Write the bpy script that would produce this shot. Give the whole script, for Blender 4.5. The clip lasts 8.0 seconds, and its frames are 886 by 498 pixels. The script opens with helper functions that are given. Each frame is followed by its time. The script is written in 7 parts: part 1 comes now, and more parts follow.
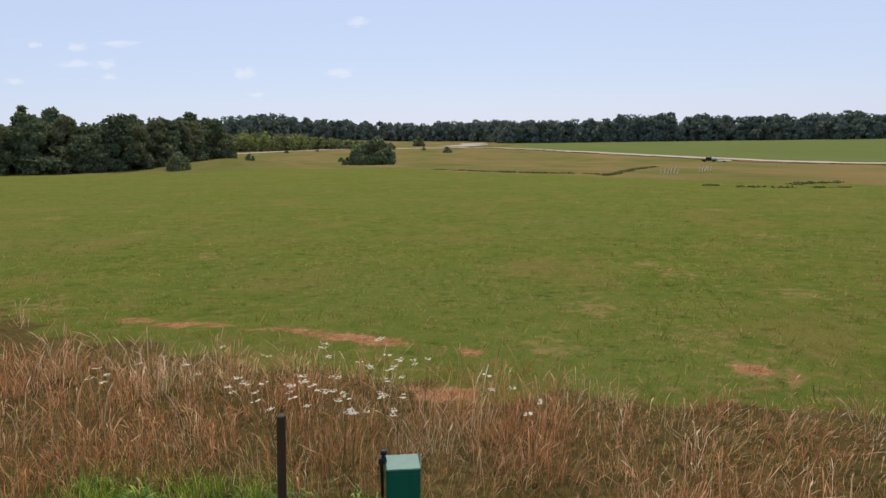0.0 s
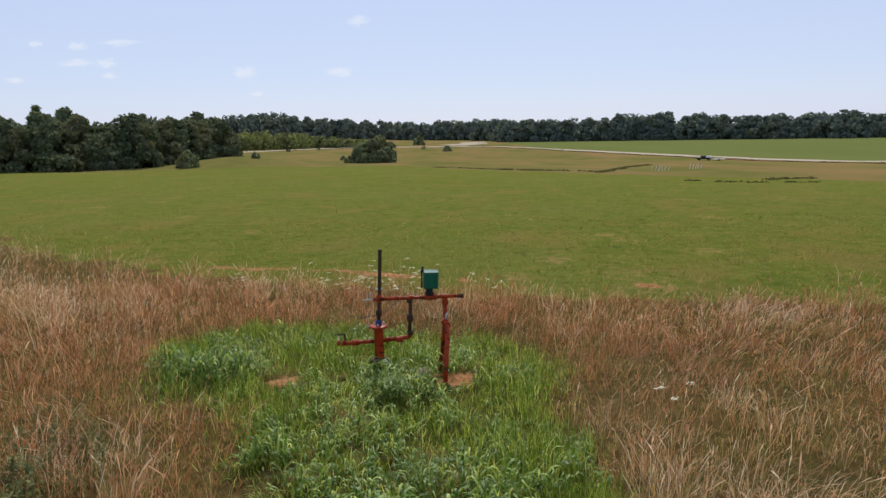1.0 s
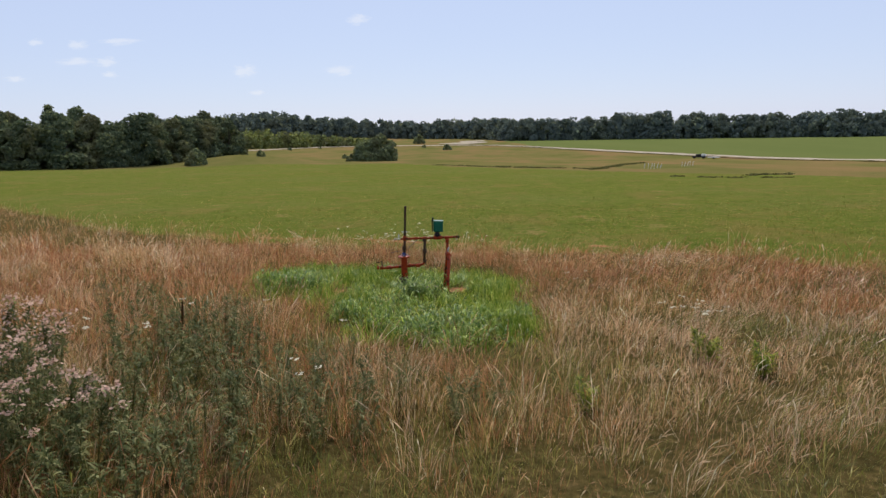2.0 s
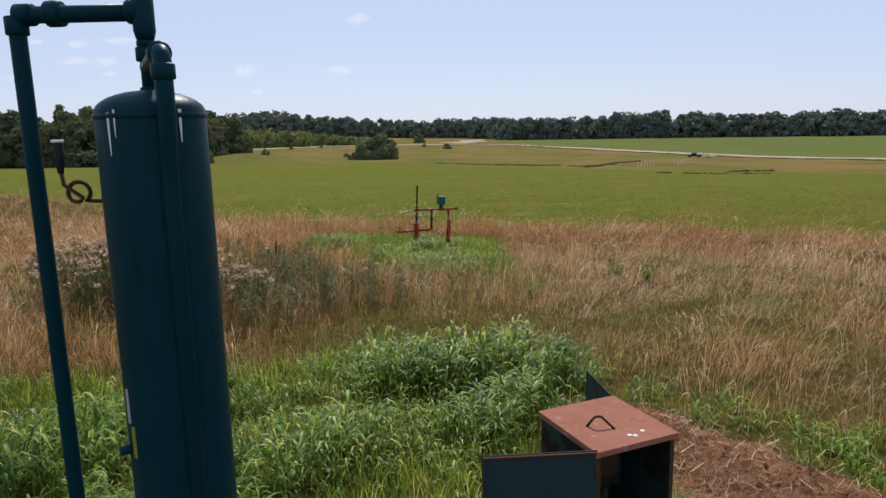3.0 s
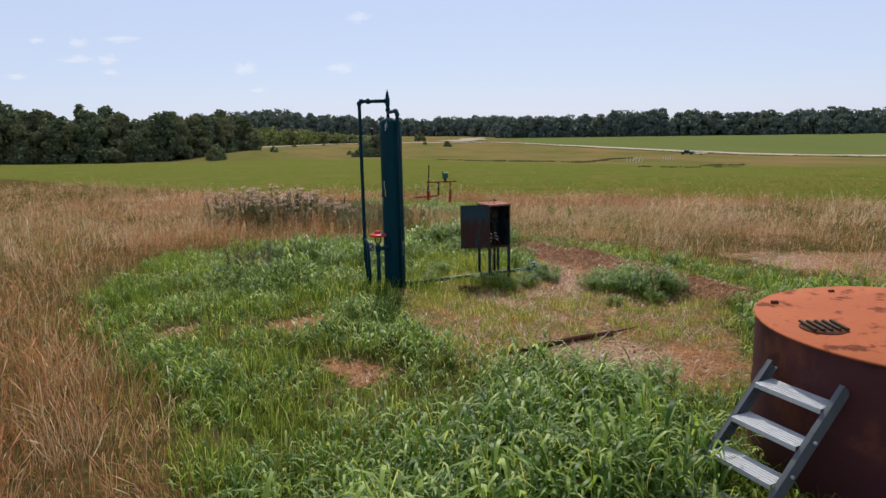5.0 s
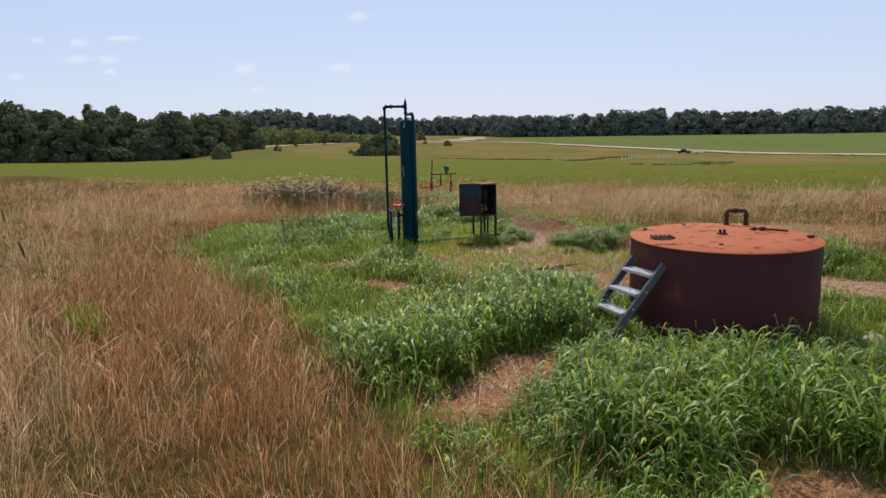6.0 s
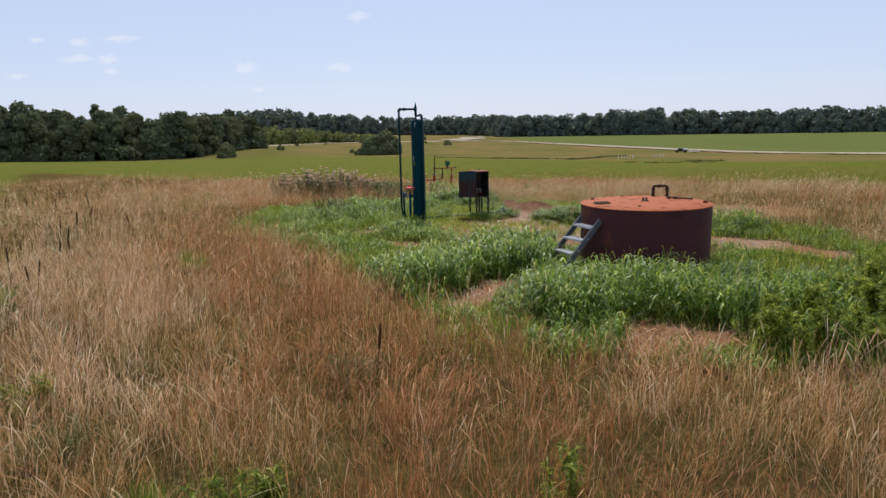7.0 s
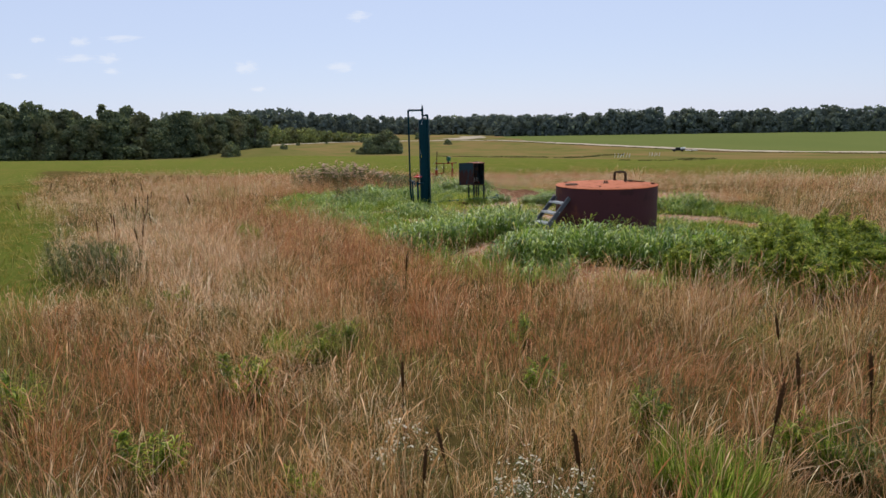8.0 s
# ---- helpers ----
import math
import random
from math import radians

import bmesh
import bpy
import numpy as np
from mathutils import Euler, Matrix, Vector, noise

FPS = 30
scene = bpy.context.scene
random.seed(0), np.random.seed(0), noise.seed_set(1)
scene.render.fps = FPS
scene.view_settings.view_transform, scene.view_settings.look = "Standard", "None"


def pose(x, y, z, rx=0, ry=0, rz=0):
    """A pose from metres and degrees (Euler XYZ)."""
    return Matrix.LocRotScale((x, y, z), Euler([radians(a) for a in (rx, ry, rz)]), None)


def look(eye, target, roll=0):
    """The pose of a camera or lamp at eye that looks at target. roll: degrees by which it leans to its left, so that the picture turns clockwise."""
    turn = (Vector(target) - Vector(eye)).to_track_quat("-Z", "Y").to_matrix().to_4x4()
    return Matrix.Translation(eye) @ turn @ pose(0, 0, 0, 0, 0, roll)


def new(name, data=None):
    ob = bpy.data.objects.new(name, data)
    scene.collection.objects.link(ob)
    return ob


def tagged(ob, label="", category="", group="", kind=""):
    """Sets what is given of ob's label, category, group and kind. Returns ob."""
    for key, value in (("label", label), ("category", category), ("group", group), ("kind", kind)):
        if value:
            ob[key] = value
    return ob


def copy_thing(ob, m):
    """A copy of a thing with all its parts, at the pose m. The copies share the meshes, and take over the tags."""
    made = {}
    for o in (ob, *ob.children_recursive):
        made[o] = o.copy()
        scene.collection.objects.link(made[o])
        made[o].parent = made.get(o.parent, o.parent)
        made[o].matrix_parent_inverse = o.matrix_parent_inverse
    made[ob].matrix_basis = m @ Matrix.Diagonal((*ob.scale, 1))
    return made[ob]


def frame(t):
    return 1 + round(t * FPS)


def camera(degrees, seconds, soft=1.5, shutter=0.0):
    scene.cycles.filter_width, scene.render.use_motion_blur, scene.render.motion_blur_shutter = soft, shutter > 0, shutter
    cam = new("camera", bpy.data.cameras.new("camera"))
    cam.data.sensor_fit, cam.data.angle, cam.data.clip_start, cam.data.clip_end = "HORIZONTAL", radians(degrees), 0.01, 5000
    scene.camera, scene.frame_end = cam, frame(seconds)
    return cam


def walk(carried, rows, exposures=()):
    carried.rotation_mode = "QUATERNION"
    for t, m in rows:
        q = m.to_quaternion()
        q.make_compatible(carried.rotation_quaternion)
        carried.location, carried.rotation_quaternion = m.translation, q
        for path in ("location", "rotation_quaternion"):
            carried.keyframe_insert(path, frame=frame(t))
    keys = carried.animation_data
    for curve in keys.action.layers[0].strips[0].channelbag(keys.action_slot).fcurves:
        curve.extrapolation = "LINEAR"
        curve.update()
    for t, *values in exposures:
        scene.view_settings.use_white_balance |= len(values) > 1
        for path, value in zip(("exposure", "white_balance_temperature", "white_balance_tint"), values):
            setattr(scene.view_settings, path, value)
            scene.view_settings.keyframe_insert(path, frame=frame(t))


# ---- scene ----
cam = camera(66.7, 8.0)
PATH = [
    (0, (0.588, 13.079, 2.667), (0.5599, 15.0475, 2.3139), -1.15),
    (0.5, (0.583, 10.318, 2.679), (0.5547, 12.2858, 2.3249), -1.14),
    (1, (0.577, 7.662, 2.692), (0.5493, 9.6297, 2.3361), -1.14),
    (1.5, (0.571, 5.100, 2.705), (0.5434, 7.0680, 2.3471), -1.13),
    (3, (0.549, -2.435, 2.739), (0.5219, -0.4677, 2.3773), -1.13),
    (3.5, (0.540, -4.788, 2.748), (0.5129, -2.8216, 2.3856), -1.13),
    (4, (0.530, -7.078, 2.757), (0.5028, -5.1121, 2.3928), -1.13),
    (4.5, (0.519, -9.312, 2.764), (0.4914, -7.3461, 2.3985), -1.14),
    (6, (0.476, -15.551, 2.773), (0.4480, -13.5856, 2.4047), -1.17),
    (6.5, (0.458, -17.529, 2.771), (0.4301, -15.5633, 2.4024), -1.18),
    (7, (0.438, -19.443, 2.767), (0.4101, -17.4773, 2.3976), -1.20),
    (7.5, (0.416, -21.284, 2.760), (0.3880, -19.3185, 2.3900), -1.21),
    (8, (0.392, -23.020, 2.750), (0.3636, -21.0548, 2.3794), -1.23),
]
walk(cam, [(t, look(eye, target, roll)) for t, eye, target, roll in PATH])

# ---- sky, sun, exposure ----
SUN_ELEV, SUN_AZ = radians(46), radians(-1)
world = bpy.data.worlds.new("sky")
scene.world = world
world.use_nodes = True
wn = world.node_tree.nodes
sky = wn.new("ShaderNodeTexSky")
sky.sky_type = 'NISHITA'
sky.sun_disc = False
sky.sun_elevation = SUN_ELEV
sky.sun_rotation = SUN_AZ
sky.altitude = 200
sky.air_density = 1.0
sky.dust_density = 0.25
sky.ozone_density = 1.5
wn["Background"].inputs[1].default_value = 0.10
tint = wn.new("ShaderNodeMix")
tint.data_type = 'RGBA'
tint.inputs[0].default_value = 0.76
tint.inputs[7].default_value = (5.9, 6.75, 9.3, 1)
world.node_tree.links.new(sky.outputs[0], tint.inputs[6])
world.node_tree.links.new(tint.outputs[2], wn["Background"].inputs[0])
sun_data = bpy.data.lights.new("sun", 'SUN')
sun_data.energy = 3.6
sun_data.angle = radians(0.55)
sun_data.color = (1.0, 0.95, 0.87)
sun_ob = new("sun", sun_data)
sun_ob.matrix_world = look((0, 0, 60), (60 * math.sin(SUN_AZ) * -1 / math.tan(SUN_ELEV), -60 * math.cos(SUN_AZ) / math.tan(SUN_ELEV), 0))
scene.view_settings.exposure = 0.0

# ---- materials ----
MATS = {}


class Nodes:
    """A short hand for one node material."""

    def __init__(self, name):
        self.mat = bpy.data.materials.new(name)
        self.mat.use_nodes = True
        self.nt = self.mat.node_tree
        self.bsdf = self.nt.nodes["Principled BSDF"]
        self.out = self.nt.nodes["Material Output"]
        MATS[name] = self.mat

    def put(self, socket, value):
        if isinstance(value, bpy.types.NodeSocket):
            self.nt.links.new(value, socket)
        elif isinstance(value, tuple) and len(value) == 3 and socket.type == 'RGBA':
            socket.default_value = (*value, 1)
        else:
            socket.default_value = value

    def node(self, kind, **ins):
        n = self.nt.nodes.new(kind)
        for k, v in ins.items():
            self.put(n.inputs[k], v)
        return n

    def pos(self, obj=False):
        if obj:
            return self.nt.nodes.new("ShaderNodeTexCoord").outputs["Object"]
        return self.nt.nodes.new("ShaderNodeNewGeometry").outputs["Position"]

    def island(self):
        return self.nt.nodes.new("ShaderNodeNewGeometry").outputs["Random Per Island"]

    def objrand(self):
        return self.nt.nodes.new("ShaderNodeObjectInfo").outputs["Random"]

    def attr(self, name):
        a = self.nt.nodes.new("ShaderNodeAttribute")
        a.attribute_name = name
        return a.outputs["Fac"]

    def noise(self, vec, scale, detail=4.0, rough=0.55, stretch=None):
        if stretch:
            m = self.nt.nodes.new("ShaderNodeMapping")
            self.nt.links.new(vec, m.inputs[0])
            m.inputs["Scale"].default_value = stretch
            vec = m.outputs[0]
        n = self.node("ShaderNodeTexNoise", Scale=scale, Detail=detail, Roughness=rough)
        self.nt.links.new(vec, n.inputs["Vector"])
        return n.outputs["Fac"]

    def ramp(self, fac, stops):
        r = self.nt.nodes.new("ShaderNodeValToRGB")
        el = r.color_ramp.elements
        while len(el) < len(stops):
            el.new(0.5)
        for e, (p, c) in zip(el, stops):
            e.position, e.color = p, (*c, 1)
        self.nt.links.new(fac, r.inputs[0])
        return r.outputs[0]

    def mix(self, fac, a, b, blend='MIX'):
        m = self.nt.nodes.new("ShaderNodeMix")
        m.data_type, m.blend_type = 'RGBA', blend
        self.put(m.inputs[0], fac)
        self.put(m.inputs[6], a)
        self.put(m.inputs[7], b)
        return m.outputs[2]

    def math(self, op, a, b=0.0, clamp=False):
        m = self.nt.nodes.new("ShaderNodeMath")
        m.operation, m.use_clamp = op, clamp
        self.put(m.inputs[0], a)
        self.put(m.inputs[1], b)
        return m.outputs[0]

    def step(self, fac, lo, hi):
        m = self.node("ShaderNodeMapRange", **{"From Min": lo, "From Max": hi})
        m.interpolation_type = 'SMOOTHSTEP'
        self.nt.links.new(fac, m.inputs[0])
        return m.outputs[0]

    def bump(self, height, strength=0.3, dist=0.02):
        b = self.node("ShaderNodeBump", Strength=strength, Distance=dist)
        self.nt.links.new(height, b.inputs["Height"])
        self.nt.links.new(b.outputs[0], self.bsdf.inputs["Normal"])

    def finish(self, color, rough=0.6, metal=0.0, spec=0.5):
        self.put(self.bsdf.inputs["Base Color"], color)
        self.put(self.bsdf.inputs["Roughness"], rough)
        self.put(self.bsdf.inputs["Metallic"], metal)
        self.bsdf.inputs["Specular IOR Level"].default_value = spec
        return self.mat

    def leafy(self, color, glow, amount=0.45, rough=0.5, spec=0.3):
        """Thin leaves: gloss on top and sunlight that passes through."""
        self.finish(color, rough, 0.0, spec)
        tr = self.nt.nodes.new("ShaderNodeBsdfTranslucent")
        self.put(tr.inputs[0], glow)
        ms = self.nt.nodes.new("ShaderNodeMixShader")
        ms.inputs[0].default_value = amount
        self.nt.links.new(self.bsdf.outputs[0], ms.inputs[1])
        self.nt.links.new(tr.outputs[0], ms.inputs[2])
        self.nt.links.new(ms.outputs[0], self.out.inputs[0])
        return self.mat


def painted_metal(name, base, base2, rust, rust_at=0.62, rough=0.4, scale=6.0, spec=0.3):
    n = Nodes(name)
    p = n.pos(True)
    c = n.mix(n.noise(p, scale, 5), base, base2)
    streak = n.noise(p, 3.0, 5, 0.6, (5.0, 5.0, 0.6))
    c = n.mix(n.math('MULTIPLY', n.step(streak, 0.5, 0.75), 0.45), c, tuple(0.55 * v for v in base))
    r = n.step(n.noise(p, scale * 1.7, 7, 0.62), rust_at, rust_at + 0.09)
    rc = n.mix(n.noise(p, 40, 4), rust, tuple(0.45 * v for v in rust))
    c = n.mix(r, c, rc)
    n.bump(n.noise(p, 60, 4), 0.25, 0.006)
    ro = n.math('ADD', n.math('MULTIPLY', r, 0.35), rough)
    return n.finish(c, ro, 0.0, spec)


TEAL = painted_metal("teal_paint", (0.0012, 0.026, 0.036), (0.0022, 0.037, 0.049), (0.05, 0.028, 0.022), 0.76, 0.40, 5, 0.08)
GREENPAINT = painted_metal("green_pipe_paint", (0.006, 0.045, 0.045), (0.012, 0.07, 0.062), (0.09, 0.04, 0.022), 0.62, 0.42, 9, 0.3)
REDPIPE = painted_metal("red_oxide_pipe", (0.36, 0.046, 0.008), (0.26, 0.028, 0.006), (0.085, 0.026, 0.012), 0.53, 0.42, 9, 0.18)
REDPAINT = painted_metal("red_valve_paint", (0.62, 0.030, 0.014), (0.48, 0.022, 0.012), (0.16, 0.02, 0.015), 0.66, 0.4, 12, 0.15)
# tank lid takes the sunlit tone of the red; the wall has a shaded one
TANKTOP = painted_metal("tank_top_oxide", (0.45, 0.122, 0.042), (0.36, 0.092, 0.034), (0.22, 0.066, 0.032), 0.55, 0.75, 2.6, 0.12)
RUST = painted_metal("rusty_steel", (0.125, 0.045, 0.022), (0.065, 0.026, 0.016), (0.16, 0.06, 0.03), 0.56, 0.8, 8, 0.1)
RUSTLID = painted_metal("rusty_lid", (0.36, 0.155, 0.10), (0.26, 0.092, 0.058), (0.50, 0.30, 0.22), 0.58, 0.8, 7, 0.1)
BOXPAINT = painted_metal("cabinet_paint", (0.010, 0.026, 0.030), (0.016, 0.036, 0.038), (0.022, 0.010, 0.009), 0.48, 0.5, 2.6, 0.25)
GREYSTEEL = painted_metal("grey_steel", (0.12, 0.125, 0.13), (0.085, 0.09, 0.095), (0.11, 0.06, 0.04), 0.64, 0.55, 7, 0.3)
BOXGREEN = painted_metal("green_enclosure_paint", (0.003, 0.090, 0.050), (0.004, 0.110, 0.062), (0.015, 0.06, 0.04), 0.74, 0.36, 10, 0.3)
DARKPIPE = painted_metal("dark_pipe", (0.045, 0.030, 0.018), (0.070, 0.045, 0.025), (0.13, 0.05, 0.025), 0.55, 0.7, 12, 0.12)
BLUE = painted_metal("blue_paint", (0.025, 0.045, 0.16), (0.02, 0.035, 0.12), (0.06, 0.04, 0.04), 0.66, 0.45, 14)
CHROME = painted_metal("bare_metal", (0.52, 0.52, 0.50), (0.40, 0.40, 0.40), (0.24, 0.18, 0.13), 0.66, 0.35, 20, 0.5)
WHITE = painted_metal("white_paint", (0.74, 0.74, 0.72), (0.66, 0.66, 0.65), (0.42, 0.37, 0.32), 0.74, 0.5, 8)
BLACK = painted_metal("black_rubber", (0.012, 0.012, 0.013), (0.02, 0.02, 0.021), (0.04, 0.035, 0.03), 0.7, 0.7, 10)


def tank_material():
    """Dull red oxide, darkened to carry the wall's shade, with rust breaking through in runs and blotches."""
    n = Nodes("tank_red_oxide_shaded")
    p = n.pos(True)
    # base is dark and purplish: the wall's sky-lit shade is in the colour
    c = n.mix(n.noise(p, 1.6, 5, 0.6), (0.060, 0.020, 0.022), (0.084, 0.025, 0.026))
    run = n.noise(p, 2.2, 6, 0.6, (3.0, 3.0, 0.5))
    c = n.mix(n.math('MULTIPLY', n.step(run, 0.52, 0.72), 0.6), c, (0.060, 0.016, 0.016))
    sep = n.node("ShaderNodeSeparateXYZ", Vector=p)
    side = n.step(sep.outputs[0], -0.35, -1.15)
    rust = n.math('ADD', n.noise(p, 1.3, 7, 0.65), n.math('MULTIPLY', side, 0.16))
    c = n.mix(n.math('MULTIPLY', n.step(rust, 0.62, 0.76), 0.6), c, n.mix(n.noise(p, 18, 5), (0.22, 0.066, 0.026), (0.13, 0.038, 0.022)))
    c = n.mix(n.math('MULTIPLY', n.step(n.noise(p, 2.8, 3, 0.4), 0.62, 0.66), 0.7), c, (0.045, 0.016, 0.016))
    n.bump(n.math('ADD', n.noise(p, 50, 4), n.math('MULTIPLY', n.noise(p, 1.5, 3), 2.0)), 0.3, 0.01)
    return n.finish(c, 0.6, 0.0, 0.18)


TANKSHADED = tank_material()


def door_material():
    """Green paint that has gone to dark rust over the door's middle and foot."""
    n = Nodes("flaking_door_paint")
    p = n.pos(True)
    sep = n.node("ShaderNodeSeparateXYZ", Vector=p)
    low = n.step(sep.outputs[2], 1.30, 0.95)
    edge = n.math('ADD', low, n.math('MULTIPLY', n.math('SUBTRACT', n.noise(p, 7.0, 6, 0.6, (1.6, 1.6, 0.6)), 0.5), 2.6))
    c = n.mix(n.noise(p, 5, 5), (0.012, 0.034, 0.042), (0.020, 0.046, 0.052))
    c = n.mix(n.step(edge, 0.55, 0.85), c, n.mix(n.noise(p, 25, 5), (0.028, 0.011, 0.010), (0.055, 0.020, 0.015)))
    n.bump(n.noise(p, 50, 4), 0.3, 0.006)
    return n.finish(c, 0.6, 0.0, 0.2)


DOORPAINT = door_material()


def ground_material():
    n = Nodes("meadow_ground")
    p = n.pos()
    fine, mid, big = n.noise(p, 9.0, 6, 0.65), n.noise(p, 0.9, 5, 0.6), n.noise(p, 0.06, 5, 0.55)
    # hay field, short and green
    rows = n.noise(p, 0.55, 4, 0.6, (1.0, 0.16, 1.0))
    hay = n.ramp(mid, [(0.25, (0.080, 0.118, 0.017)), (0.55, (0.130, 0.148, 0.026)), (0.85, (0.178, 0.166, 0.040))])
    hay = n.mix(n.step(big, 0.42, 0.68), hay, n.mix(rows, (0.100, 0.132, 0.023), (0.158, 0.162, 0.038)))
    fleck = n.noise(p, 3.2, 8, 0.75)
    hay = n.mix(n.math('MULTIPLY', n.step(fleck, 0.49, 0.66), 0.8), hay, (0.23, 0.165, 0.060))
    hay = n.mix(n.math('MULTIPLY', n.step(n.noise(p, 2.1, 8, 0.75), 0.46, 0.34), 0.7), hay, (0.036, 0.062, 0.009))
    hay = n.mix(n.math('MULTIPLY', n.step(n.noise(p, 0.28, 7, 0.72, (1.0, 0.6, 1.0)), 0.50, 0.64), 0.55), hay, (0.20, 0.145, 0.045))
    # old meadow, dry and tan
    dry = n.ramp(n.noise(p, 0.05, 6, 0.62, (1.0, 0.45, 1.0)), [(0.30, (0.112, 0.122, 0.030)), (0.47, (0.170, 0.148, 0.048)), (0.66, (0.255, 0.160, 0.070))])
    dry = n.mix(n.math('MULTIPLY', fine, 0.35), dry, (0.11, 0.09, 0.03))
    # thatch under the tall grass
    thatch = n.ramp(fine, [(0.3, (0.045, 0.038, 0.013)), (0.55, (0.120, 0.088, 0.030)), (0.8, (0.25, 0.165, 0.07))])
    # bare soil: orange sandy clay, brown loam where it was heaped, pale grit where it washed out
    soil = n.ramp(n.noise(p, 4.0, 8, 0.72), [(0.28, (0.18, 0.074, 0.030)), (0.5, (0.37, 0.172, 0.074)), (0.75, (0.54, 0.31, 0.155))])
    loam = n.ramp(n.noise(p, 7.0, 8, 0.75), [(0.3, (0.110, 0.052, 0.027)), (0.52, (0.250, 0.122, 0.062)), (0.75, (0.44, 0.26, 0.15))])
    grit = n.ramp(n.noise(p, 11.0, 8, 0.75), [(0.3, (0.20, 0.105, 0.055)), (0.5, (0.42, 0.255, 0.150)), (0.72, (0.62, 0.44, 0.29))])
    soil = n.mix(n.step(n.math('ADD', n.attr("loam"), n.math('MULTIPLY', n.math('SUBTRACT', mid, 0.5), 1.2)), 0.35, 0.65), soil, loam)
    soil = n.mix(n.step(n.math('ADD', n.attr("pale"), n.math('MULTIPLY', n.math('SUBTRACT', fine, 0.5), 1.2)), 0.35, 0.7), soil, grit)
    soil = n.mix(n.math('MULTIPLY', n.step(n.noise(p, 30.0, 6, 0.7), 0.54, 0.64), 0.6), soil, (0.44, 0.26, 0.14))
    soil = n.mix(n.math('MULTIPLY', n.step(n.noise(p, 22.0, 6, 0.7), 0.47, 0.38), 0.8), soil, (0.075, 0.036, 0.021))
    weed = n.ramp(fine, [(0.3, (0.044, 0.050, 0.012)), (0.6, (0.105, 0.100, 0.026)), (0.85, (0.22, 0.145, 0.06))])
    weed = n.mix(n.math('MULTIPLY', n.step(n.noise(p, 1.1, 4, 0.6), 0.5, 0.62), 0.6), weed, (0.20, 0.135, 0.06))
    scrap = n.step(n.noise(p, 2.6, 8, 0.78), 0.44, 0.60)
    wob = n.math('MULTIPLY', n.math('SUBTRACT', mid, 0.5), 0.7)
    wob2 = n.math('MULTIPLY', n.math('SUBTRACT', fine, 0.5), 0.9)

    def mask(a):
        return n.step(n.math('ADD', n.math('ADD', n.attr(a), wob), wob2), 0.38, 0.62)
    crop = n.mix(n.noise(p, 0.03, 4, 0.5, (1.0, 0.3, 1.0)), (0.112, 0.138, 0.040), (0.145, 0.160, 0.050))
    c = n.mix(n.step(n.attr("crop"), 0.3, 0.7), hay, crop)
    c = n.mix(mask("dry"), c, dry)
    worn = n.step(n.math('ADD', n.attr("worn"), n.math('MULTIPLY', n.math('SUBTRACT', fleck, 0.5), 1.6)), 0.45, 0.75)
    c = n.mix(n.math('MULTIPLY', worn, 0.6), c, (0.32, 0.20, 0.085))
    c = n.mix(mask("tall"), c, thatch)
    c = n.mix(mask("weedy"), c, weed)
    turf = n.ramp(n.noise(p, 14.0, 7, 0.7), [(0.32, (0.085, 0.090, 0.022)), (0.5, (0.20, 0.15, 0.055)), (0.7, (0.38, 0.23, 0.11))])
    c = n.mix(n.math('MULTIPLY', mask("thin"), 0.8), c, turf)
    c = n.mix(n.math('MULTIPLY', mask("thin"), scrap), c, soil)
    c = n.mix(mask("soil"), c, soil)
    n.bump(n.math('ADD', fine, n.math('MULTIPLY', n.noise(p, 28, 5, 0.7), 0.8)), 0.9, 0.06)
    return n.finish(c, 1.0, 0.0, 0.0)


GROUND = ground_material()


def blade_material(name, dark, mid, pale, other, amount=0.5, spot=0.5):
    """Dry blades: a tone for each blade, and another tone in patches."""
    n = Nodes(name)
    p, i = n.pos(), n.island()
    c = n.ramp(i, [(0.0, dark), (0.45, mid), (0.78, tuple((a + b) / 2 for a, b in zip(mid, pale))), (0.93, pale), (1.0, tuple(min(0.95, 1.25 * v) for v in pale))])
    c = n.mix(n.math('MULTIPLY', n.step(n.noise(p, 0.9, 5, 0.65), 0.47, 0.64), spot), c, other)
    c = n.mix(n.math('MULTIPLY', n.step(n.noise(p, 0.23, 4, 0.6), 0.5, 0.68), 0.35), c, mid)
    return n.leafy(c, c, amount, 0.42, 0.4)


def green_material(name, lo, mid, hi, scale=0.7, amount=0.4, rough=0.38, spec=0.45, gain=1.5, brown=None):
    n = Nodes(name)
    p, i = n.pos(), n.island()
    # a tone per leaf; the palest end paints in pale leaf highlights
    c = n.ramp(i, [(0.0, lo), (0.55, mid), (0.88, hi), (1.0, tuple(0.6 * v + 0.4 * w for v, w in zip(hi, (0.64, 0.70, 0.34))))])
    c = n.mix(n.math('MULTIPLY', n.step(n.noise(p, scale, 4, 0.6), 0.45, 0.7), 0.5), c, lo)
    if brown:
        c = n.mix(n.math('MULTIPLY', n.step(n.noise(p, scale * 0.8, 3, 0.5, (1.0, 1.0, 0.5)), 0.48, 0.66), 0.7), c, brown)
    g = n.mix(1.0, c, (gain * 1.1, gain, gain * 0.75), 'MULTIPLY')
    return n.leafy(c, g, amount, rough, spec)


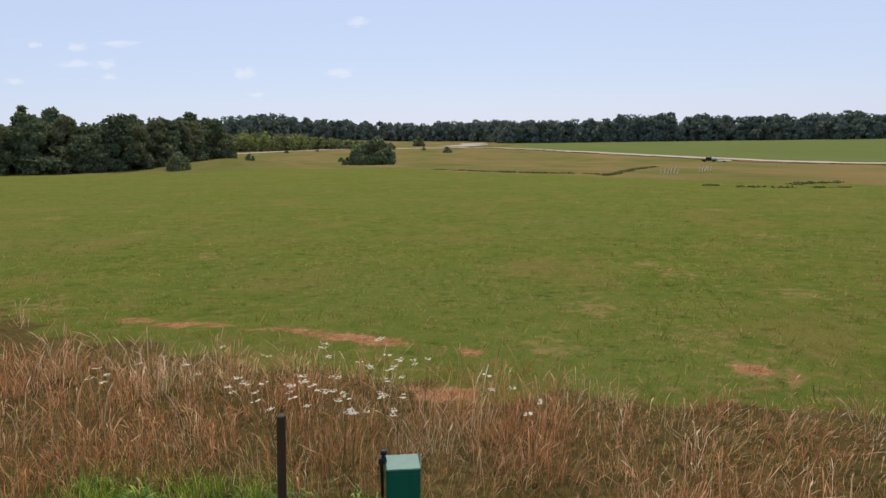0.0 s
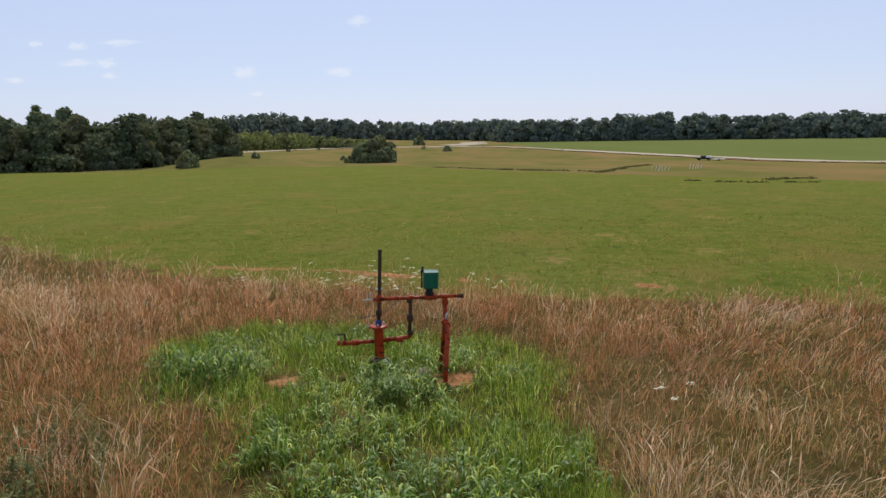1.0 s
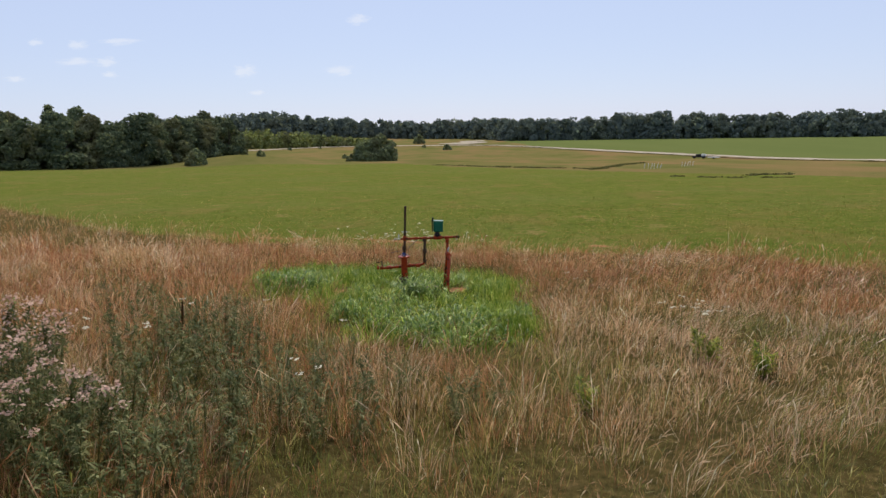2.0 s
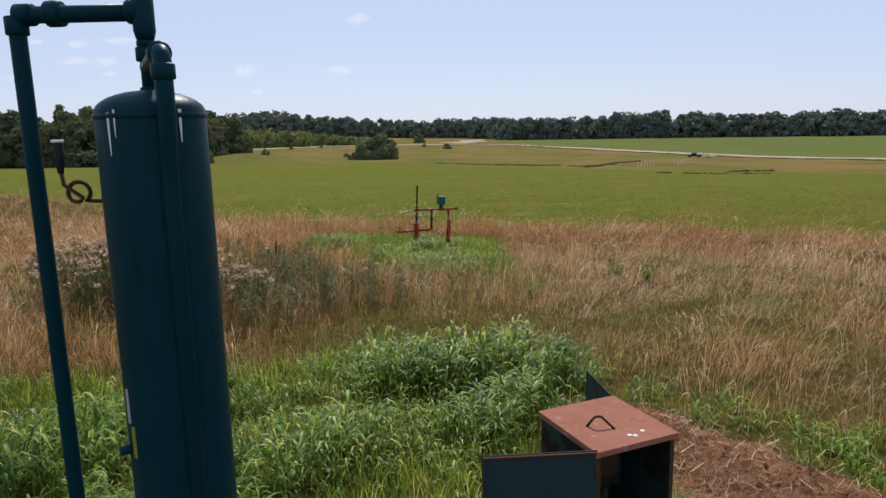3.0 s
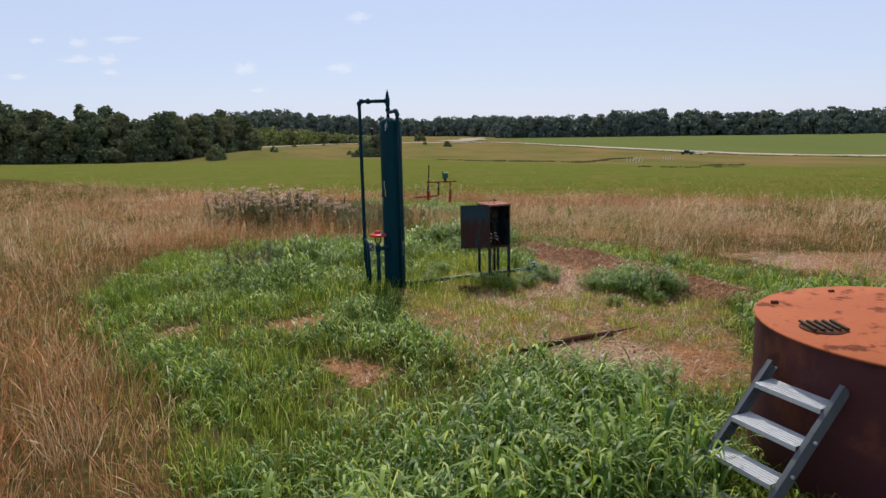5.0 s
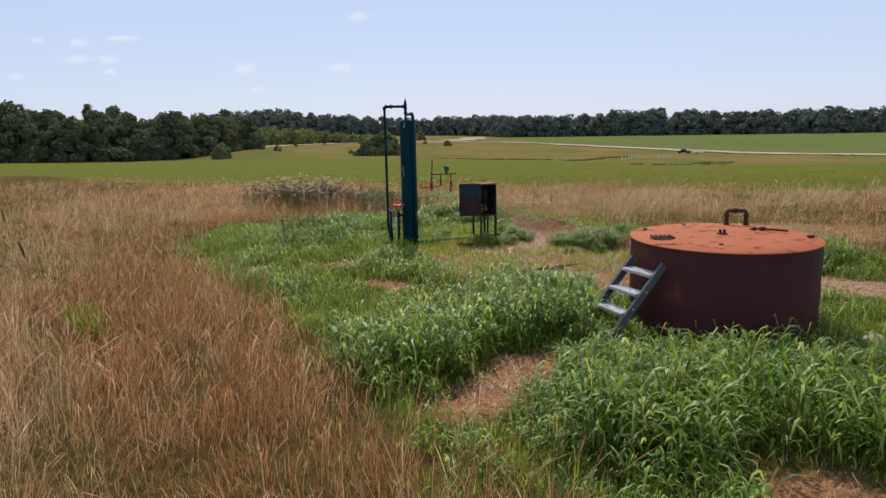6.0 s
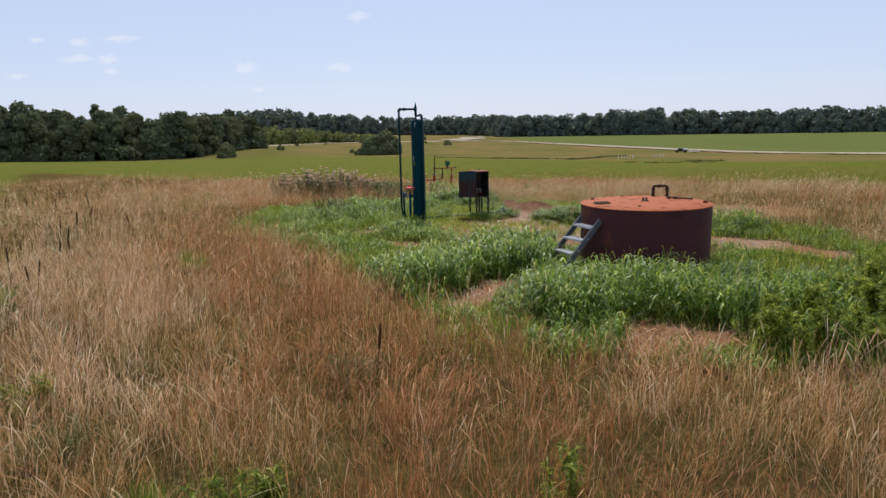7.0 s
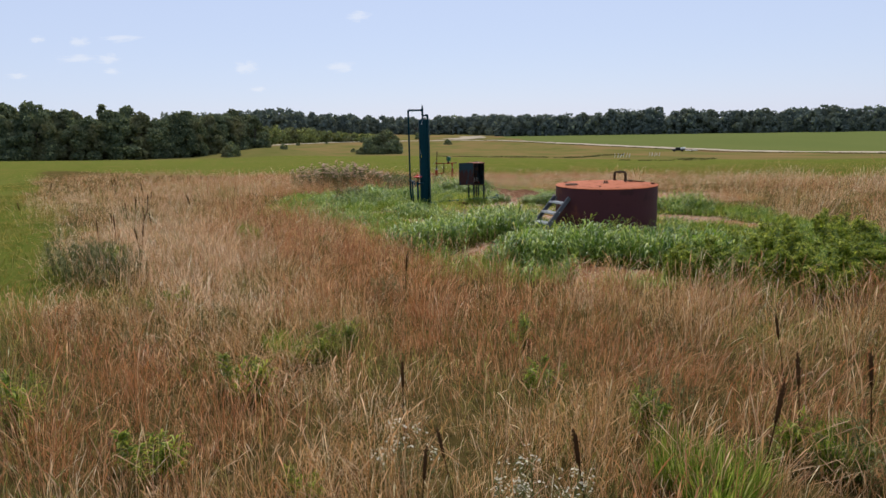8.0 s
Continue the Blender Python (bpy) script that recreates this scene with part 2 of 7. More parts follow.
STRAWGRASS = blade_material("straw_grass", (0.22, 0.104, 0.036), (0.54, 0.292, 0.110), (0.94, 0.68, 0.41), (0.49, 0.245, 0.080), 0.45, 0.35)
REDGRASS = blade_material("red_brown_grass", (0.16, 0.054, 0.020), (0.43, 0.165, 0.058), (0.85, 0.50, 0.26), (0.48, 0.195, 0.068), 0.45, 0.35)
PALEGRASS = blade_material("bleached_grass", (0.34, 0.175, 0.085), (0.71, 0.435, 0.235), (0.95, 0.74, 0.51), (0.60, 0.32, 0.14), 0.5, 0.30)
OLIVEGRASS = blade_material("olive_grass", (0.060, 0.080, 0.012), (0.175, 0.180, 0.030), (0.52, 0.44, 0.13), (0.115, 0.145, 0.022), 0.45, 0.6)
WEED = green_material("green_weed_leaves", (0.038, 0.088, 0.013), (0.132, 0.232, 0.028), (0.35, 0.44, 0.090), 0.7, 0.41, 0.45, 0.19, 1.7)
UPRIGHT = green_material("fresh_green_grass", (0.056, 0.108, 0.014), (0.130, 0.210, 0.027), (0.34, 0.39, 0.088), 0.9, 0.45, 0.5, 0.08, 1.5)
FILLER = green_material("short_yellow_grass", (0.105, 0.170, 0.016), (0.22, 0.29, 0.036), (0.50, 0.46, 0.14), 0.8, 0.5, 0.7, 0.05, 1.4)
HAY = green_material("hay_blades", (0.070, 0.090, 0.012), (0.135, 0.145, 0.022), (0.46, 0.34, 0.11), 0.3, 0.5, 0.7, 0.1, 1.2)
BUSHY = green_material("goldenrod_leaves", (0.050, 0.088, 0.010), (0.165, 0.230, 0.020), (0.46, 0.49, 0.060), 0.7, 0.4, 0.5, 0.06, 1.45)
BUSHTIP = green_material("goldenrod_tips", (0.16, 0.21, 0.025), (0.25, 0.29, 0.035), (0.42, 0.42, 0.07), 0.7, 0.5, 0.7, 0.05, 1.3)
DULL = green_material("dull_herb_leaves", (0.090, 0.105, 0.038), (0.170, 0.175, 0.066), (0.34, 0.30, 0.14), 0.7, 0.45, 0.6, 0.1, 1.3)
DARKHERB = green_material("dark_herb_leaves", (0.052, 0.066, 0.020), (0.112, 0.128, 0.040), (0.25, 0.23, 0.095), 0.7, 0.35, 0.6, 0.06, 1.2)
WITHER = green_material("withered_leaves", (0.040, 0.036, 0.022), (0.085, 0.072, 0.044), (0.20, 0.165, 0.10), 0.7, 0.35, 0.7, 0.05, 1.1)
TREELEAF = green_material("tree_leaves", (0.072, 0.100, 0.062), (0.122, 0.156, 0.088), (0.185, 0.215, 0.112), 0.16, 0.36, 0.8, 0.04, 1.15, (0.165, 0.155, 0.080))
# far woods: distance haze is put into the leaf colour, paler and bluer
HAZELEAF = green_material("hazy_far_leaves", (0.100, 0.132, 0.120), (0.138, 0.172, 0.148), (0.180, 0.215, 0.172), 0.07, 0.3, 0.9, 0.03, 1.05, (0.150, 0.172, 0.125))
SHRUBLEAF = green_material("shrub_leaves", (0.105, 0.140, 0.078), (0.165, 0.205, 0.105), (0.240, 0.275, 0.135), 0.2, 0.4, 0.7, 0.08, 1.15, (0.15, 0.15, 0.08))
THICKETLEAF = green_material("thicket_leaves", (0.125, 0.155, 0.060), (0.20, 0.235, 0.085), (0.30, 0.33, 0.11), 0.12, 0.35, 0.7, 0.05, 1.15, (0.13, 0.13, 0.075))
DITCH = green_material("ditch_growth", (0.075, 0.084, 0.028), (0.115, 0.118, 0.040), (0.18, 0.16, 0.07), 0.3, 0.3, 0.8, 0.05, 1.1)


def simple(name, lo, hi, scale, rough=0.8, spec=0.3):
    n = Nodes(name)
    p = n.pos(True)
    n.bump(n.noise(p, scale * 4, 4), 0.4, 0.02)
    return n.finish(n.mix(n.noise(p, scale, 6, 0.65), lo, hi), rough, 0.0, spec)


BARK = simple("bark", (0.05, 0.038, 0.028), (0.12, 0.095, 0.07), 3.0)
ROADMAT = simple("pale_gravel", (0.36, 0.295, 0.21), (0.46, 0.385, 0.285), 0.6, 0.95, 0.0)
VERGEMAT = simple("dry_verge", (0.16, 0.10, 0.055), (0.27, 0.18, 0.10), 0.5, 0.95, 0.0)
GRAVELMAT = simple("soil_crumbs", (0.10, 0.048, 0.027), (0.36, 0.20, 0.115), 3.0, 1.0, 0.0)
DEADSTALK = simple("dead_stalk", (0.042, 0.024, 0.012), (0.095, 0.050, 0.022), 20.0, 1.0, 0.0)
STRAW = blade_material("straw", (0.16, 0.075, 0.036), (0.42, 0.235, 0.110), (0.70, 0.48, 0.27), (0.40, 0.21, 0.10), 0.2, 0.3)


def petal_material(name, lo, hi):
    n = Nodes(name)
    c = n.mix(n.island(), lo, hi)
    return n.leafy(c, c, 0.5, 0.8, 0.02)


PETAL = petal_material("white_petals", (0.78, 0.72, 0.52), (0.90, 0.86, 0.70))
PINKPETAL = petal_material("faded_pink_petals", (0.55, 0.33, 0.24), (0.85, 0.62, 0.48))
YELLOWPETAL = petal_material("yellow_petals", (0.42, 0.36, 0.03), (0.55, 0.48, 0.06))
STONEMAT = simple("pale_stone", (0.36, 0.29, 0.22), (0.52, 0.44, 0.35), 9.0)
GLASSDARK = simple("dark_glass", (0.01, 0.012, 0.014), (0.02, 0.022, 0.025), 3.0, 0.08, 0.6)
CONCRETE = simple("concrete", (0.30, 0.19, 0.135), (0.42, 0.28, 0.205), 9.0)

# ---- mesh helpers ----


def mesh_ob(name, bm, mat, parent=None, label="", smooth=False):
    me = bpy.data.meshes.new(name)
    if smooth:
        for f in bm.faces:
            f.smooth = True
    bm.to_mesh(me)
    bm.free()
    me.materials.append(mat)
    ob = new(name, me)
    if parent is not None:
        ob.parent = parent
    if label:
        ob["label"] = label
    return ob


def part(name, bm, material, parent, label="", smooth=False):
    return mesh_ob(name, bm, material, parent, label, smooth)


def thing(name, m, label, category, group="", kind=""):
    ob = new(name)
    ob.empty_display_size = 0.2
    ob.matrix_basis = m
    return tagged(ob, label, category, group, kind)


def box(bm, lo, hi, bevel=0.0, m=None):
    """A bevelled box between two corners."""
    lo, hi = Vector(lo), Vector(hi)
    mm = Matrix.Translation((lo + hi) / 2) @ Matrix.Diagonal((*(hi - lo), 1))
    r = bmesh.ops.create_cube(bm, size=1, matrix=(m @ mm) if m else mm)
    if bevel:
        es = list({e for v in r["verts"] for e in v.link_edges})
        bmesh.ops.bevel(bm, geom=es, offset=bevel, segments=2, affect='EDGES', profile=0.5)
    return bm


def lathe(bm, prof, seg=24, m=None):
    """Turns a profile of (radius, height) about z; closed at radius 0."""
    m = m or Matrix()
    rings = []
    for r, z in prof:
        if r < 1e-6:
            rings.append([bm.verts.new(m @ Vector((0, 0, z)))])
        else:
            rings.append([bm.verts.new(m @ Vector((r * math.cos(2 * math.pi * k / seg), r * math.sin(2 * math.pi * k / seg), z))) for k in range(seg)])
    for a, b in zip(rings, rings[1:]):
        for k in range(seg):
            q = (k + 1) % seg
            vs = [a[k % len(a)], a[q % len(a)], b[q % len(b)], b[k % len(b)]]
            vs = list(dict.fromkeys(vs))
            if len(vs) > 2:
                bm.faces.new(vs)
    for f in bm.faces:
        f.smooth = True
    return bm


def tube(bm, pts, r, seg=12, bend=0.0, cap=True):
    """A pipe along points, its corners rounded by bend."""
    pts = [Vector(p) for p in pts]
    if bend:
        out = [pts[0]]
        for a, b, c in zip(pts, pts[1:], pts[2:]):
            u, w = (a - b).normalized(), (c - b).normalized()
            for k in range(6):
                s = k / 5
                p0, p1 = b + u * bend, b + w * bend
                out.append(p0 * (1 - s) ** 2 + b * 2 * s * (1 - s) + p1 * s * s)
        out.append(pts[-1])
        pts = out
    rs = r if isinstance(r, (list, tuple)) else [r] * len(pts)
    rings, side = [], None
    for k, p in enumerate(pts):
        d = (pts[min(k + 1, len(pts) - 1)] - pts[max(k - 1, 0)]).normalized()
        if side is None:
            side = d.orthogonal().normalized()
        side = (side - d * side.dot(d)).normalized()
        up = d.cross(side)
        rings.append([bm.verts.new(p + (side * math.cos(2 * math.pi * j / seg) + up * math.sin(2 * math.pi * j / seg)) * rs[k]) for j in range(seg)])
    for a, b in zip(rings, rings[1:]):
        for j in range(seg):
            f = bm.faces.new((a[j], a[(j + 1) % seg], b[(j + 1) % seg], b[j]))
            f.smooth = True
    if cap:
        bm.faces.new(rings[0][::-1])
        bm.faces.new(rings[-1])
    return bm


def along(a, b):
    """A frame whose z runs from a to b, at a."""
    a, b = Vector(a), Vector(b)
    return Matrix.Translation(a) @ (b - a).to_track_quat("Z", "Y").to_matrix().to_4x4()


def collar(bm, a, b, r, seg=16, bev=0.004):
    """A short fitting from a to b with eased rims."""
    ln = (Vector(b) - Vector(a)).length
    return lathe(bm, [(0, 0), (r - bev, 0), (r, bev), (r, ln - bev), (r - bev, ln), (0, ln)], seg, along(a, b))


def raw_mesh(name, verts, faces_flat, counts, mat, label="", category="", kind="stuff", parent=None, smooth=True):
    """One mesh from arrays."""
    me = bpy.data.meshes.new(name)
    nv, nl, nf = len(verts), len(faces_flat), len(counts)
    me.vertices.add(nv)
    me.vertices.foreach_set("co", np.asarray(verts, np.float32).ravel())
    me.loops.add(nl)
    me.loops.foreach_set("vertex_index", np.asarray(faces_flat, np.int32))
    me.polygons.add(nf)
    starts = np.r_[0, np.cumsum(counts)[:-1]].astype(np.int32)
    me.polygons.foreach_set("loop_start", starts)
    me.polygons.foreach_set("use_smooth", np.full(nf, smooth))
    me.update(calc_edges=True)
    me.materials.append(mat)
    ob = new(name, me)
    if parent is not None:
        ob.parent = parent
        return ob
    return tagged(ob, label, category, kind=kind)


# ---- terrain and what grows where ----
RISE = np.array([(-200, 0.6), (-60, 0.1), (-20, 0), (2, 0), (8, -0.25), (15, -0.62), (21, -0.9), (64, -2.8), (180, -7.4), (260, -10.4), (330, -11.6), (600, -12.4), (1500, -13.0), (4000, -14.0)])


def smooth01(v, lo, hi):
    s = np.clip((v - lo) / (hi - lo), 0, 1)
    return s * s * (3 - 2 * s)


def wave(x, y, s, seed=0.0):
    """Cheap smooth noise about -1 to 1."""
    x, y = x / s + seed * 3.1, y / s - seed * 1.7
    return (np.sin(x * 1.3 + 1.7 * np.sin(y * 0.9 + seed)) + np.sin(y * 1.7 + 1.3 * np.sin(x * 1.1 + 2 * seed)) + 0.6 * np.sin(2.9 * x + 2.3 * y + seed) + 0.5 * np.sin(3.7 * y - 2.1 * x + 1.9 * seed)) / 3.1


def poly_dist(poly, x, y):
    """Signed distance to a closed outline, positive inside."""
    x, y = np.asarray(x, float), np.asarray(y, float)
    d = np.full(x.shape, 1e9)
    ins = np.zeros(x.shape, bool)
    for (ax, ay), (bx, by) in zip(poly, poly[1:] + poly[:1]):
        vx, vy = bx - ax, by - ay
        s = np.clip(((x - ax) * vx + (y - ay) * vy) / (vx * vx + vy * vy + 1e-9), 0, 1)
        d = np.minimum(d, np.hypot(x - ax - s * vx, y - ay - s * vy))
        cross = (ay > y) != (by > y)
        ins ^= cross & (x < vx * (y - ay) / (vy if abs(vy) > 1e-9 else 1e-9) + ax)
    return np.where(ins, d, -d)


MOUND = [(2.1, 3.7), (2.8, 2.6), (3.4, 1.7), (3.95, 0.8), (4.4, -0.4), (4.95, -1.5)]


def line_dist(line, x, y):
    d = np.full(np.shape(x), 1e9)
    for (ax, ay), (bx, by) in zip(line, line[1:]):
        vx, vy = bx - ax, by - ay
        s = np.clip(((x - ax) * vx + (y - ay) * vy) / (vx * vx + vy * vy), 0, 1)
        d = np.minimum(d, np.hypot(x - ax - s * vx, y - ay - s * vy))
    return d


def terrain(x, y):
    x, y = np.asarray(x, float), np.asarray(y, float)
    z = sum(np.interp(y + k, RISE[:, 0], RISE[:, 1]) for k in (-3, 0, 3)) / 3
    z = z - 0.015 * x * smooth01(y, 20, 150) * (1 - smooth01(y, 260, 420)) * (1 - smooth01(np.abs(x), 150, 400))
    far = np.maximum(np.hypot(x, y) / 60, 0)
    z = z + 0.05 * wave(x, y, 2.3, 1) * (np.hypot(x, y) > 0) + 0.12 * np.clip(far - 0.4, 0, 1.5) * wave(x, y, 11, 2)
    z = z + 19 * np.exp(-((x + 228) / 125) ** 2 - ((y - 960) / 170) ** 2)
    z = z + 3.0 * np.exp(-((x + 58) / 18) ** 2 - ((y - 195) / 24) ** 2)
    heap = np.exp(-(line_dist(MOUND, x, y) / 0.42) ** 2)
    z = z + 0.20 * heap * (1 + 0.4 * wave(x, y, 0.35, 5)) + 0.035 * np.sqrt(heap) * wave(x, y, 0.11, 7)
    return z


def gz(x, y):
    return float(terrain(np.array([x]), np.array([y]))[0])


WELL_PATCH = [(-4.1, 18.0), (-3.0, 19.4), (0.0, 18.8), (1.2, 18.2), (1.9, 17.1), (1.7, 14.5), (1.9, 12.2), (0.4, 11.7), (-0.8, 12.1), (-1.9, 14.6), (-3.2, 15.5)]
PAD_PATCH = [(-5.3, -1.5), (-5.8, 2.6), (-4.4, 4.6), (-2.0, 5.0), (-0.6, 6.2), (1.3, 6.2), (2.3, 4.6), (4.4, 2.6), (5.6, 0.9), (6.5, -0.9), (7.8, -2.2), (9.0, -3.9), (9.4, -5.5), (9.8, -7.0), (9.9, -9.5), (8.5, -11.6), (6.6, -12.8), (5.4, -13.2), (4.2, -12.6), (3.2, -12.3), (1.6, -11.7), (0.5, -11.1), (-0.4, -9.2), (-1.8, -6.2), (-3.2, -4.2)]
SOIL = [
    [(1.9, 4.1), (2.5, 3.8), (3.3, 2.6), (3.9, 1.7), (4.45, 0.8), (4.9, -0.4), (5.5, -1.5), (4.9, -2.0), (4.4, -1.3), (4.0, -0.2), (3.5, 0.35), (2.9, 0.3), (2.7, -0.2), (2.25, -0.7), (1.95, -0.3), (2.1, 0.5), (2.3, 1.5), (2.1, 2.6)],
    [(6.5, 1.3), (7.1, 2.2), (8.4, 2.3), (8.6, 1.6), (7.4, 0.7)],
    [(1.5, -3.6), (2.6, -3.1), (3.1, -3.5), (3.2, -4.2), (2.6, -4.7), (1.9, -4.3)],
    [(0.28, -9.5), (0.45, -9.0), (0.89, -8.4), (1.25, -7.8), (1.7, -7.7), (1.6, -8.5), (1.25, -9.05), (0.8, -9.4)],
    [(2.75, -10.35), (3.2, -10.5), (3.6, -10.95), (4.5, -11.0), (4.2, -11.4), (3.6, -11.7), (3.2, -11.9), (2.7, -11.65), (2.6, -11.2)],
    [(-2.0, -2.5), (-1.4, -1.7), (-1.2, -2.1), (-1.6, -2.6)],
    [(-1.1, -3.9), (-0.6, -3.8), (-0.1, -4.3), (-0.5, -4.6)],
    [(-5.5, 0.9), (-4.9, 1.2), (-4.8, 0.7), (-5.2, 0.4)],
    [(0.42, 16.45), (0.75, 16.5), (0.7, 16.2), (0.45, 16.2)],
    [(-1.85, 16.2), (-1.6, 16.4), (-1.5, 16.15), (-1.7, 16.05)],
    [(6.0, -4.0), (6.8, -4.0), (7.6, -4.7), (8.4, -5.9), (8.2, -6.6), (7.5, -6.0), (6.9, -5.5), (6.0, -5.4)],
    [(-4.05, 2.7), (-3.95, 3.15), (-3.4, 2.85), (-3.3, 2.3), (-3.15, 1.9), (-3.35, 1.7), (-3.65, 2.1)],
    [(-3.5, -2.4), (-3.2, -2.4), (-3.05, -2.85), (-3.3, -2.9)],
    [(2.7, -3.6), (3.3, -3.4), (3.65, -3.85), (3.3, -4.5), (2.65, -4.5), (2.5, -4.2)],
    [(-0.15, 22.1), (0.85, 22.05), (0.75, 21.5), (0.2, 21.6)],
    [(-6.5, 26.9), (-4.2, 26.1), (-2.0, 25.3), (-1.1, 24.97), (0.2, 24.5), (1.0, 23.85), (1.0, 23.65), (0.2, 24.15), (-1.0, 24.58), (-1.9, 24.93), (-4.1, 25.74), (-6.2, 26.25)],
    [(4.9, 22.7), (5.6, 22.4), (5.4, 22.2), (4.8, 22.5)],
]
THIN = [(-0.3, -0.6), (0.9, -0.7), (1.5, -0.6), (2.1, 0.5), (2.4, 1.0), (3.6, 0.2), (4.5, -0.8), (4.5, -1.7), (4.2, -2.6), (4.1, -3.4), (4.0, -4.6), (3.0, -4.9), (2.0, -4.5), (0.8, -4.2), (0.3, -3.2), (-0.2, -1.6)]
YARD = [(-0.1, -0.4), (0.0, 0.7), (0.8, 1.2), (1.7, 0.8), (1.9, 0.2), (0.9, -0.6)]
DRY_PATCH = [(5.2, 2.6), (6.6, 3.6), (9.5, 3.4), (12.5, 2.2), (11.5, -1.6), (9.0, -1.8), (7.4, -1.6), (6.5, -0.4), (5.8, 0.9)]
WORN = [(-22.1, 59.2, 1.2), (-24.5, 54.3, 1.4), (-24.6, 83.4, 1.6), (-25.7, 78.0, 1.3), (12.8, 39.4, 0.9), (6.3, 32.8, 0.7), (3.6, 27.1, 0.8), (4.8, 24.4, 0.9), (5.1, 22.5, 0.8), (6.7, 30.9, 0.7), (-9.1, 28.1, 1.0), (2.2, 24.0, 0.6), (8.5, 28.0, 0.7), (-14, 44, 1.0), (-8, 36, 0.8), (16, 52, 1.2)]
TALL_TOP = [(-60, 76), (-18, 35), (-10, 27.0), (-4, 24.0), (2, 22.0), (5.4, 21.2), (9, 19.2), (14, 15.8), (22, 10.8), (60, -6)]
TALL_LEFT = [(-48, 56), (-17.5, 6), (-12.4, -1), (-8.0, -7.5), (-6.4, -10.0), (-5.6, -12.4), (-6.2, -13.6), (-5.9, -14.8), (-4.8, -17), (-4, -22), (-5, -60)]
TALL_ZONE = TALL_TOP + [(60, -60)] + TALL_LEFT[::-1]


def ragged(x, y, k):
    return 0.30 * wave(x, y, 0.5, k) + 0.18 * wave(x, y, 0.17, k + 2)


def d_soil(x, y):
    return np.max([poly_dist(p, x, y) for p in SOIL], axis=0) + 0.7 * ragged(x, y, 3)


def d_thin(x, y):
    """Trodden ground where grass stands in scraps."""
    return np.max([poly_dist(THIN, x, y), poly_dist(YARD, x, y), poly_dist(DRY_PATCH, x, y) - 0.9], axis=0) + 0.8 * ragged(x, y, 7)


def d_weed(x, y):
    return np.maximum(poly_dist(WELL_PATCH, x, y), poly_dist(PAD_PATCH, x, y)) + 1.1 * ragged(x, y, 1)


def d_tall(x, y):
    return poly_dist(TALL_ZONE, x, y) + 2.0 * ragged(x, y, 4) + 0.8 * wave(x, y, 2.5, 6)


def build_ground():
    near_x = np.r_[np.arange(-24, -6, 0.4), np.arange(-6, 9, 0.17), np.arange(9, 24.01, 0.4)]
    near_y = np.r_[np.arange(-34, -13, 0.4), np.arange(-13, 7, 0.17), np.arange(7, 40.01, 0.33)]
    grow = np.cumsum(0.4 * 1.085 ** np.arange(1, 95))
    grow = grow[grow < 3800]
    xs = np.r_[-24 - grow[::-1], near_x, 24 + grow]
    ys = np.r_[-34 - grow[:50][::-1], near_y, 40 + grow]
    X, Y = np.meshgrid(xs, ys)
    x, y = X.ravel(), Y.ravel()
    z = terrain(x, y)
    nx, ny = len(xs), len(ys)
    idx = np.arange(nx * ny).reshape(ny, nx)
    q = np.stack([idx[:-1, :-1], idx[:-1, 1:], idx[1:, 1:], idx[1:, :-1]], -1).reshape(-1, 4)
    ob = raw_mesh("ground", np.c_[x, y, z], q.ravel(), np.full(len(q), 4), GROUND, "rolling grassland with a green hay field and bare soil", "ground", "structure")

    def layer(name, v):
        a = ob.data.attributes.new(name, 'FLOAT', 'POINT')
        a.data.foreach_set("value", np.clip(v, 0, 1).astype(np.float32))
    layer("soil", 0.5 + 1.4 * d_soil(x, y))
    layer("thin", 0.5 + 0.9 * d_thin(x, y))
    layer("loam", 1.1 * np.exp(-(line_dist(MOUND, x, y) / 0.62) ** 2) + 0.5 * np.exp(-((x - 3.4) / 0.8) ** 2 - ((y + 11) / 0.8) ** 2))
    layer("pale", np.exp(-((x - 2.3) / 0.9) ** 2 - ((y + 3.8) / 0.9) ** 2) + np.exp(-((x - 6.6) / 1.6) ** 2 - ((y - 1.8) / 1.3) ** 2) + np.exp(-((x - 6.6) / 1.3) ** 2 - ((y + 4.9) / 0.9) ** 2))
    layer("weedy", 0.5 + 1.2 * d_weed(x, y))
    layer("tall", 0.5 + 0.8 * d_tall(x, y))
    layer("worn", np.max([np.exp(-((x - a) / (1.6 * r)) ** 2 - ((y - b) / (2.2 * r)) ** 2) for a, b, r in WORN], axis=0) * 0.62)
    edge = np.interp(x, [-90, -66, -50, -41, -30, -15, 0, 11, 24, 35, 45, 80], [140, 150, 160, 172, 188, 205, 165, 140, 117, 98, 72, 55]) + 6 * wave(x, y, 30, 3)
    back = np.interp(x, [40, 60, 67, 93, 111, 132, 140, 200], [900, 420, 396, 342, 307, 261, 200, 60])
    layer("dry", 0.5 + 0.06 * np.minimum(y - edge, back - y))
    layer("crop", np.where(x > 40, 0.5 + 0.06 * (y - back), 0.0))
    return ob


build_ground()

# ---- gas separator ----


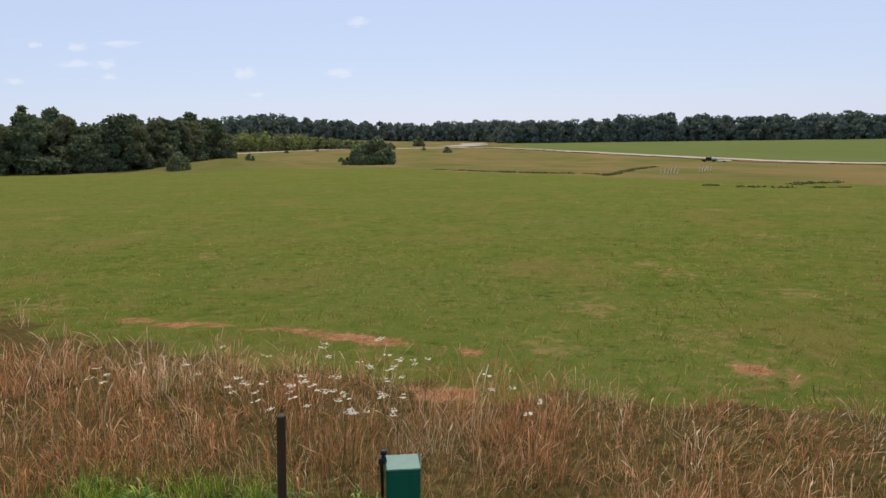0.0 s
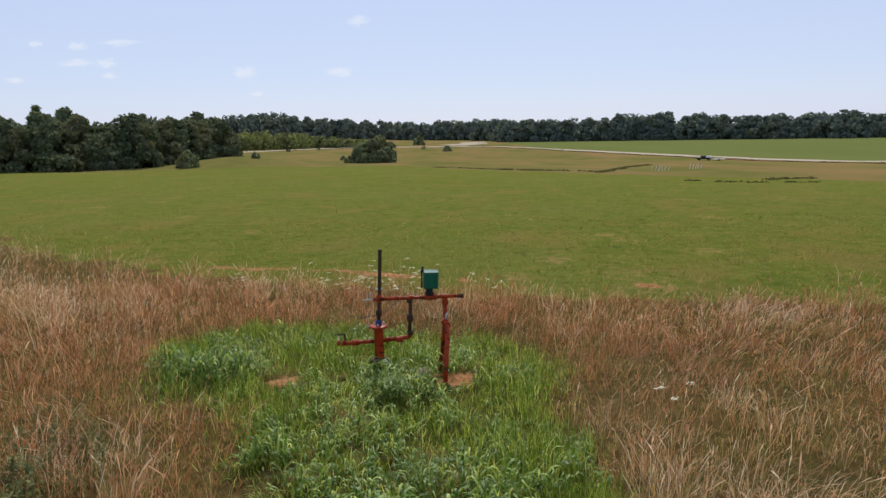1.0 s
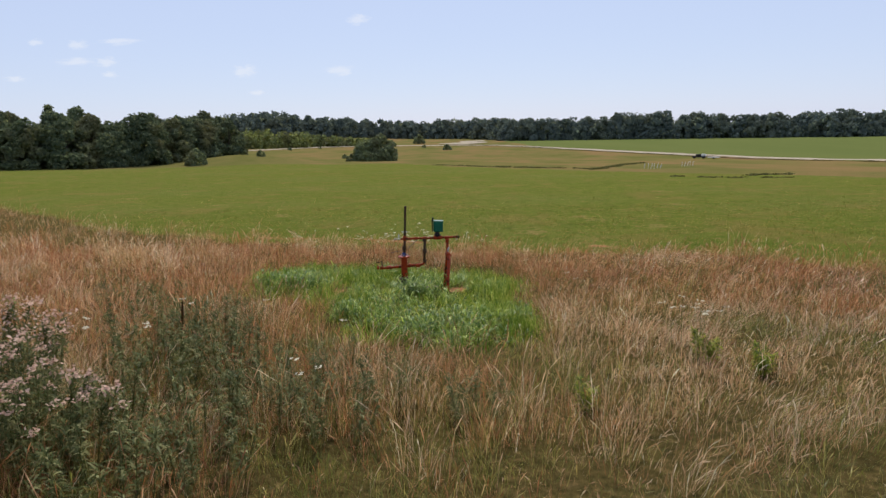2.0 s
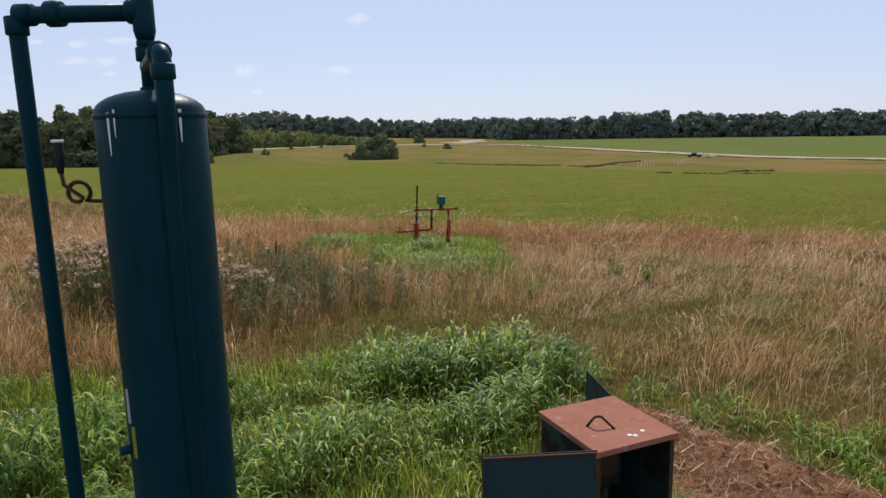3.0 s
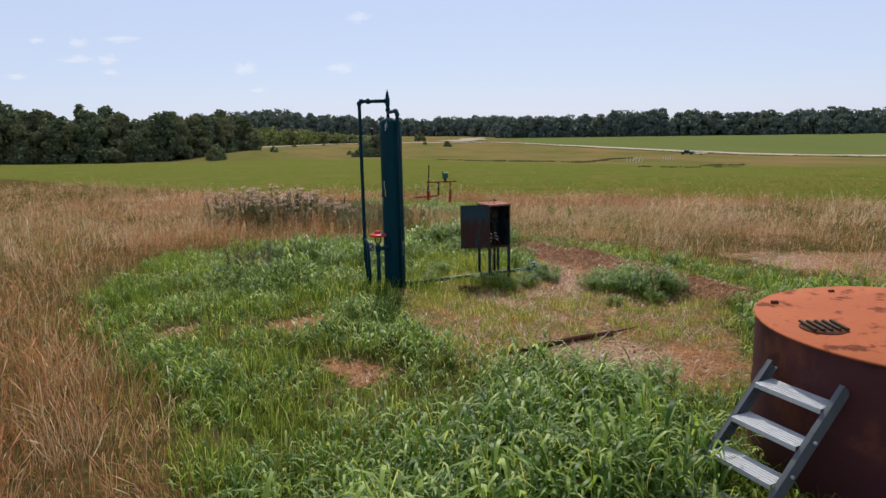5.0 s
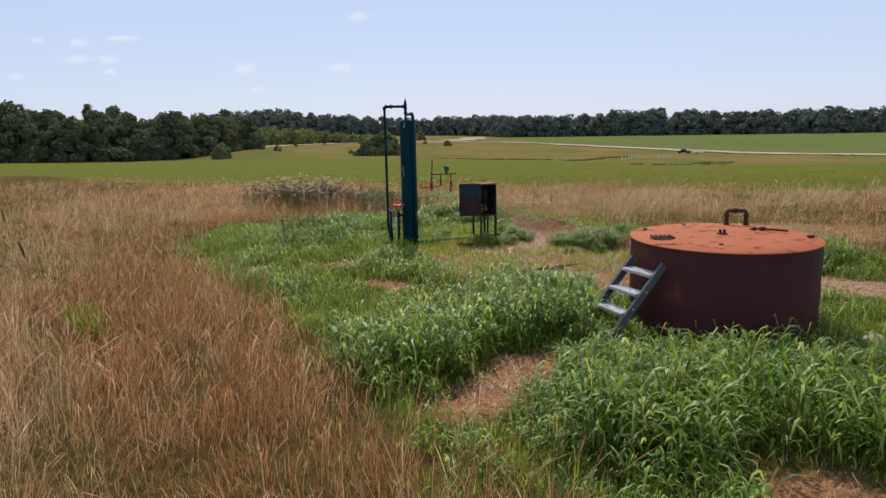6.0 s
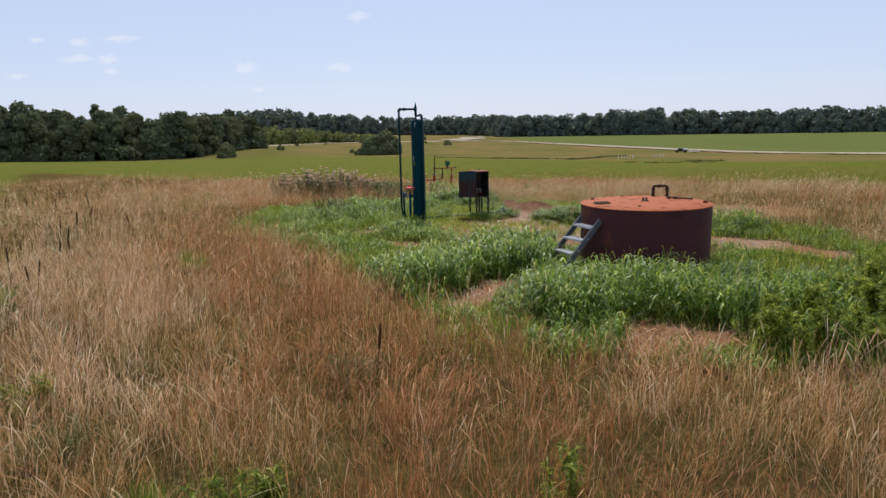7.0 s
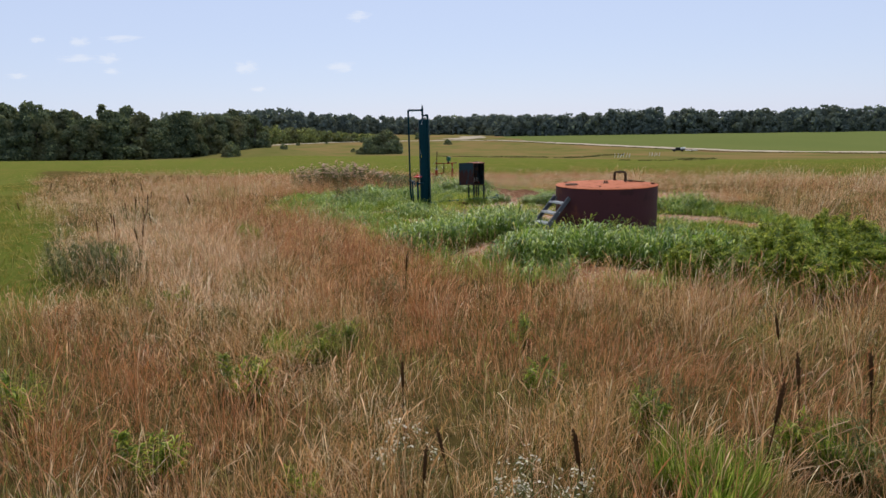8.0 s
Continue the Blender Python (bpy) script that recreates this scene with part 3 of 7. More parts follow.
def gas_separator():
    root = thing("gas_separator", pose(-0.493, -0.05, 0), "tall dark teal steel gas separator standing in green weeds", "separator")
    r, top = 0.182, 2.80
    bm = bmesh.new()
    prof = [(0, -0.1), (r, -0.1), (r, 0.225)]
    prof += [(r, 0.225 + (top - 0.225) * k / 8) for k in range(1, 9)]
    prof += [(r * math.cos(a), top + 0.078 * math.sin(a)) for a in np.linspace(0.18, math.pi / 2 - 0.05, 8)] + [(0, top + 0.078)]
    lathe(bm, prof, 40)
    vessel = part("vessel", bm, TEAL, root)
    for z in (2.79,):
        bm = bmesh.new()
        lathe(bm, [(r - 0.002, z - 0.012), (r + 0.004, z - 0.006), (r + 0.004, z + 0.006), (r - 0.002, z + 0.012)], 40)
        part("weld_seam", bm, TEAL, vessel)
    bm = bmesh.new()
    box(bm, (-0.006, -r - 0.005, 1.71), (0.006, -r + 0.01, 1.84), 0.002, pose(0, 0, 0, 0, 0, -42))
    part("nameplate", bm, CHROME, vessel, "scuffed bare metal nameplate")
    bm = bmesh.new()
    box(bm, (-0.009, -r - 0.004, 1.58), (0.009, -r + 0.01, 1.70), 0.002, pose(0, 0, 0, 0, 0, -36))
    part("sticker", bm, YELLOWPETAL, vessel, "small yellow sticker")
    for a, z0, z1, w in ((-22, 2.66, 2.80, 0.006), (-14, 2.72, 2.81, 0.004), (52, 2.70, 2.81, 0.006), (-60, 1.40, 1.62, 0.004), (60, 0.55, 0.80, 0.004)):
        bm = bmesh.new()
        m = pose(0, 0, 0, 0, 0, a)
        ring = [(w * q, -r - 0.002 + 0.5 * (w * q) ** 2 / r, z) for z, k in ((z0, 0.3), (z0 + 0.4 * (z1 - z0), 0.7), (z1, 1.0)) for q in (-k, k)]
        vs = [bm.verts.new(m @ Vector(p)) for p in ring]
        for k in (0, 2):
            bm.faces.new((vs[k], vs[k + 1], vs[k + 3], vs[k + 2]))
        part("bird_dropping", bm, WHITE, vessel, "white dried dropping streak")
    for a, z in ((-52, 1.60), (38, 0.62), (38, 0.40)):
        m = pose(0, 0, 0, 0, 0, a)
        bm = bmesh.new()
        collar(bm, m @ Vector((0, -r + 0.02, z)), m @ Vector((0, -r - 0.035, z)), 0.018, 8)
        part("plug", bm, TEAL, vessel)
    # relief valve on its stack
    sx, sy = -0.045, 0.115
    bm = bmesh.new()
    tube(bm, [(sx, sy, 2.82), (sx, sy, 3.06)], 0.026)
    for z0, z1, q in ((2.855, 2.895, 0.034), (2.985, 3.035, 0.038), (3.035, 3.06, 0.032)):
        collar(bm, (sx, sy, z0), (sx, sy, z1), q)
    part("vent_stack", bm, TEAL, root)
    bm = bmesh.new()
    lathe(bm, [(0, 3.055), (0.030, 3.06), (0.038, 3.09), (0.038, 3.20), (0.031, 3.21), (0.031, 3.25), (0.022, 3.26), (0.020, 3.30), (0.009, 3.31), (0.009, 3.34), (0, 3.345)], 16, Matrix.Translation((sx, sy, 0)))
    part("relief_valve", bm, TEAL, root)
    # discharge riser
    rx, ry = -0.525, 0.15
    bm = bmesh.new()
    tube(bm, [(sx - 0.02, sy, 3.155), (rx, ry, 3.160), (rx, ry, 0.62), (rx - 0.0, ry, 0.45), (rx + 0.06, ry - 0.02, -0.05)], 0.030, 14, 0.055)
    riser = part("riser_pipe", bm, TEAL, root)
    for a, b, q in (((rx + 0.005, ry, 3.16), (rx + 0.07, ry - 0.004, 3.16), 0.040), ((rx, ry, 3.155), (rx, ry, 3.09), 0.040), ((-0.40, ry - 0.01, 3.16), (-0.345, ry - 0.014, 3.16), 0.046), ((-0.10, sy, 3.157), (-0.055, sy, 3.157), 0.042), ((rx, ry, 0.86), (rx, ry, 0.79), 0.040)):
        bm = bmesh.new()
        collar(bm, a, b, q)
        part("fitting", bm, TEAL, riser)
    bm = bmesh.new()
    box(bm, (-0.385, ry - 0.03, 3.115), (-0.36, ry + 0.005, 3.205), 0.006)
    part("union_ear", bm, TEAL, riser)
    # short bypass into the dome
    bm = bmesh.new()
    ex, ey = 0.132, -0.185
    tube(bm, [(sx, sy, 2.965), (ex, ey, 2.990), (ex, ey, 2.80), (ex - 0.020, ey + 0.030, 2.6), (ex - 0.020, ey + 0.030, -0.05)], 0.029, 14, 0.05)
    bypass = part("bypass_pipe", bm, TEAL, root)
    for a, b in (((ex - 0.017, ey + 0.03, 2.987), (ex - 0.045, ey + 0.08, 2.983)), ((ex, ey, 2.95), (ex, ey, 2.90))):
        bm = bmesh.new()
        collar(bm, a, b, 0.038)
        part("fitting", bm, TEAL, bypass)
    # gauge on a pigtail
    bm = bmesh.new()
    pts = [(-0.16, -0.02, 2.50), (-0.215, -0.03, 2.50)]
    pts += [(-0.262 + 0.034 * math.cos(a), -0.03 - 0.006 * a, 2.535 + 0.034 * math.sin(a)) for a in np.linspace(-1.2, 5.6, 20)]
    pts = pts + [(-0.298, -0.065, 2.56), (-0.304, -0.065, 2.62)]
    tube(bm, pts, 0.0075, 8)
    pig = part("gauge_pigtail", bm, DARKPIPE, root)
    bm = bmesh.new()
    lathe(bm, [(0, 2.60), (0.010, 2.60), (0.012, 2.625), (0.016, 2.63), (0.017, 2.70), (0.013, 2.705), (0, 2.705)], 14, Matrix.Translation((-0.304, -0.065, 0)))
    part("pressure_gauge", bm, BLACK, pig, "small black pressure gauge")
    bm = bmesh.new()
    collar(bm, (-0.304, -0.065, 2.705), (-0.304, -0.065, 2.716), 0.020, 12, 0.002)
    part("gauge_cap", bm, WHITE, pig, "pale gauge cap")
    # motor valve with its diaphragm
    vx, vy = -0.238, -0.375
    bm = bmesh.new()
    lathe(bm, [(0, 0.937), (0.055, 0.937), (0.085, 0.943), (0.138, 0.950), (0.142, 0.955), (0.142, 0.972), (0.136, 0.978), (0.10, 0.986), (0.062, 0.996), (0.055, 1.0), (0.054, 1.028), (0.048, 1.034), (0.022, 1.036), (0.020, 1.046), (0, 1.047)], 28, Matrix.Translation((vx, vy, 0)))
    valve = part("diaphragm_valve", bm, REDPAINT, root, "bright red diaphragm valve cap")
    for k in range(14):
        a = 2 * math.pi * k / 14
        bm = bmesh.new()
        collar(bm, (vx + 0.126 * math.cos(a), vy + 0.126 * math.sin(a), 0.944), (vx + 0.126 * math.cos(a), vy + 0.126 * math.sin(a), 0.984), 0.008, 6, 0.001)
        part("bolt", bm, REDPAINT, valve)
    bm = bmesh.new()
    box(bm, (vx + 0.045, vy - 0.075, 0.979), (vx + 0.118, vy + 0.04, 0.999), 0.006)
    part("tag", bm, BLUE, valve, "blue tag plate")
    bm = bmesh.new()
    for s in (-1, 1):
        tube(bm, [(vx + s * 0.045, vy, 0.94), (vx + s * 0.04, vy, 0.86), (vx + s * 0.018, vy, 0.82)], 0.011, 8)
    tube(bm, [(vx, vy, 0.94), (vx, vy, 0.82)], 0.008, 8)
    collar(bm, (vx, vy, 0.77), (vx, vy, 0.835), 0.032)
    part("valve_yoke", bm, RUST, root)
    bm = bmesh.new()
    tube(bm, [(vx, vy, 0.80), (vx, vy, -0.05)], 0.034, 14)
    collar(bm, (vx, vy, 0.69), (vx, vy, 0.79), 0.046)
    part("drop_pipe", bm, TEAL, root)
    bm = bmesh.new()
    tube(bm, [(vx, vy, 0.735), (vx + 0.17, vy + 0.22, 0.715)], 0.032, 14)
    collar(bm, (vx + 0.115, vy + 0.15, 0.722), (vx + 0.14, vy + 0.18, 0.719), 0.045)
    part("outlet_stub", bm, TEAL, root)
    bm = bmesh.new()
    box(bm, (-0.39, -0.39, 0.70), (-0.31, -0.31, 0.80), 0.01)
    collar(bm, (-0.35, -0.35, 0.80), (-0.35, -0.35, 0.835), 0.028)
    pilot = part("pilot_regulator", bm, GREYSTEEL, root, "grey metal pilot regulator")
    for x, y, z, q, mat in ((-0.36, -0.393, 0.775, 0.013, CHROME), (-0.335, -0.393, 0.735, 0.010, CHROME), (-0.37, -0.393, 0.725, 0.011, BLACK), (-0.328, -0.393, 0.785, 0.009, BLACK)):
        bm = bmesh.new()
        collar(bm, (x, y + 0.004, z), (x, y - 0.022, z), q, 10, 0.002)
        part("fitting", bm, mat, pilot)
    bm = bmesh.new()
    tube(bm, [(-0.31, -0.34, 0.74), (-0.27, -0.35, 0.745), (-0.24, -0.34, 0.745)], 0.006, 6)
    tube(bm, [(-0.36, -0.36, 0.70), (-0.355, -0.37, 0.60), (-0.335, -0.37, 0.46), (-0.30, -0.34, 0.40)], 0.006, 6)
    part("tubing", bm, CHROME, pilot, "thin bright tubing")
    bm = bmesh.new()
    tube(bm, [(rx + 0.0, ry, 0.825), (-0.44, -0.10, 0.80), (-0.38, -0.33, 0.76)], 0.024, 10)
    tube(bm, [(-0.44, -0.12, 0.80), (-0.43, -0.14, 0.45), (-0.40, -0.18, -0.05)], 0.026, 10)
    part("side_pipe", bm, TEAL, root)
    return root


gas_separator()


def ground_line():
    root = thing("flow_line", pose(0, 0, 0), "green painted steel pipe lying low across the weeds", "pipe")
    bm = bmesh.new()
    a, e = Vector((-0.33, -0.22, 0.07)), Vector((2.16, 0.86, 0.09))
    tube(bm, [a, a.lerp(e, 0.5) + Vector((0, 0, 0.008)), e, (2.10, 1.02, 0.10), (1.98, 1.36, 0.12)], 0.030, 12, 0.04)
    part("pipe", bm, GREENPAINT, root)
    for s, q, w in ((0.02, 0.048, 0.05), (0.045, 0.042, 0.06), (0.40, 0.038, 0.07), (0.62, 0.042, 0.05), (0.66, 0.042, 0.05), (0.86, 0.042, 0.06), (0.93, 0.052, 0.11), (0.985, 0.044, 0.05)):
        bm = bmesh.new()
        p = a.lerp(e, s)
        collar(bm, p, p + (e - a).normalized() * w, q)
        part("coupling", bm, GREENPAINT, root)
    for p, q in (((2.11, 0.99, 0.10), (2.08, 1.07, 0.105)), ((2.02, 1.24, 0.115), (1.99, 1.32, 0.12))):
        bm = bmesh.new()
        collar(bm, p, q, 0.045)
        part("coupling", bm, GREENPAINT, root)
    bm = bmesh.new()
    p = a.lerp(e, 0.945)
    tube(bm, [p, p + Vector((0, 0, 0.09))], 0.014, 8)
    box(bm, p + Vector((-0.05, -0.012, 0.085)), p + Vector((0.05, 0.012, 0.10)), 0.003)
    part("valve_handle", bm, GREENPAINT, root)
    return root


ground_line()


def meter_cabinet():
    fl, fr, bl = Vector((1.157, 0.255)), Vector((1.545, 0.428)), Vector((0.935, 0.651))
    ang = math.degrees(math.atan2(fr.y - fl.y, fr.x - fl.x))
    w, d = 0.425, 0.452
    lo, hi = 0.575, 1.345
    root = thing("meter_cabinet", pose(fl.x, fl.y, 0, 0, 0, ang), "rusty dark green steel cabinet on legs with doors open", "cabinet")
    t = 0.004
    for name, a, b, mat in (("side_panel", (0, 0, lo), (t, d, hi), BOXPAINT), ("side_panel", (w - t, 0, lo), (w, d, hi), BOXPAINT), ("back_panel", (t, d - t, lo), (w - t, d, hi), BOXPAINT), ("floor_panel", (t, 0.002, lo), (w - t, d - t, lo + t), DARKPIPE)):
        bm = bmesh.new()
        box(bm, a, b, 0.0012)
        part(name, bm, mat, root)
    for name, a, b in (("front_flange", (t, 0, lo + 0.03), (0.022, 0.006, hi - 0.01)), ("front_flange", (w - 0.022, 0, lo + 0.03), (w - t, 0.006, hi - 0.01)), ("front_flange", (t, 0, lo + t), (w - t, 0.006, lo + 0.03)), ("front_flange", (0.022, 0, hi - 0.03), (w - 0.022, 0.006, hi - 0.004))):
        bm = bmesh.new()
        box(bm, a, b, 0.001)
        part(name, bm, DARKPIPE, root)
    bm = bmesh.new()
    box(bm, (-0.012, -0.014, hi), (w + 0.012, d + 0.012, hi + 0.006), 0.002)
    box(bm, (-0.012, -0.014, hi - 0.02), (w + 0.012, -0.011, hi), 0)
    box(bm, (-0.012, -0.010, hi - 0.02), (-0.009, d + 0.012, hi), 0)
    box(bm, (w + 0.009, -0.010, hi - 0.02), (w + 0.012, d + 0.012, hi), 0)
    lid = part("lid", bm, RUSTLID, root, "rust-red sun-bleached lid")
    bm = bmesh.new()
    tube(bm, [(0.10, 0.22, hi + 0.004), (0.13, 0.20, hi + 0.055), (0.16, 0.195, hi + 0.055), (0.20, 0.14, hi + 0.004)], 0.006, 8, 0.012)
    part("handle", bm, DARKPIPE, lid, "dark bent rod handle")
    for k, (x, y) in enumerate(((0.22, 0.06), (0.24, 0.045), (0.30, 0.07))):
        bm = bmesh.new()
        collar(bm, (x, y, hi + 0.005), (x, y, hi + 0.009), 0.012, 8, 0.001)
        part("paint_drip", bm, WHITE, lid, "pale paint spot")
    # front door swung wide open
    m = pose(0, 0, 0, 0, 0, 180 - ang + 4.5)
    bm = bmesh.new()
    dl = 0.50
    box(bm, (0, 0.0, lo + 0.02), (dl, 0.004, hi + 0.012), 0.001, m)
    door = part("door", bm, DOORPAINT, root, "open green door flaking to dark rust")
    bm = bmesh.new()
    box(bm, (0.004, 0.005, lo + 0.024), (dl - 0.004, 0.018, lo + 0.03), 0.001, m)
    box(bm, (0.004, 0.005, hi + 0.002), (dl - 0.004, 0.018, hi + 0.008), 0.001, m)
    box(bm, (dl - 0.008, 0.005, lo + 0.031), (dl - 0.003, 0.018, hi + 0.001), 0.001, m)
    part("door_rim", bm, RUST, door)
    for z in (lo + 0.12, hi - 0.12):
        bm = bmesh.new()
        collar(bm, (-0.005, -0.006, z), (-0.005, -0.006, z + 0.07), 0.008, 8)
        part("hinge", bm, RUST, door)
    # back door, ajar
    m2 = Matrix.Translation((w, d + 0.004, 0)) @ pose(0, 0, 0, 0, 0, 99 - ang)
    bm = bmesh.new()
    box(bm, (0, 0, lo + 0.01), (0.37, 0.004, hi + 0.01), 0.001, m2)
    part("back_door", bm, BOXPAINT, root)
    for x, y in ((0.02, 0.02), (w - 0.02, 0.02), (0.02, d - 0.02), (w - 0.02, d - 0.02)):
        bm = bmesh.new()
        s = 0.02
        box(bm, (x - s, y - s, -0.1), (x - s + 0.006, y + s, lo), 0.001)
        box(bm, (x - s + 0.006, y - s, -0.1), (x + s, y - s + 0.006, lo), 0.001)
        part("leg", bm, BOXPAINT, root)
    bm = bmesh.new()
    tube(bm, [(0.24, 0.26, -0.05), (0.24, 0.26, lo - 0.001)], 0.024, 12)
    part("meter_post", bm, BOXPAINT, root)
    for k, x in enumerate((0.12, 0.15, 0.185, 0.21)):
        bm = bmesh.new()
        tube(bm, [(x, 0.18, 0.04), (x + 0.005, 0.18, 0.3), (x - 0.005, 0.18, lo + 0.2)], 0.006, 6)
        part("tubing", bm, DARKPIPE, root)
    # gear inside
    bm = bmesh.new()
    box(bm, (0.15, 0.25, 0.99), (0.33, 0.38, 1.25), 0.012)
    collar(bm, (0.24, 0.25, 1.12), (0.24, 0.225, 1.12), 0.075, 24)
    rec = part("chart_recorder", bm, BLACK, root)
    bm = bmesh.new()
    collar(bm, (0.24, 0.226, 1.12), (0.24, 0.222, 1.12), 0.06, 24, 0.001)
    part("dial_face", bm, DARKPIPE, rec)
    bm = bmesh.new()
    box(bm, (0.08, 0.14, 0.70), (0.28, 0.20, 0.76), 0.008)
    tube(bm, [(0.24, 0.26, lo + 0.01), (0.24, 0.26, 0.99)], 0.02, 10)
    man = part("valve_manifold", bm, DARKPIPE, root)
    for x, z in ((0.08, 0.82), (0.08, 0.75), (0.08, 0.69), (0.17, 0.83), (0.18, 0.78), (0.20, 0.72)):
        bm = bmesh.new()
        collar(bm, (x, 0.139, z), (x, 0.075, z), 0.008, 8)
        lathe(bm, [(0, 0), (0.011, 0.002), (0.013, 0.008), (0.010, 0.014), (0, 0.015)], 10, Matrix.Translation((x, 0.075, z)) @ pose(0, 0, 0, 90, 0, 0))
        part("valve_knob", bm, CHROME, man, "bright metal valve knob")
    bm = bmesh.new()
    box(bm, (0, -0.008, -0.004), (0.10, 0.008, 0.004), 0.002, Matrix.Translation((0.20, 0.07, 0.70)) @ pose(0, 0, 0, 0, 40, 0))
    part("lever", bm, REDPAINT, man, "red plastic valve lever")
    return root


meter_cabinet()


# ---- stock tank and its steps ----
TANK_X, TANK_Y, TANK_R, TANK_H = 4.21, -6.36, 1.222, 1.15


def stock_tank():
    root = thing("stock_tank", pose(TANK_X, TANK_Y, 0), "low round rust-red steel tank with a flat lid", "tank")
    bm = bmesh.new()
    rr = TANK_R
    prof = [(rr, -0.12)]
    for k in range(1, 9):
        prof.append((rr + 0.004 * math.sin(k * 2.1), -0.12 + (TANK_H + 0.115) * k / 8))
    lathe(bm, prof, 96)
    part("tank_wall", bm, TANKSHADED, root)
    bm = bmesh.new()
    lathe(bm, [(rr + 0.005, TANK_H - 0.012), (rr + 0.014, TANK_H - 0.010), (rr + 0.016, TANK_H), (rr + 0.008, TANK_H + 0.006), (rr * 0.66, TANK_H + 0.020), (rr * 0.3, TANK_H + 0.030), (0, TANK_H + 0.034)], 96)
    lid = part("tank_lid", bm, TANKTOP, root, "flat lid with orange-red paint in a sunlit tone")
    zt = TANK_H + 0.02
    for k in range(10):
        a = radians(36 * k + 8)
        bm = bmesh.new()
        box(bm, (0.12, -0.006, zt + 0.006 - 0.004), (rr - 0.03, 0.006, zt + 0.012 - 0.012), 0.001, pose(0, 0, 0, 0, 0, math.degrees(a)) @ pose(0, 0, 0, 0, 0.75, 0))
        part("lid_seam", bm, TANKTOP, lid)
    # vent hoop
    bm = bmesh.new()
    x0, y0, x1, y1 = 0.45, 1.02, 0.72, 0.965
    tube(bm, [(x0, y0, TANK_H), (x0, y0, TANK_H + 0.225), (x1, y1, TANK_H + 0.225), (x1, y1, TANK_H)], 0.029, 12, 0.05)
    hoop = part("vent_hoop", bm, DARKPIPE, root, "dark rusty bent vent pipe")
    for a, b in (((x0, y0, TANK_H + 0.13), (x0, y0, TANK_H + 0.18)), ((x0 + 0.10, y0 - 0.02, TANK_H + 0.225), (x0 + 0.15, y0 - 0.03, TANK_H + 0.225)), ((x1, y1, TANK_H + 0.13), (x1, y1, TANK_H + 0.18)), ((x0, y0, TANK_H + 0.005), (x0, y0, TANK_H + 0.05)), ((x1, y1, TANK_H + 0.005), (x1, y1, TANK_H + 0.05))):
        bm = bmesh.new()
        collar(bm, a, b, 0.041)
        part("fitting", bm, DARKPIPE, hoop)
    # centre fitting, hatch, bar and lugs
    bm = bmesh.new()
    collar(bm, (0.0, 0.04, TANK_H + 0.025), (0.0, 0.04, TANK_H + 0.045), 0.075, 20)
    box(bm, (-0.045, 0.02, TANK_H + 0.04), (-0.012, 0.06, TANK_H + 0.10), 0.006)
    box(bm, (0.012, 0.02, TANK_H + 0.04), (0.045, 0.06, TANK_H + 0.10), 0.006)
    part("hatch_lug", bm, DARKPIPE, root)
    bm = bmesh.new()
    lathe(bm, [(0, 0), (0.17, 0), (0.175, 0.006), (0.17, 0.014), (0.12, 0.02), (0, 0.022)], 28, Matrix.Translation((-0.86, -0.10, TANK_H + 0.010)))
    hatch = part("hatch", bm, RUST, root, "small dark rusty hatch")
    for k in range(5):
        bm = bmesh.new()
        box(bm, (-1.0 + 0.06 * k, -0.22, TANK_H + 0.034), (-0.975 + 0.06 * k, 0.02, TANK_H + 0.05), 0.003)
        part("hatch_bar", bm, DARKPIPE, hatch)
    bm = bmesh.new()
    tube(bm, [(0.52, 0.36, TANK_H + 0.045), (0.62, 0.35, TANK_H + 0.05), (0.78, 0.29, TANK_H + 0.045), (1.0, 0.23, TANK_H + 0.03)], 0.014, 8)
    for x in (0.56, 0.66, 0.70):
        box(bm, (x, 0.325, TANK_H + 0.02), (x + 0.03, 0.375, TANK_H + 0.075), 0.004)
    part("gauge_rod", bm, DARKPIPE, root)
    for x, y, s in ((-0.30, -0.69, 0.03), (1.07, -0.25, 0.04), (-0.89, 0.64, 0.03), (-0.2, 1.0, 0.025)):
        bm = bmesh.new()
        box(bm, (x - s, y - s * 0.6, TANK_H + 0.004), (x + s, y + s * 0.6, TANK_H + 0.008 + s), 0.006)
        part("lifting_lug", bm, RUST, root)
    return root


stock_tank()


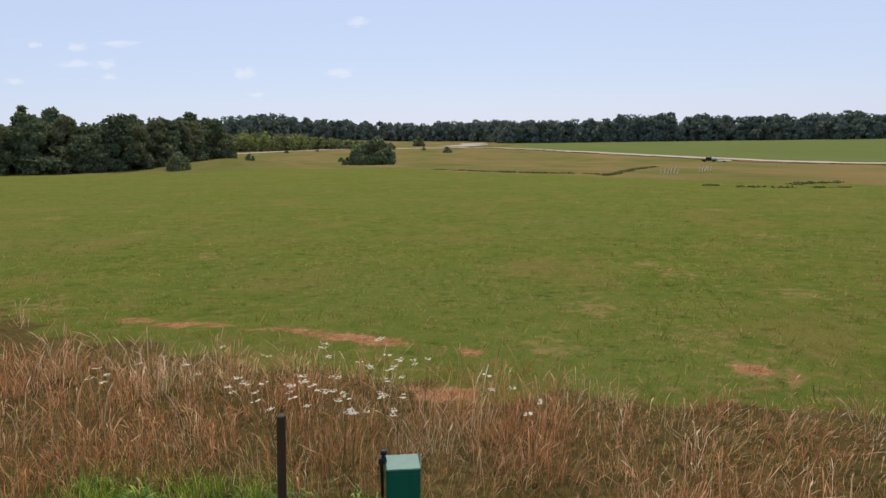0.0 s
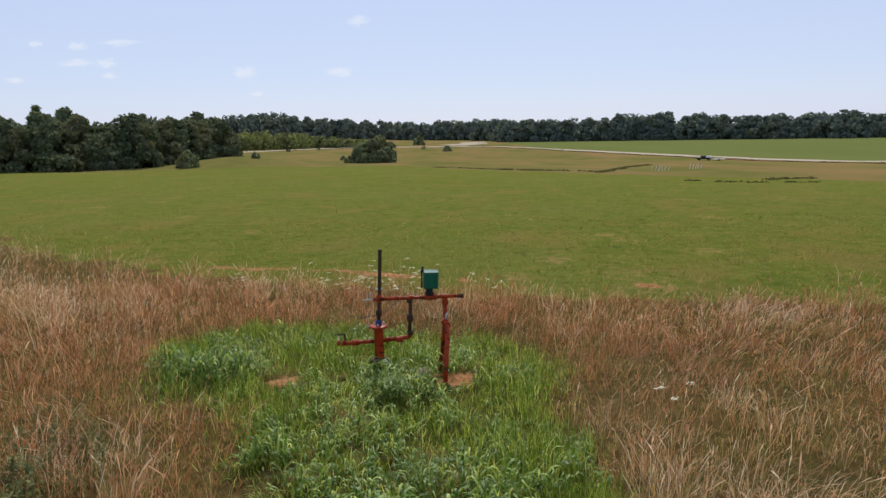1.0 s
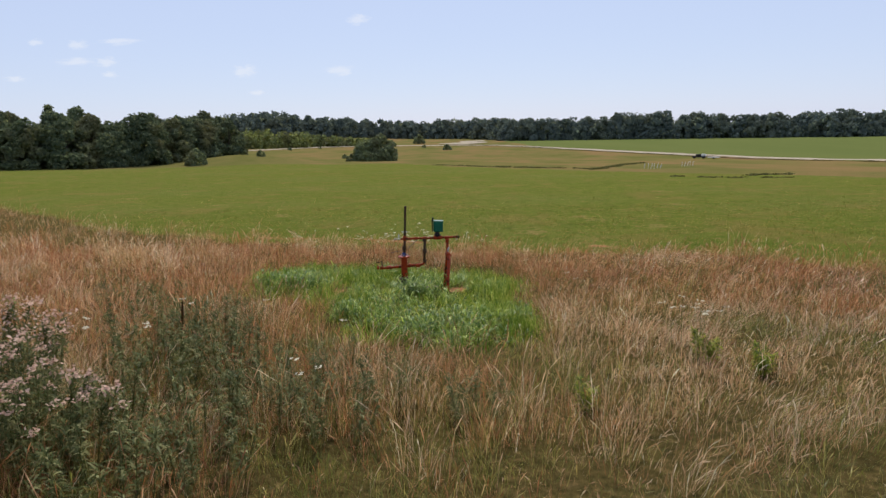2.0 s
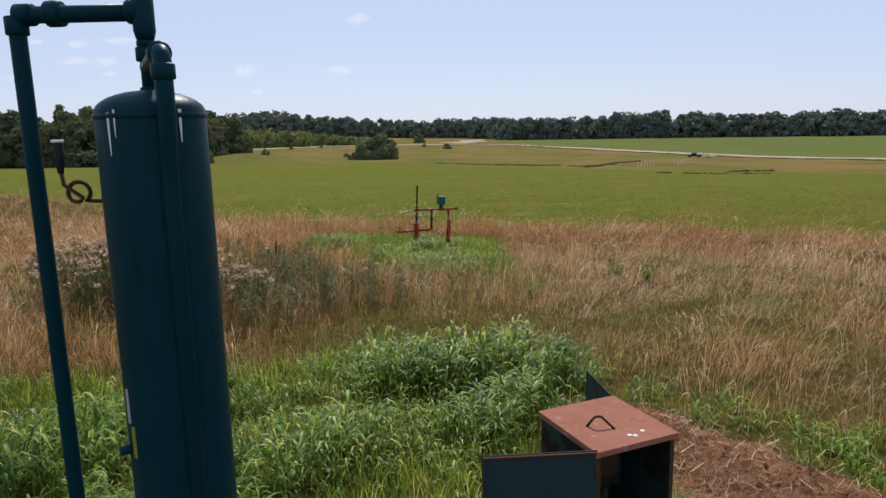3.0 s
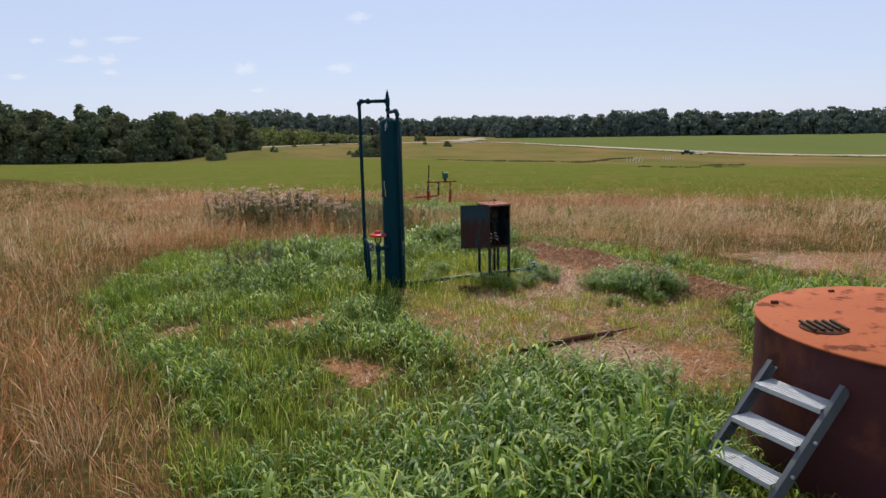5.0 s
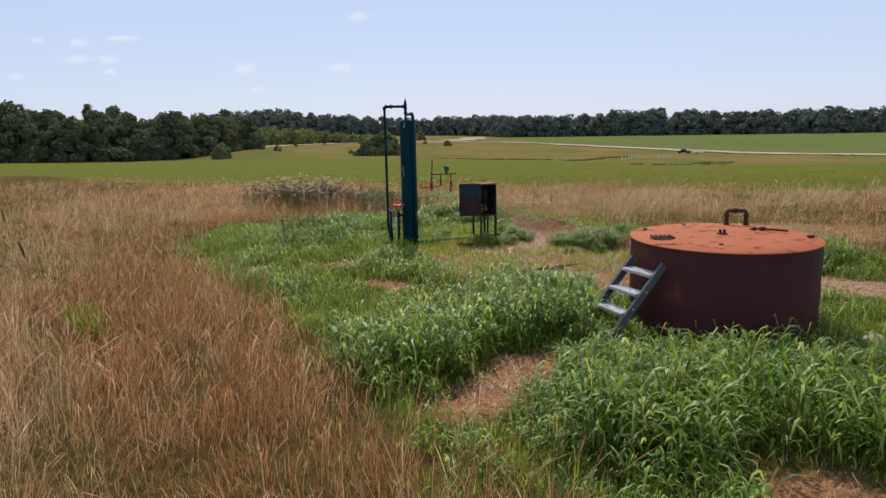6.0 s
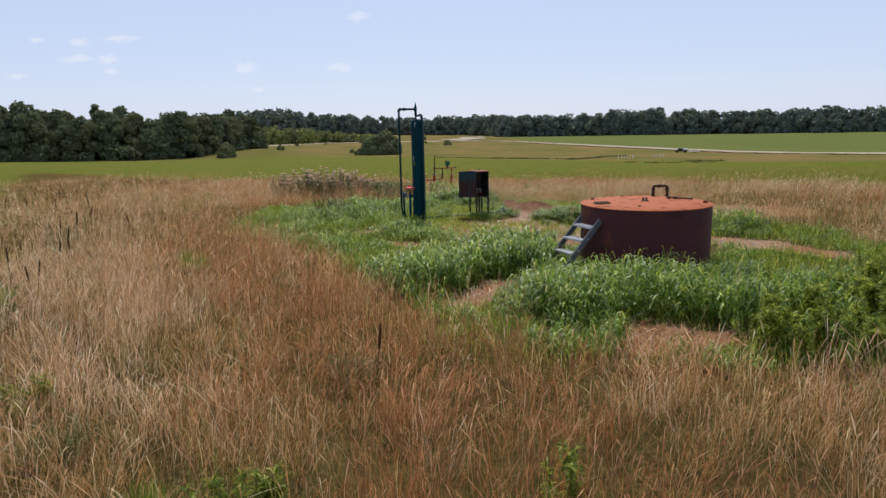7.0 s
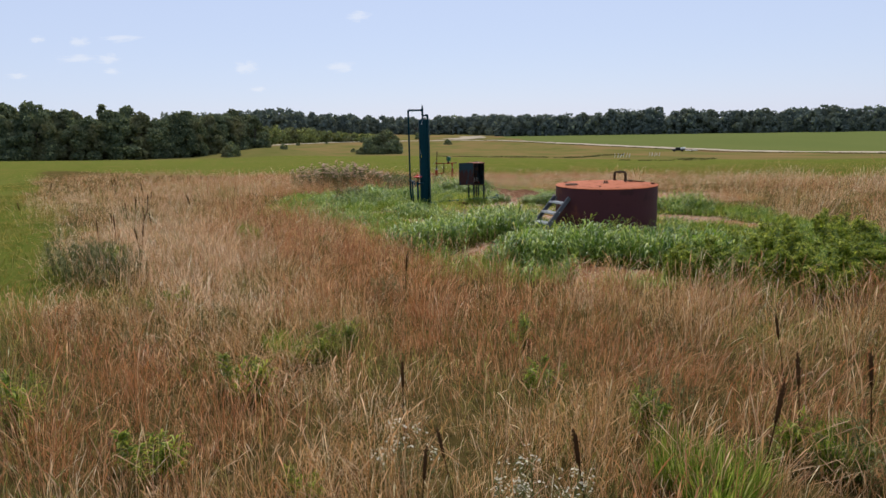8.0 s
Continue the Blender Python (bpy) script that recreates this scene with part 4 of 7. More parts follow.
def tank_steps():
    ang = 25.3
    u = Vector((math.cos(radians(ang)), math.sin(radians(ang))))
    foot = Vector((2.966, -6.845)) - u * 0.79
    root = thing("tank_steps", pose(foot.x, foot.y, 0, 0, 0, ang), "short open grey steel steps leaning on the red tank", "steps")
    half, run, rise = 0.305, 0.90, 0.92
    n = Vector((-rise, 0, run)).normalized() * 0.05
    for s in (-1, 1):
        bm = bmesh.new()
        y = s * half
        a, b = Vector((0.0, y, -0.03)), Vector((run, y, rise))
        for q0, q1, y0, y1 in ((-1, 1, -0.004, 0.004), (-0.98, -0.86, 0.006, 0.034), (0.86, 0.98, 0.006, 0.034)):
            sg = 1 if y0 < 0 else -s
            vs = []
            for yy in (y0 * sg, y1 * sg):
                for p in (a + n * q0, b + n * q0, b + n * q1, a + n * q1):
                    vs.append(bm.verts.new(p + Vector((0, yy, 0))))
            for f in ((0, 1, 2, 3), (7, 6, 5, 4), (0, 4, 5, 1), (1, 5, 6, 2), (2, 6, 7, 3), (3, 7, 4, 0)):
                bm.faces.new([vs[k] for k in f])
        bmesh.ops.recalc_face_normals(bm, faces=bm.faces[:])
        part("stringer", bm, GREYSTEEL, root)
    for z in (0.128, 0.352, 0.576, 0.80):
        x = 0.79 - (0.80 - z) / 0.224 * 0.22
        bm = bmesh.new()
        box(bm, (x - 0.10, -half + 0.037, z), (x + 0.09, half - 0.037, z + 0.008), 0.002)
        box(bm, (x - 0.10, -half + 0.037, z - 0.03), (x - 0.094, half - 0.037, z), 0.001)
        for j in range(6):
            box(bm, (x - 0.085 + 0.03 * j, -half + 0.05, z + 0.008), (x - 0.077 + 0.03 * j, half - 0.05, z + 0.012), 0.001)
        part("tread", bm, CHROME, root, "bright worn steel tread")
    for z in (0.60, 0.40):
        bm = bmesh.new()
        collar(bm, (z, -half - 0.004, z), (z, -half - 0.022, z), 0.013, 8, 0.002)
        part("bolt", bm, CHROME, root)
    return root


tank_steps()

# ---- wellhead ----


def wellhead():
    gx, gy = -0.47, 16.70
    root = thing("wellhead", pose(gx, gy, 0), "rust-red gas wellhead pipework with a bare upright pipe", "wellhead")
    g = gz(gx, gy) - 0.08
    bm = bmesh.new()
    lathe(bm, [(0.068, -0.47), (0.066, -0.06), (0.066, -0.02)], 28)
    part("casing", bm, REDPIPE, root)
    # lower casing gets the dark pipe colour to carry its shade
    bm = bmesh.new()
    lathe(bm, [(0, g), (0.10, g), (0.10, -0.56), (0.135, -0.555), (0.135, -0.50), (0.10, -0.495), (0.071, -0.465), (0, -0.465)], 28)
    part("casing_head", bm, DARKPIPE, root, "casing head coloured dark for its shaded side")
    bm = bmesh.new()
    lathe(bm, [(0, -0.035), (0.120, -0.035), (0.127, -0.030), (0.127, -0.012), (0.120, -0.006), (0.05, -0.003), (0, -0.003)], 32)
    part("casing_flange", bm, REDPIPE, root, "faded red round flange plate")
    bm = bmesh.new()
    collar(bm, (0.003, 0, -0.004), (0.005, 0, 0.07), 0.043, 8)
    part("pipe_slip", bm, BLUE, root, "blue pipe bushing")
    for k in range(3):
        a = 2.1 * k + 0.5
        bm = bmesh.new()
        collar(bm, (0.075 * math.cos(a), 0.075 * math.sin(a), -0.003), (0.075 * math.cos(a), 0.075 * math.sin(a), 0.03), 0.012, 6)
        part("bolt", bm, CHROME, root)
    bm = bmesh.new()
    tube(bm, [(0.004, 0, 0.02), (0.025, 0, 0.34)], 0.027, 14)
    part("tubing_pipe", bm, DARKPIPE, root)
    bm = bmesh.new()
    tube(bm, [(0.027, 0, 0.42), (0.057, 0, 1.06)], 0.026, 14, cap=False)
    collar(bm, (0.0565, 0, 1.045), (0.057, 0, 1.065), 0.029)
    part("upright_pipe", bm, DARKPIPE, root, "bare brown upright pipe")
    bm = bmesh.new()
    collar(bm, (0.022, 0, 0.33), (0.027, 0, 0.43), 0.038)
    part("tee", bm, REDPIPE, root)
    bm = bmesh.new()
    collar(bm, (0.010, 0, 0.13), (0.012, 0, 0.21), 0.042)
    part("coupling", bm, DARKPIPE, root)
    for s in (-1, 1):
        bm = bmesh.new()
        collar(bm, (0.03, 0, 0.50), (0.03 + s * 0.055, -0.02, 0.525), 0.012, 8)
        part("needle_valve", bm, CHROME, root)
    # upper header
    bm = bmesh.new()
    zb = 0.372
    tube(bm, [(-0.06, 0, zb - 0.01), (1.13, 0.08, zb + 0.005)], 0.024, 14)
    hd = part("header_pipe", bm, REDPIPE, root)
    for a, b, q in ((0.02, 0.09, 0.036), (0.23, 0.29, 0.033), (0.42, 0.50, 0.034), (0.64, 0.82, 0.040), (0.88, 0.97, 0.034)):
        bm = bmesh.new()
        collar(bm, (a, a * 0.07, zb), (b, b * 0.07, zb), q)
        part("fitting", bm, REDPIPE, hd)
    for a, b, q, m in ((1.11, 1.16, 0.029, RUST), (1.16, 1.19, 0.033, DARKPIPE)):
        bm = bmesh.new()
        collar(bm, (a, 0.08, zb + 0.005), (b, 0.083, zb + 0.005), q)
        part("end_cap", bm, m, hd)
    bm = bmesh.new()
    tube(bm, [(1.13, 0.08, zb), (1.13, 0.075, zb - 0.06)], 0.012, 8)
    part("drain_cock", bm, CHROME, hd)
    bm = bmesh.new()
    tube(bm, [(-0.06, 0, zb - 0.01), (-0.20, 0, zb - 0.012)], 0.010, 8)
    tube(bm, [(-0.10, 0, zb), (-0.10, 0, zb + 0.07)], 0.008, 8)
    box(bm, (-0.108, -0.008, zb + 0.05), (-0.092, 0.008, zb + 0.10), 0.003)
    part("sample_cock", bm, CHROME, hd, "thin bright sample cock")
    # timer box on top
    bm = bmesh.new()
    collar(bm, (0.72, 0.05, zb + 0.03), (0.72, 0.05, zb + 0.135), 0.05, 16)
    collar(bm, (0.72, 0.05, zb + 0.05), (0.72, 0.05, zb + 0.07), 0.07, 16)
    part("actuator_neck", bm, BLACK, root)
    mm = Matrix.Translation((0.735, 0.05, zb + 0.135)) @ pose(0, 0, 0, 0, 2, 8)
    bm = bmesh.new()
    box(bm, (-0.10, -0.09, 0), (0.10, 0.09, 0.225), 0.014, mm)
    tb = part("timer_box", bm, BOXGREEN, root, "bright green metal timer box")
    bm = bmesh.new()
    box(bm, (-0.104, -0.096, 0.215), (0.104, 0.096, 0.236), 0.008, mm)
    part("box_lid", bm, BOXGREEN, tb)
    bm = bmesh.new()
    box(bm, (-0.085, -0.094, 0.02), (0.085, -0.088, 0.205), 0.002, mm)
    part("box_door", bm, BOXGREEN, tb)
    bm = bmesh.new()
    tube(bm, [(0.615, 0.08, zb + 0.13), (0.615, 0.08, zb + 0.36), (0.63, 0.08, zb + 0.40)], 0.010, 8)
    box(bm, (0.60, 0.06, zb + 0.345), (0.645, 0.10, zb + 0.385), 0.006)
    box(bm, (0.612, 0.065, zb + 0.40), (0.65, 0.10, zb + 0.43), 0.008)
    part("antenna_fitting", bm, BLACK, tb)
    # drop leg and lower cross
    bm = bmesh.new()
    tube(bm, [(0.455, 0.03, zb - 0.02), (0.425, 0.03, -0.195)], 0.026, 14)
    drop = part("drop_leg", bm, DARKPIPE, root, "dark rust-brown drop pipe")
    for z0, z1, q in ((0.04, 0.10, 0.045), (0.11, 0.13, 0.050), (-0.16, -0.10, 0.04), (0.30, 0.36, 0.040)):
        bm = bmesh.new()
        collar(bm, (0.44, 0.03, z0), (0.441, 0.03, z1), q)
        part("union", bm, DARKPIPE, drop)
    bm = bmesh.new()
    tube(bm, [(0.04, 0.0, -0.23), (0.425, 0.03, -0.195), (0.427, 0.03, -0.12)], 0.029, 14, 0.04)
    arm = part("cross_arm", bm, REDPIPE, root)
    for x in (0.09, 0.24, 0.29):
        bm = bmesh.new()
        collar(bm, (x, x * 0.06, -0.223), (x + 0.045, x * 0.06, -0.219), 0.042)
        part("fitting", bm, REDPIPE, arm)
    bm = bmesh.new()
    tube(bm, [(-0.04, 0, -0.235), (-0.52, -0.02, -0.265)], 0.027, 14)
    arm2 = part("cross_arm", bm, REDPIPE, root)
    for x, q in ((-0.28, 0.043), (-0.33, 0.043), (-0.46, 0.042), (-0.54, 0.038)):
        bm = bmesh.new()
        collar(bm, (x, -0.01, -0.25), (x - 0.045, -0.012, -0.253), q)
        part("fitting", bm, REDPIPE, arm2)
    bm = bmesh.new()
    tube(bm, [(-0.475, -0.02, -0.24), (-0.475, -0.02, -0.11)], 0.013, 8)
    tube(bm, [(-0.47, -0.02, -0.12), (-0.60, -0.02, -0.135)], 0.009, 8)
    part("gate_handle", bm, DARKPIPE, arm2)
    # legs of the header
    bm = bmesh.new()
    tube(bm, [(0.935, 0.065, zb), (0.93, 0.065, 0.05), (0.845, 0.04, g + 0.02)], 0.030, 14)
    leg = part("support_leg", bm, REDPIPE, root)
    bm = bmesh.new()
    collar(bm, (0.93, 0.065, 0.26), (0.932, 0.065, 0.33), 0.042)
    part("fitting", bm, REDPIPE, leg)
    bm = bmesh.new()
    tube(bm, [(0.92, 0.05, 0.03), (0.955, -0.12, 0.02), (0.965, -0.30, -0.10), (0.935, -0.52, -0.40), (0.92, -0.56, g)], 0.034, 14, 0.10)
    arch = part("flow_hose", bm, REDPIPE, root, "red painted curved flow pipe")
    for a, b in (((0.925, 0.03, 0.03), (0.935, -0.05, 0.028)), ((0.955, -0.10, 0.024), (0.957, -0.14, 0.015))):
        bm = bmesh.new()
        collar(bm, a, b, 0.05)
        part("clamp", bm, REDPIPE, arch)
    bm = bmesh.new()
    tube(bm, [(0.94, -0.05, 0.08), (0.945, -0.055, 0.14), (0.965, -0.06, 0.17)], 0.014, 8)
    part("bleed_valve", bm, CHROME, arch, "small bright bleed valve")
    bm = bmesh.new()
    tube(bm, [(-0.30, 0.25, 0.02), (0.05, 0.2, 0.10), (0.33, 0.10, 0.36)], 0.006, 6)
    part("capillary_tube", bm, GREYSTEEL, root, "thin bent grey tube")
    return root


wellhead()


def footing_stone():
    bm = bmesh.new()
    lathe(bm, [(0, -0.2), (0.12, -0.2), (0.13, 0.01), (0.115, 0.03), (0, 0.034)], 18)
    ob = mesh_ob("footing_pad", bm, CONCRETE)
    ob.matrix_basis = pose(0.15, 16.75, gz(0.15, 16.75) - 0.01)
    tagged(ob, "tan weathered concrete pad beside the wellhead", "concrete pad")


footing_stone()


def loose_pipe():
    root = thing("rusty_pipe", pose(0, 0, 0), "long rusty brown steel pipe lying on bare ground", "pipe")
    def at(x, y, up):
        return Vector((x, y, gz(x, y) + up))
    bm = bmesh.new()
    tube(bm, [at(0.94, -3.76, 0.0), at(1.25, -3.63, 0.022), at(1.58, -3.47, 0.034), at(2.1, -3.20, 0.036), at(2.58, -2.99, 0.030)], [0.012, 0.024, 0.034, 0.034, 0.026], 16)
    part("pipe", bm, RUST, root)
    bm = bmesh.new()
    tube(bm, [at(2.56, -3.0, 0.03), at(2.78, -2.87, 0.028), at(2.98, -2.74, 0.02)], [0.012, 0.010, 0.007], 10)
    part("rod", bm, DARKPIPE, root)
    bm = bmesh.new()
    collar(bm, at(1.60, -3.46, 0.034), at(1.67, -3.425, 0.034), 0.039)
    part("collar", bm, RUST, root)


loose_pipe()

# ---- road, far things ----


def ribbon(name, line, widths, lift, mat, label, category, tilt=0.0):
    pts = [Vector(p) for p in line]
    fine = []
    for a, b in zip(pts, pts[1:]):
        n = max(2, int((b - a).length / 6))
        fine += [a.lerp(b, k / n) for k in range(n)]
    fine.append(pts[-1])
    for _ in range(12):
        fine = [fine[0]] + [(a + b * 2 + c) / 4 for a, b, c in zip(fine, fine[1:], fine[2:])] + [fine[-1]]
    vs, fl = [], []
    for k, p in enumerate(fine):
        d = (fine[min(k + 1, len(fine) - 1)] - fine[max(k - 1, 0)]).normalized()
        s = Vector((-d.y, d.x))
        if s.y < 0:
            s = -s
        for q in (-1, 0, 1):
            e = p + s * q * widths / 2
            vs.append((e.x, e.y, gz(e.x, e.y) + lift + tilt * (q + 1) / 2))
    for k in range(len(fine) - 1):
        for j in (0, 1):
            fl += [3 * k + j, 3 * k + j + 1, 3 * k + j + 4, 3 * k + j + 3]
    return raw_mesh(name, vs, fl, np.full(len(fl) // 4, 4), mat, label, category, "structure")


ribbon("road", [(190, 60), (150, 150), (136, 208), (131, 261), (111, 305), (93, 342), (67, 396), (45, 470), (15, 523), (-42, 528), (-92, 540), (-140, 480), (-260, 440)], 6.0, 0.30, ROADMAT, "pale gravel farm road curving through the fields", "road", 0.32)


ribbon("road_verge", [(184, 52), (144, 146), (130, 205), (124.5, 259), (105, 303)], 4.0, 0.22, VERGEMAT, "dry brown verge beside the gravel road", "verge")
ribbon("gravel_yard", [(-4, 556), (12, 560), (24, 600), (20, 660)], 22.0, 0.40, ROADMAT, "pale gravel turning place on the far road", "gravel yard", 0.5)


def pickup():
    x, y = 99.5, 274
    root = thing("pickup_truck", pose(x, y, gz(x, y), 0, 0, 150), "dark pickup truck parked beside the gravel road", "truck")
    bm = bmesh.new()
    box(bm, (-2.6, -0.95, 0.45), (2.6, 0.95, 1.0), 0.12)
    part("body", bm, BLACK, root)
    bm = bmesh.new()
    box(bm, (-0.9, -0.85, 1.0), (1.2, 0.85, 1.75), 0.2)
    cab = part("cab", bm, BLACK, root)
    for s in (-1, 1):
        bm = bmesh.new()
        box(bm, (-0.7, s * 0.86 - 0.01, 1.12), (1.0, s * 0.86 + 0.01, 1.6), 0.005)
        part("side_window", bm, GLASSDARK, cab)
    bm = bmesh.new()
    box(bm, (-2.55, -0.85, 1.0), (-0.95, 0.85, 1.75), 0.1)
    part("bed_cap", bm, WHITE, root, "white bed cap")
    for sx in (-1.7, 1.7):
        for s in (-1, 1):
            bm = bmesh.new()
            collar(bm, (sx, s * 0.7, 0.4), (sx, s * 0.97, 0.4), 0.4, 20, 0.05)
            part("wheel", bm, BLACK, root)
    tr = thing("flat_trailer", pose(x + 5.2, y - 1.6, gz(x + 5.2, y - 1.6), 0, 0, 160), "white flat trailer standing behind the truck", "trailer")
    bm = bmesh.new()
    box(bm, (-2.4, -1.0, 0.55), (2.4, 1.0, 0.75), 0.04)
    part("deck", bm, WHITE, tr)
    for s in (-1, 1):
        bm = bmesh.new()
        collar(bm, (0, s * 0.85, 0.35), (0, s * 1.05, 0.35), 0.35, 18, 0.05)
        part("wheel", bm, BLACK, tr)


pickup()


def white_stakes():
    first = None
    for k in range(11):
        row, col = divmod(k, 6)
        x, y = 39.2 + 0.9 * col + 12.5 * row, 138.0 + 0.9 * col + 15.0 * row
        z = gz(x, y)
        if first is None:
            bm = bmesh.new()
            lathe(bm, [(0.05, -0.2), (0.05, 0.95), (0.045, 1.0), (0, 1.0)], 10)
            first = tagged(mesh_ob("tree_guard", bm, WHITE), "white plastic tube round a young tree", "tree guard", "tree guards in the meadow")
            first.matrix_basis = pose(x, y, z)
        else:
            copy_thing(first, pose(x, y, z, 0, 12 + 6 * (k % 3 - 1), 0))


white_stakes()


# ---- trees ----
def clump_arrays(centres, size, rng, flat=0.75):
    """Small bent leaf sprays: one piece each, turned at random."""
    n = len(centres)
    a, b = rng.normal(size=(n, 3)), rng.normal(size=(n, 3))
    a[:, 2] *= flat
    a /= np.linalg.norm(a, axis=1)[:, None]
    b -= a * np.sum(a * b, 1)[:, None]
    b /= np.linalg.norm(b, axis=1)[:, None]
    s = (size * rng.uniform(0.55, 1.45, n))[:, None]
    nrm = np.cross(a, b)
    v = np.stack([centres - a * s, centres + b * s * 0.55 + nrm * s * 0.15, centres + a * s, centres - b * s * 0.55 + nrm * s * 0.15], 1).reshape(-1, 3)
    k = np.arange(n)[:, None] * 4
    return v, np.concatenate([k + np.array([[0, 1, 2, 3]])], 1).ravel(), np.full(n, 4)


def leaf_arrays(pts, nrm, size, rng, loose=0.55):
    """Leaf sprays that lie roughly along the bough's surface: one triangle each."""
    n = len(pts)
    w = nrm + rng.normal(0, loose, (n, 3))
    w /= np.linalg.norm(w, axis=1)[:, None]
    a = np.cross(w, rng.normal(size=(n, 3)))
    a /= np.linalg.norm(a, axis=1)[:, None]
    b = np.cross(w, a)
    s = (size * rng.uniform(0.6, 1.4, n))[:, None]
    v = np.stack([pts + a * s, pts - a * s * 0.55 + b * s * 0.8, pts - a * s * 0.55 - b * s * 0.8], 1).reshape(-1, 3)
    return v, np.arange(3 * n), np.full(n, 3)


def crown_points(rng, n, radius, height, base, lobes=16):
    """Leaf places and the way they face: boughs heaped into a crown, large ones below, small ones breaking the top."""
    pts, nrm = [], []
    per = n // (lobes + 3)
    for k in range(lobes + 3):
        u = (k + rng.uniform(0.1, 0.9)) / (lobes + 3)
        a = k * 2.4 + rng.normal() * 0.5
        rr = radius * 0.70 * math.sqrt(max(0.0, 1 - max(0.0, (u - 0.30) / 0.74) ** 2))
        if k >= lobes:
            rr *= 0.3
        r = radius * rng.uniform(0.32, 0.48) * (1.10 - 0.28 * u)
        c = np.array([rr * math.cos(a), rr * math.sin(a), max(base + r * 0.55, base + (height - base) * (0.06 + 0.90 * u) - r * 0.8)])
        d = rng.normal(size=(per, 3))
        d /= np.linalg.norm(d, axis=1)[:, None]
        out = np.array([math.cos(a), math.sin(a), 0.5])
        back = d @ out < -0.35
        d[back] *= -1
        lump = 1 + 0.14 * np.sin(5 * d[:, 0] + k) * np.sin(4.3 * d[:, 1] - k) + 0.10 * np.sin(9 * d[:, 2] + 2 * k)
        pts.append(c + d * (r * lump * rng.uniform(0.80, 1.06, per))[:, None] * np.array([1, 1, 0.86]))
        nrm.append(d)
    out = np.concatenate(pts)
    out[:, 2] = np.maximum(out[:, 2], 0.1)
    return out, np.concatenate(nrm)


def tree(name, seed, height, radius, n=1500, base=0.22, leaf=0.42, mat=None, label="", pine=False):
    rng = np.random.default_rng(seed)
    root = thing(name, pose(0, 0, 0), label, "tree")
    bm = bmesh.new()
    top = Vector((rng.normal() * 0.4, rng.normal() * 0.4, height * 0.8))
    tube(bm, [(0, 0, -0.5), (0.05, 0, height * 0.2), top * 0.55, top], [height * 0.024, height * 0.019, height * 0.012, 0.03], 7)
    for k in range(6):
        a, s = rng.uniform(0, 6.28), rng.uniform(0.28, 0.65)
        p = top * s
        q = p + Vector((math.cos(a) * radius * 0.6, math.sin(a) * radius * 0.6, height * 0.14))
        tube(bm, [p, p.lerp(q, 0.5) + Vector((0, 0, 0.2)), q], [height * 0.009, height * 0.006, 0.02], 5)
    part("trunk", bm, BARK, root)
    if pine:
        pts = []
        for k in range(16):
            u = k / 15
            z = height * (0.25 + 0.75 * u)
            rr = radius * (1.05 - 0.85 * u) * rng.uniform(0.7, 1.15)
            for j in range(5):
                a = rng.uniform(0, 6.28)
                m = n // 80
                s = rng.uniform(0.1, 1, m)
                pts.append(np.c_[s * rr * math.cos(a), s * rr * math.sin(a), z - 0.15 * s * rr + rng.normal(0, 0.12, m)] + rng.normal(0, 0.22, (m, 3)))
        pts = np.concatenate(pts)
        v, f, c = clump_arrays(pts, leaf, rng)
    else:
        v, f, c = leaf_arrays(*crown_points(rng, n, radius, height, height * base), leaf, rng)
    raw_mesh("crown", v, f, c, mat or TREELEAF, parent=root, smooth=False)
    return root


def woods():
    kinds = [tree("broadleaf_tree", 10 + k, h, r, 4600, 0.0, 0.34, label=lab) for k, (h, r, lab) in enumerate(((12.4, 5.0, "dark green broadleaf tree at the edge of the wood"), (11.2, 4.7, "dark broadleaf tree with a rounded crown"), (13.4, 4.6, "tall dark broadleaf tree rising over the wood"), (7.0, 4.0, "low dark green tree at the wood's foot")))]
    pine = tree("pine_tree", 21, 15.0, 3.2, 2000, 0.2, 0.4, label="dark pine rising above the wood", pine=True)
    rng = np.random.default_rng(3)
    front = [(-66, 201), (-69, 184), (-74, 166), (-89, 149), (-108, 134), (-135, 118), (-175, 96)]
    spots = []
    for (ax, ay), (bx, by) in zip(front, front[1:]):
        n = int(math.hypot(bx - ax, by - ay) / 5.0) + 1
        for k in range(n):
            s = k / n
            for row in range(3 if ax > -100 else 2):
                ox, oy = -0.55 * 5.8 * row, 0.83 * 5.8 * row
                spots.append((ax + (bx - ax) * s + ox + rng.normal() * 1.4, ay + (by - ay) * s + oy + rng.normal() * 1.4, row))
    used = set()
    for x, y, row in spots:
        k = 3 if row == 0 and rng.uniform() < 0.45 else int(rng.integers(0, 3))
        ob = (kinds + [pine])[k]
        s = rng.uniform(0.92, 1.16) * (1 + 0.26 * min(1, max(0, (-x - 94) / 36)))
        m = pose(x, y, gz(x, y) - 0.2, 0, 0, rng.uniform(0, 360))
        if k in used:
            c = copy_thing(ob, m)
        else:
            used.add(k)
            c = ob
            c.matrix_basis = m
        c.scale = (s, s, s * rng.uniform(0.88, 1.06))
    pine.matrix_basis = pose(-98, 170, gz(-98, 170) - 0.2)
    copy_thing(pine, pose(-131, 152, gz(-131, 152) - 0.2, 0, 0, 80))


woods()


